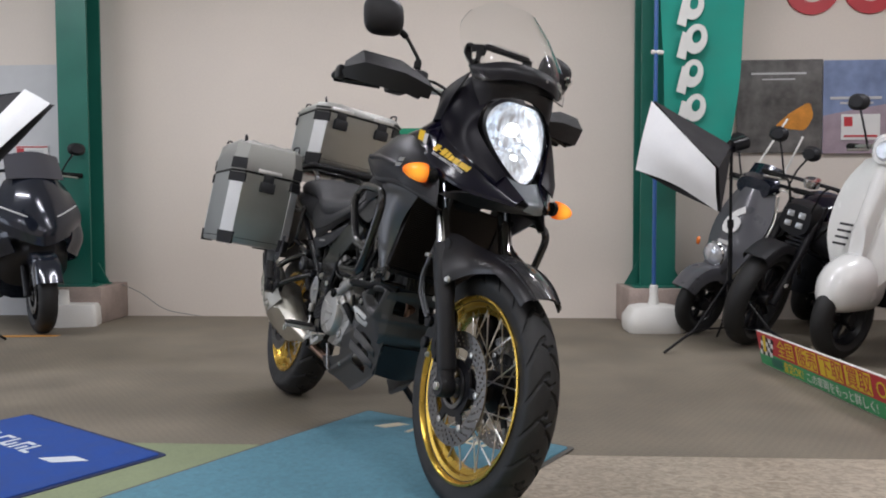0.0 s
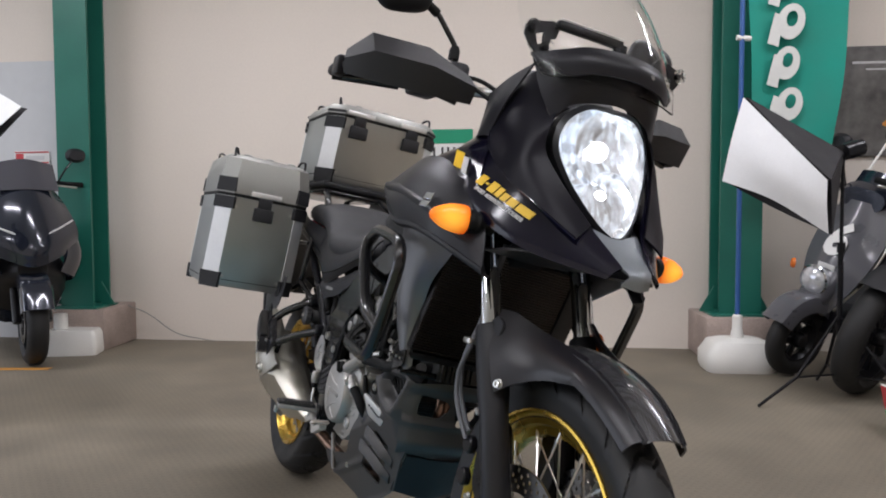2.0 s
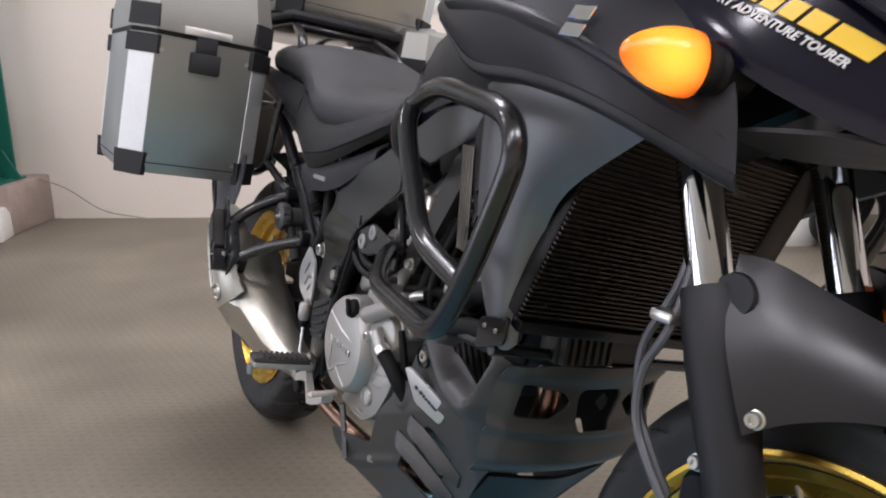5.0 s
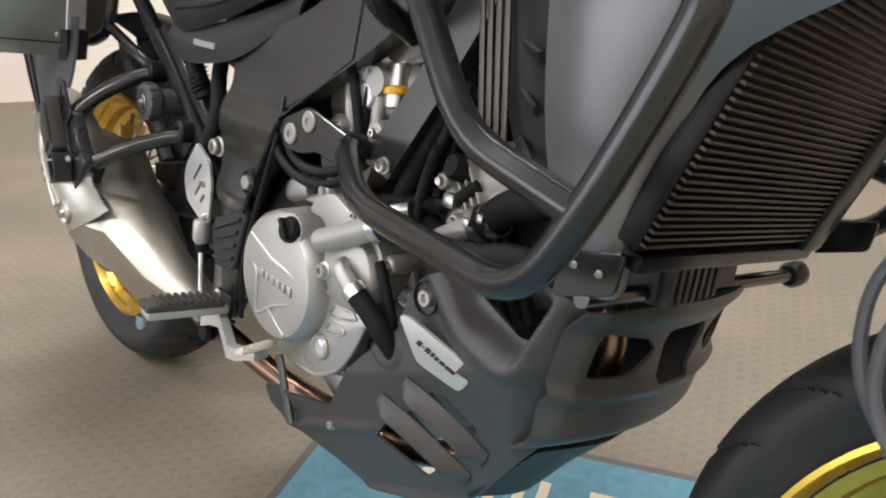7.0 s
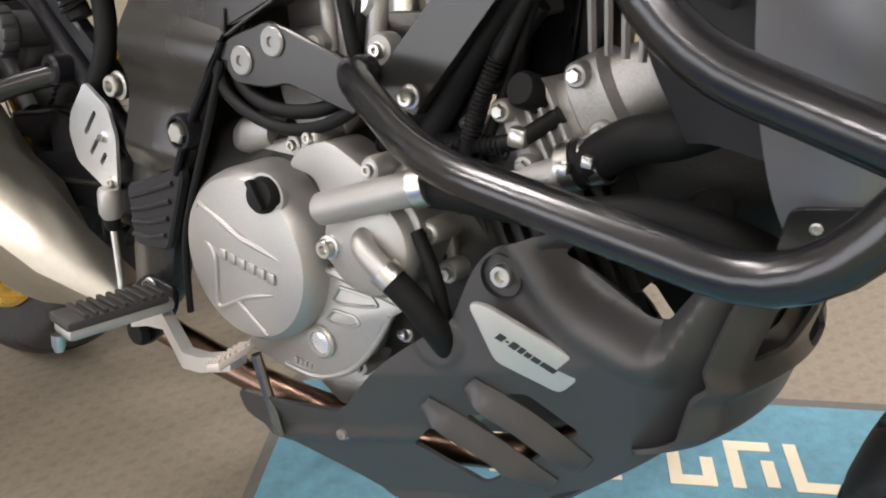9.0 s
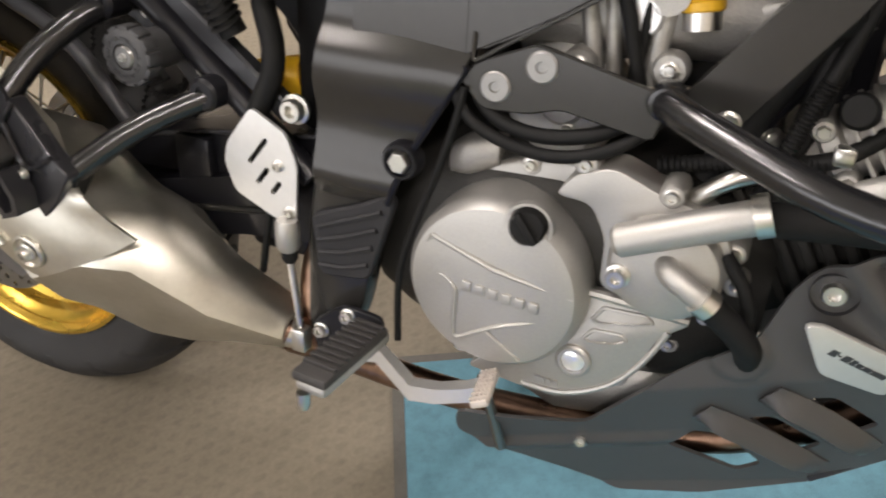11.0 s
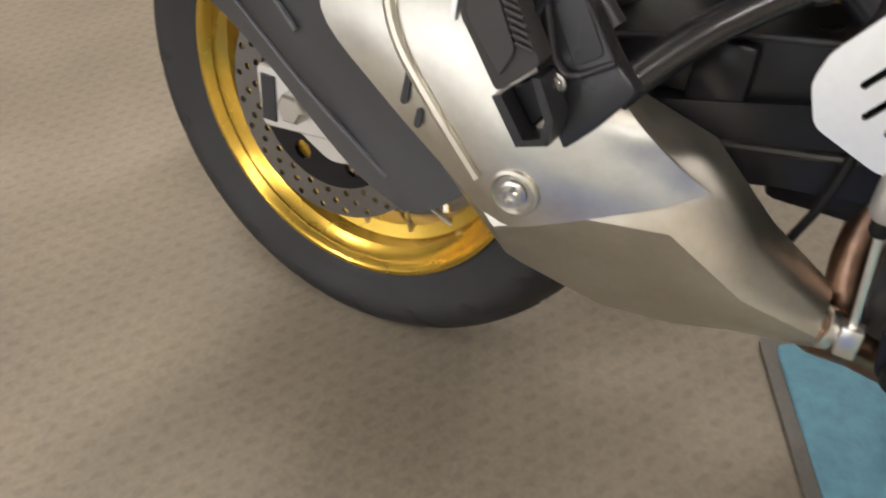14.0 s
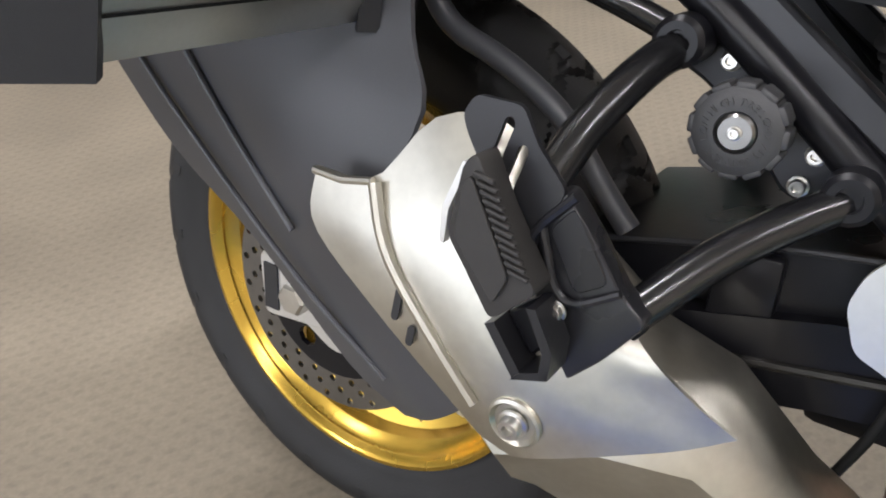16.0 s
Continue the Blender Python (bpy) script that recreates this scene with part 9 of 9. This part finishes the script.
part("side_case", lathe([(0, 0.12), (0.07, 0.12), (0.1, 0.09), (0.1, -0.05)], 28, axis_m((-0.3, 0.16, 0.72), (0.2, 1, 0))), MATTE, nk)
part("seat", loft([oval(-0.82, 0, 0.78, 0.1, 0.05), oval(-1.05, 0, 0.8, 0.14, 0.05), oval(-1.4, 0, 0.86, 0.1, 0.04)], steps=2), SEAT, nk)
part("swingarm", tube([(-0.8, -0.1, 0.4), (-1.4, -0.12, 0.31)], 0.03, 10), FRAMEB, nk)
round_tyre(nk, -1.42, 0.31, 0.16, FRAMEB, 10)
for p in ([(-0.24, 0.2, 1.0), (-0.1, 0.12, 1.05), (-0.16, 0.06, 0.8)], [(-0.24, -0.2, 1.0), (-0.12, -0.1, 1.02), (-0.2, -0.04, 0.75)], [(-0.26, 0.25, 1.0), (-0.12, 0.3, 0.98), (-0.2, 0.12, 0.7)]):
    part("brake_cable", tube(fillet(p, 0.1), 0.007, 8), RUBF, nk)

# white scooter
ws = thing("scooter", "white classic scooter with a rounded front fender", "scooter", pose(2.28, 3.66, 0.01, -10, 0, 212), group="parked machines")
round_tyre(ws, 0, 0.24, 0.11, FRAMEB)
part("fender", loft([[(0.2, 0.03 * math.cos(a), 0.35 + 0.03 * math.sin(a)) for a in (2 * math.pi * k / 20 for k in range(20))], oval(0.14, 0, 0.4, 0.1, 0.12, 20, 2.2), oval(0.0, 0, 0.43, 0.13, 0.16, 20, 2.2), oval(-0.16, 0, 0.42, 0.11, 0.15, 20, 2.2)], steps=3), CREAMS, ws, "rounded white front fender")
part("fender_vent", tube([(0.1, -0.105, 0.44), (0.02, -0.13, 0.5)], 0.008, 8), INK, ws)
part("leg_shield", skin([[(-0.08, -0.1, 0.42), (-0.03, 0, 0.44), (-0.08, 0.1, 0.42)], [(-0.16, -0.24, 0.65), (-0.08, 0, 0.65), (-0.16, 0.24, 0.65)], [(-0.24, -0.25, 0.9), (-0.14, 0, 0.92), (-0.24, 0.25, 0.9)], [(-0.3, -0.18, 1.06), (-0.2, 0, 1.1), (-0.3, 0.18, 1.06)]], 0.04, 14, 12), CREAMS, ws, "white leg shield")
part("horn_cover", loft([oval(0.0, 0, 0.62, 0.04, 0.14), oval(-0.1, 0, 0.78, 0.06, 0.28)]), CREAMS, ws)
for k in range(4):
    part("vent_bar", box(-0.005 - 0.012 * k, 0.012 - 0.012 * k, -0.13, -0.06, 0.62 + 0.035 * k, 0.632 + 0.035 * k, 0.002), INK, ws)
part("head_unit", loft([oval(-0.1, 0, 1.14, 0.07, 0.07), oval(-0.2, 0, 1.15, 0.13, 0.09), oval(-0.32, 0, 1.12, 0.1, 0.06)], steps=2), CREAMS, ws)
part("head_lamp", lathe([(0, 0.02), (0.04, 0.018), (0.055, 0)], 24, axis_m((-0.1, 0, 1.14), (1, 0, 0))), LENS, ws)
bars(ws, -0.22, 1.14, 0.32, STEEL)
part("floor_board", loft([oval(-0.2, 0, 0.36, 0.2, 0.06), oval(-0.6, 0, 0.34, 0.2, 0.05)]), FRAMEB, ws)
part("rear_body", loft([oval(-0.55, 0, 0.5, 0.15, 0.17), oval(-0.85, 0, 0.58, 0.24, 0.2), oval(-1.3, 0, 0.6, 0.16, 0.12)], steps=2), CREAMS, ws)
part("seat", loft([oval(-0.55, 0, 0.76, 0.12, 0.05), oval(-0.9, 0, 0.8, 0.15, 0.05), oval(-1.25, 0, 0.78, 0.12, 0.04)], steps=2), SEAT, ws)
round_tyre(ws, -1.3, 0.24, 0.11, FRAMEB)

# red scooter half hidden past the white one
rs = thing("scooter", "red scooter parked at the end of the row", "scooter", pose(2.55, 3.3, 0.01, -10, 0, 222), group="parked machines")
round_tyre(rs, 0, 0.22, 0.1, FRAMEB)
fender(rs, 0, 0.22, 20, 160, 0.08, REDP, 0.08, 0.05)
part("leg_shield", skin([[(-0.05, -0.08, 0.4), (-0.01, 0, 0.4), (-0.05, 0.08, 0.4)], [(-0.12, -0.2, 0.62), (-0.06, 0, 0.62), (-0.12, 0.2, 0.62)], [(-0.25, -0.16, 0.95), (-0.2, 0, 0.97), (-0.25, 0.16, 0.95)]], 0.03, 12, 10), CREAMS, rs)
part("rear_body", loft([oval(-0.5, 0, 0.5, 0.15, 0.17), oval(-0.85, 0, 0.58, 0.2, 0.18), oval(-1.25, 0, 0.6, 0.14, 0.1)], steps=2), REDP, rs)
bars(rs, -0.25, 1.02, 0.3, FRAMEB, False)
round_tyre(rs, -1.2, 0.22, 0.1, FRAMEB)

# large dark scooter by the west column
ms_ = thing("scooter", "dark navy maxi scooter with twin headlamps", "scooter", pose(-2.62, 4.64, 0, 0, 0, heading(0.64, -0.77)), group="parked machines")
round_tyre(ms_, 0, 0.26, 0.12, FRAMEB)
fender(ms_, 0, 0.26, 20, 150, 0.085, NAVY, 0.07)
# pale bar painted on as the highlight across the fender
part("fender_glint", box(0.13, 0.2, -0.088, 0.088, 0.42, 0.435, 0.004), PALE, ms_)
for sg in (-1, 1):
    part("fork_leg", tube([(0.0, sg * 0.085, 0.26), (-0.16, sg * 0.085, 0.6)], 0.024, 12), FRAMEB, ms_)
    part("body_side", skin([[(0.02, sg * 0.16, 0.56), (0.02, sg * 0.2, 0.68), (-0.04, sg * 0.17, 0.84)], [(-0.16, sg * 0.27, 0.5), (-0.14, sg * 0.31, 0.66), (-0.16, sg * 0.25, 0.88)], [(-0.5, sg * 0.25, 0.45), (-0.5, sg * 0.27, 0.58), (-0.45, sg * 0.22, 0.85)]], 0.008, 16, 12, flip=sg < 0), NAVY, ms_, "glossy dark body side")
    part("head_lamp", skin([[(0.125, sg * 0.03, 0.715), (0.105, sg * 0.035, 0.76)], [(0.08, sg * 0.14, 0.73), (0.055, sg * 0.14, 0.81)], [(-0.03, sg * 0.25, 0.79), (-0.055, sg * 0.24, 0.86)]], 0.012, 10, 6, flip=sg < 0), LENS, ms_, "swept clear headlamp")
    part("lamp_brow", tube([(0.11, sg * 0.03, 0.768), (0.06, sg * 0.14, 0.818), (-0.055, sg * 0.245, 0.87)], 0.006, 8, bend=0.03), PALE, ms_)
part("front_cowl", skin([
    [(-0.1, -0.27, 0.72), (-0.06, -0.265, 0.82), (-0.14, -0.22, 0.95), (-0.2, -0.17, 1.04)],
    [(0.06, -0.14, 0.65), (0.065, -0.14, 0.76), (-0.02, -0.13, 0.93), (-0.14, -0.12, 1.07)],
    [(0.125, 0, 0.6), (0.125, 0, 0.72), (0.04, 0, 0.92), (-0.1, 0, 1.09)],
    [(0.06, 0.14, 0.65), (0.065, 0.14, 0.76), (-0.02, 0.13, 0.93), (-0.14, 0.12, 1.07)],
    [(-0.1, 0.27, 0.72), (-0.06, 0.265, 0.82), (-0.14, 0.22, 0.95), (-0.2, 0.17, 1.04)]], 0.01, 20, 16, flip=True), NAVY, ms_, "sharp glossy dark nose")
part("lower_nose", loft([oval(0.06, 0, 0.58, 0.08, 0.05), oval(-0.05, 0, 0.58, 0.18, 0.1), oval(-0.3, 0, 0.5, 0.24, 0.2)]), MATTE, ms_)
part("windscreen", skin([[(-0.1, -0.18, 1.05), (-0.06, 0, 1.06), (-0.1, 0.18, 1.05)], [(-0.25, -0.17, 1.22), (-0.2, 0, 1.25), (-0.25, 0.17, 1.22)]], 0.004, 8, 8), mat("smoked_screen", (0.06, 0.06, 0.07), 0.08, vary=0, bump=0), ms_)
bars(ms_, -0.28, 1.1, 0.34, FRAMEB, True, 0.16)
part("seat", loft([oval(-0.6, 0, 0.72, 0.16, 0.06), oval(-0.9, 0, 0.76, 0.18, 0.06), oval(-1.5, 0, 0.86, 0.14, 0.05)], steps=2), SEAT, ms_)
part("rear_body", loft([oval(-0.5, 0, 0.42, 0.24, 0.22), oval(-0.9, 0, 0.5, 0.26, 0.2), oval(-1.6, 0, 0.72, 0.14, 0.08)], steps=2), NAVY, ms_)
round_tyre(ms_, -1.5, 0.26, 0.14, FRAMEB)
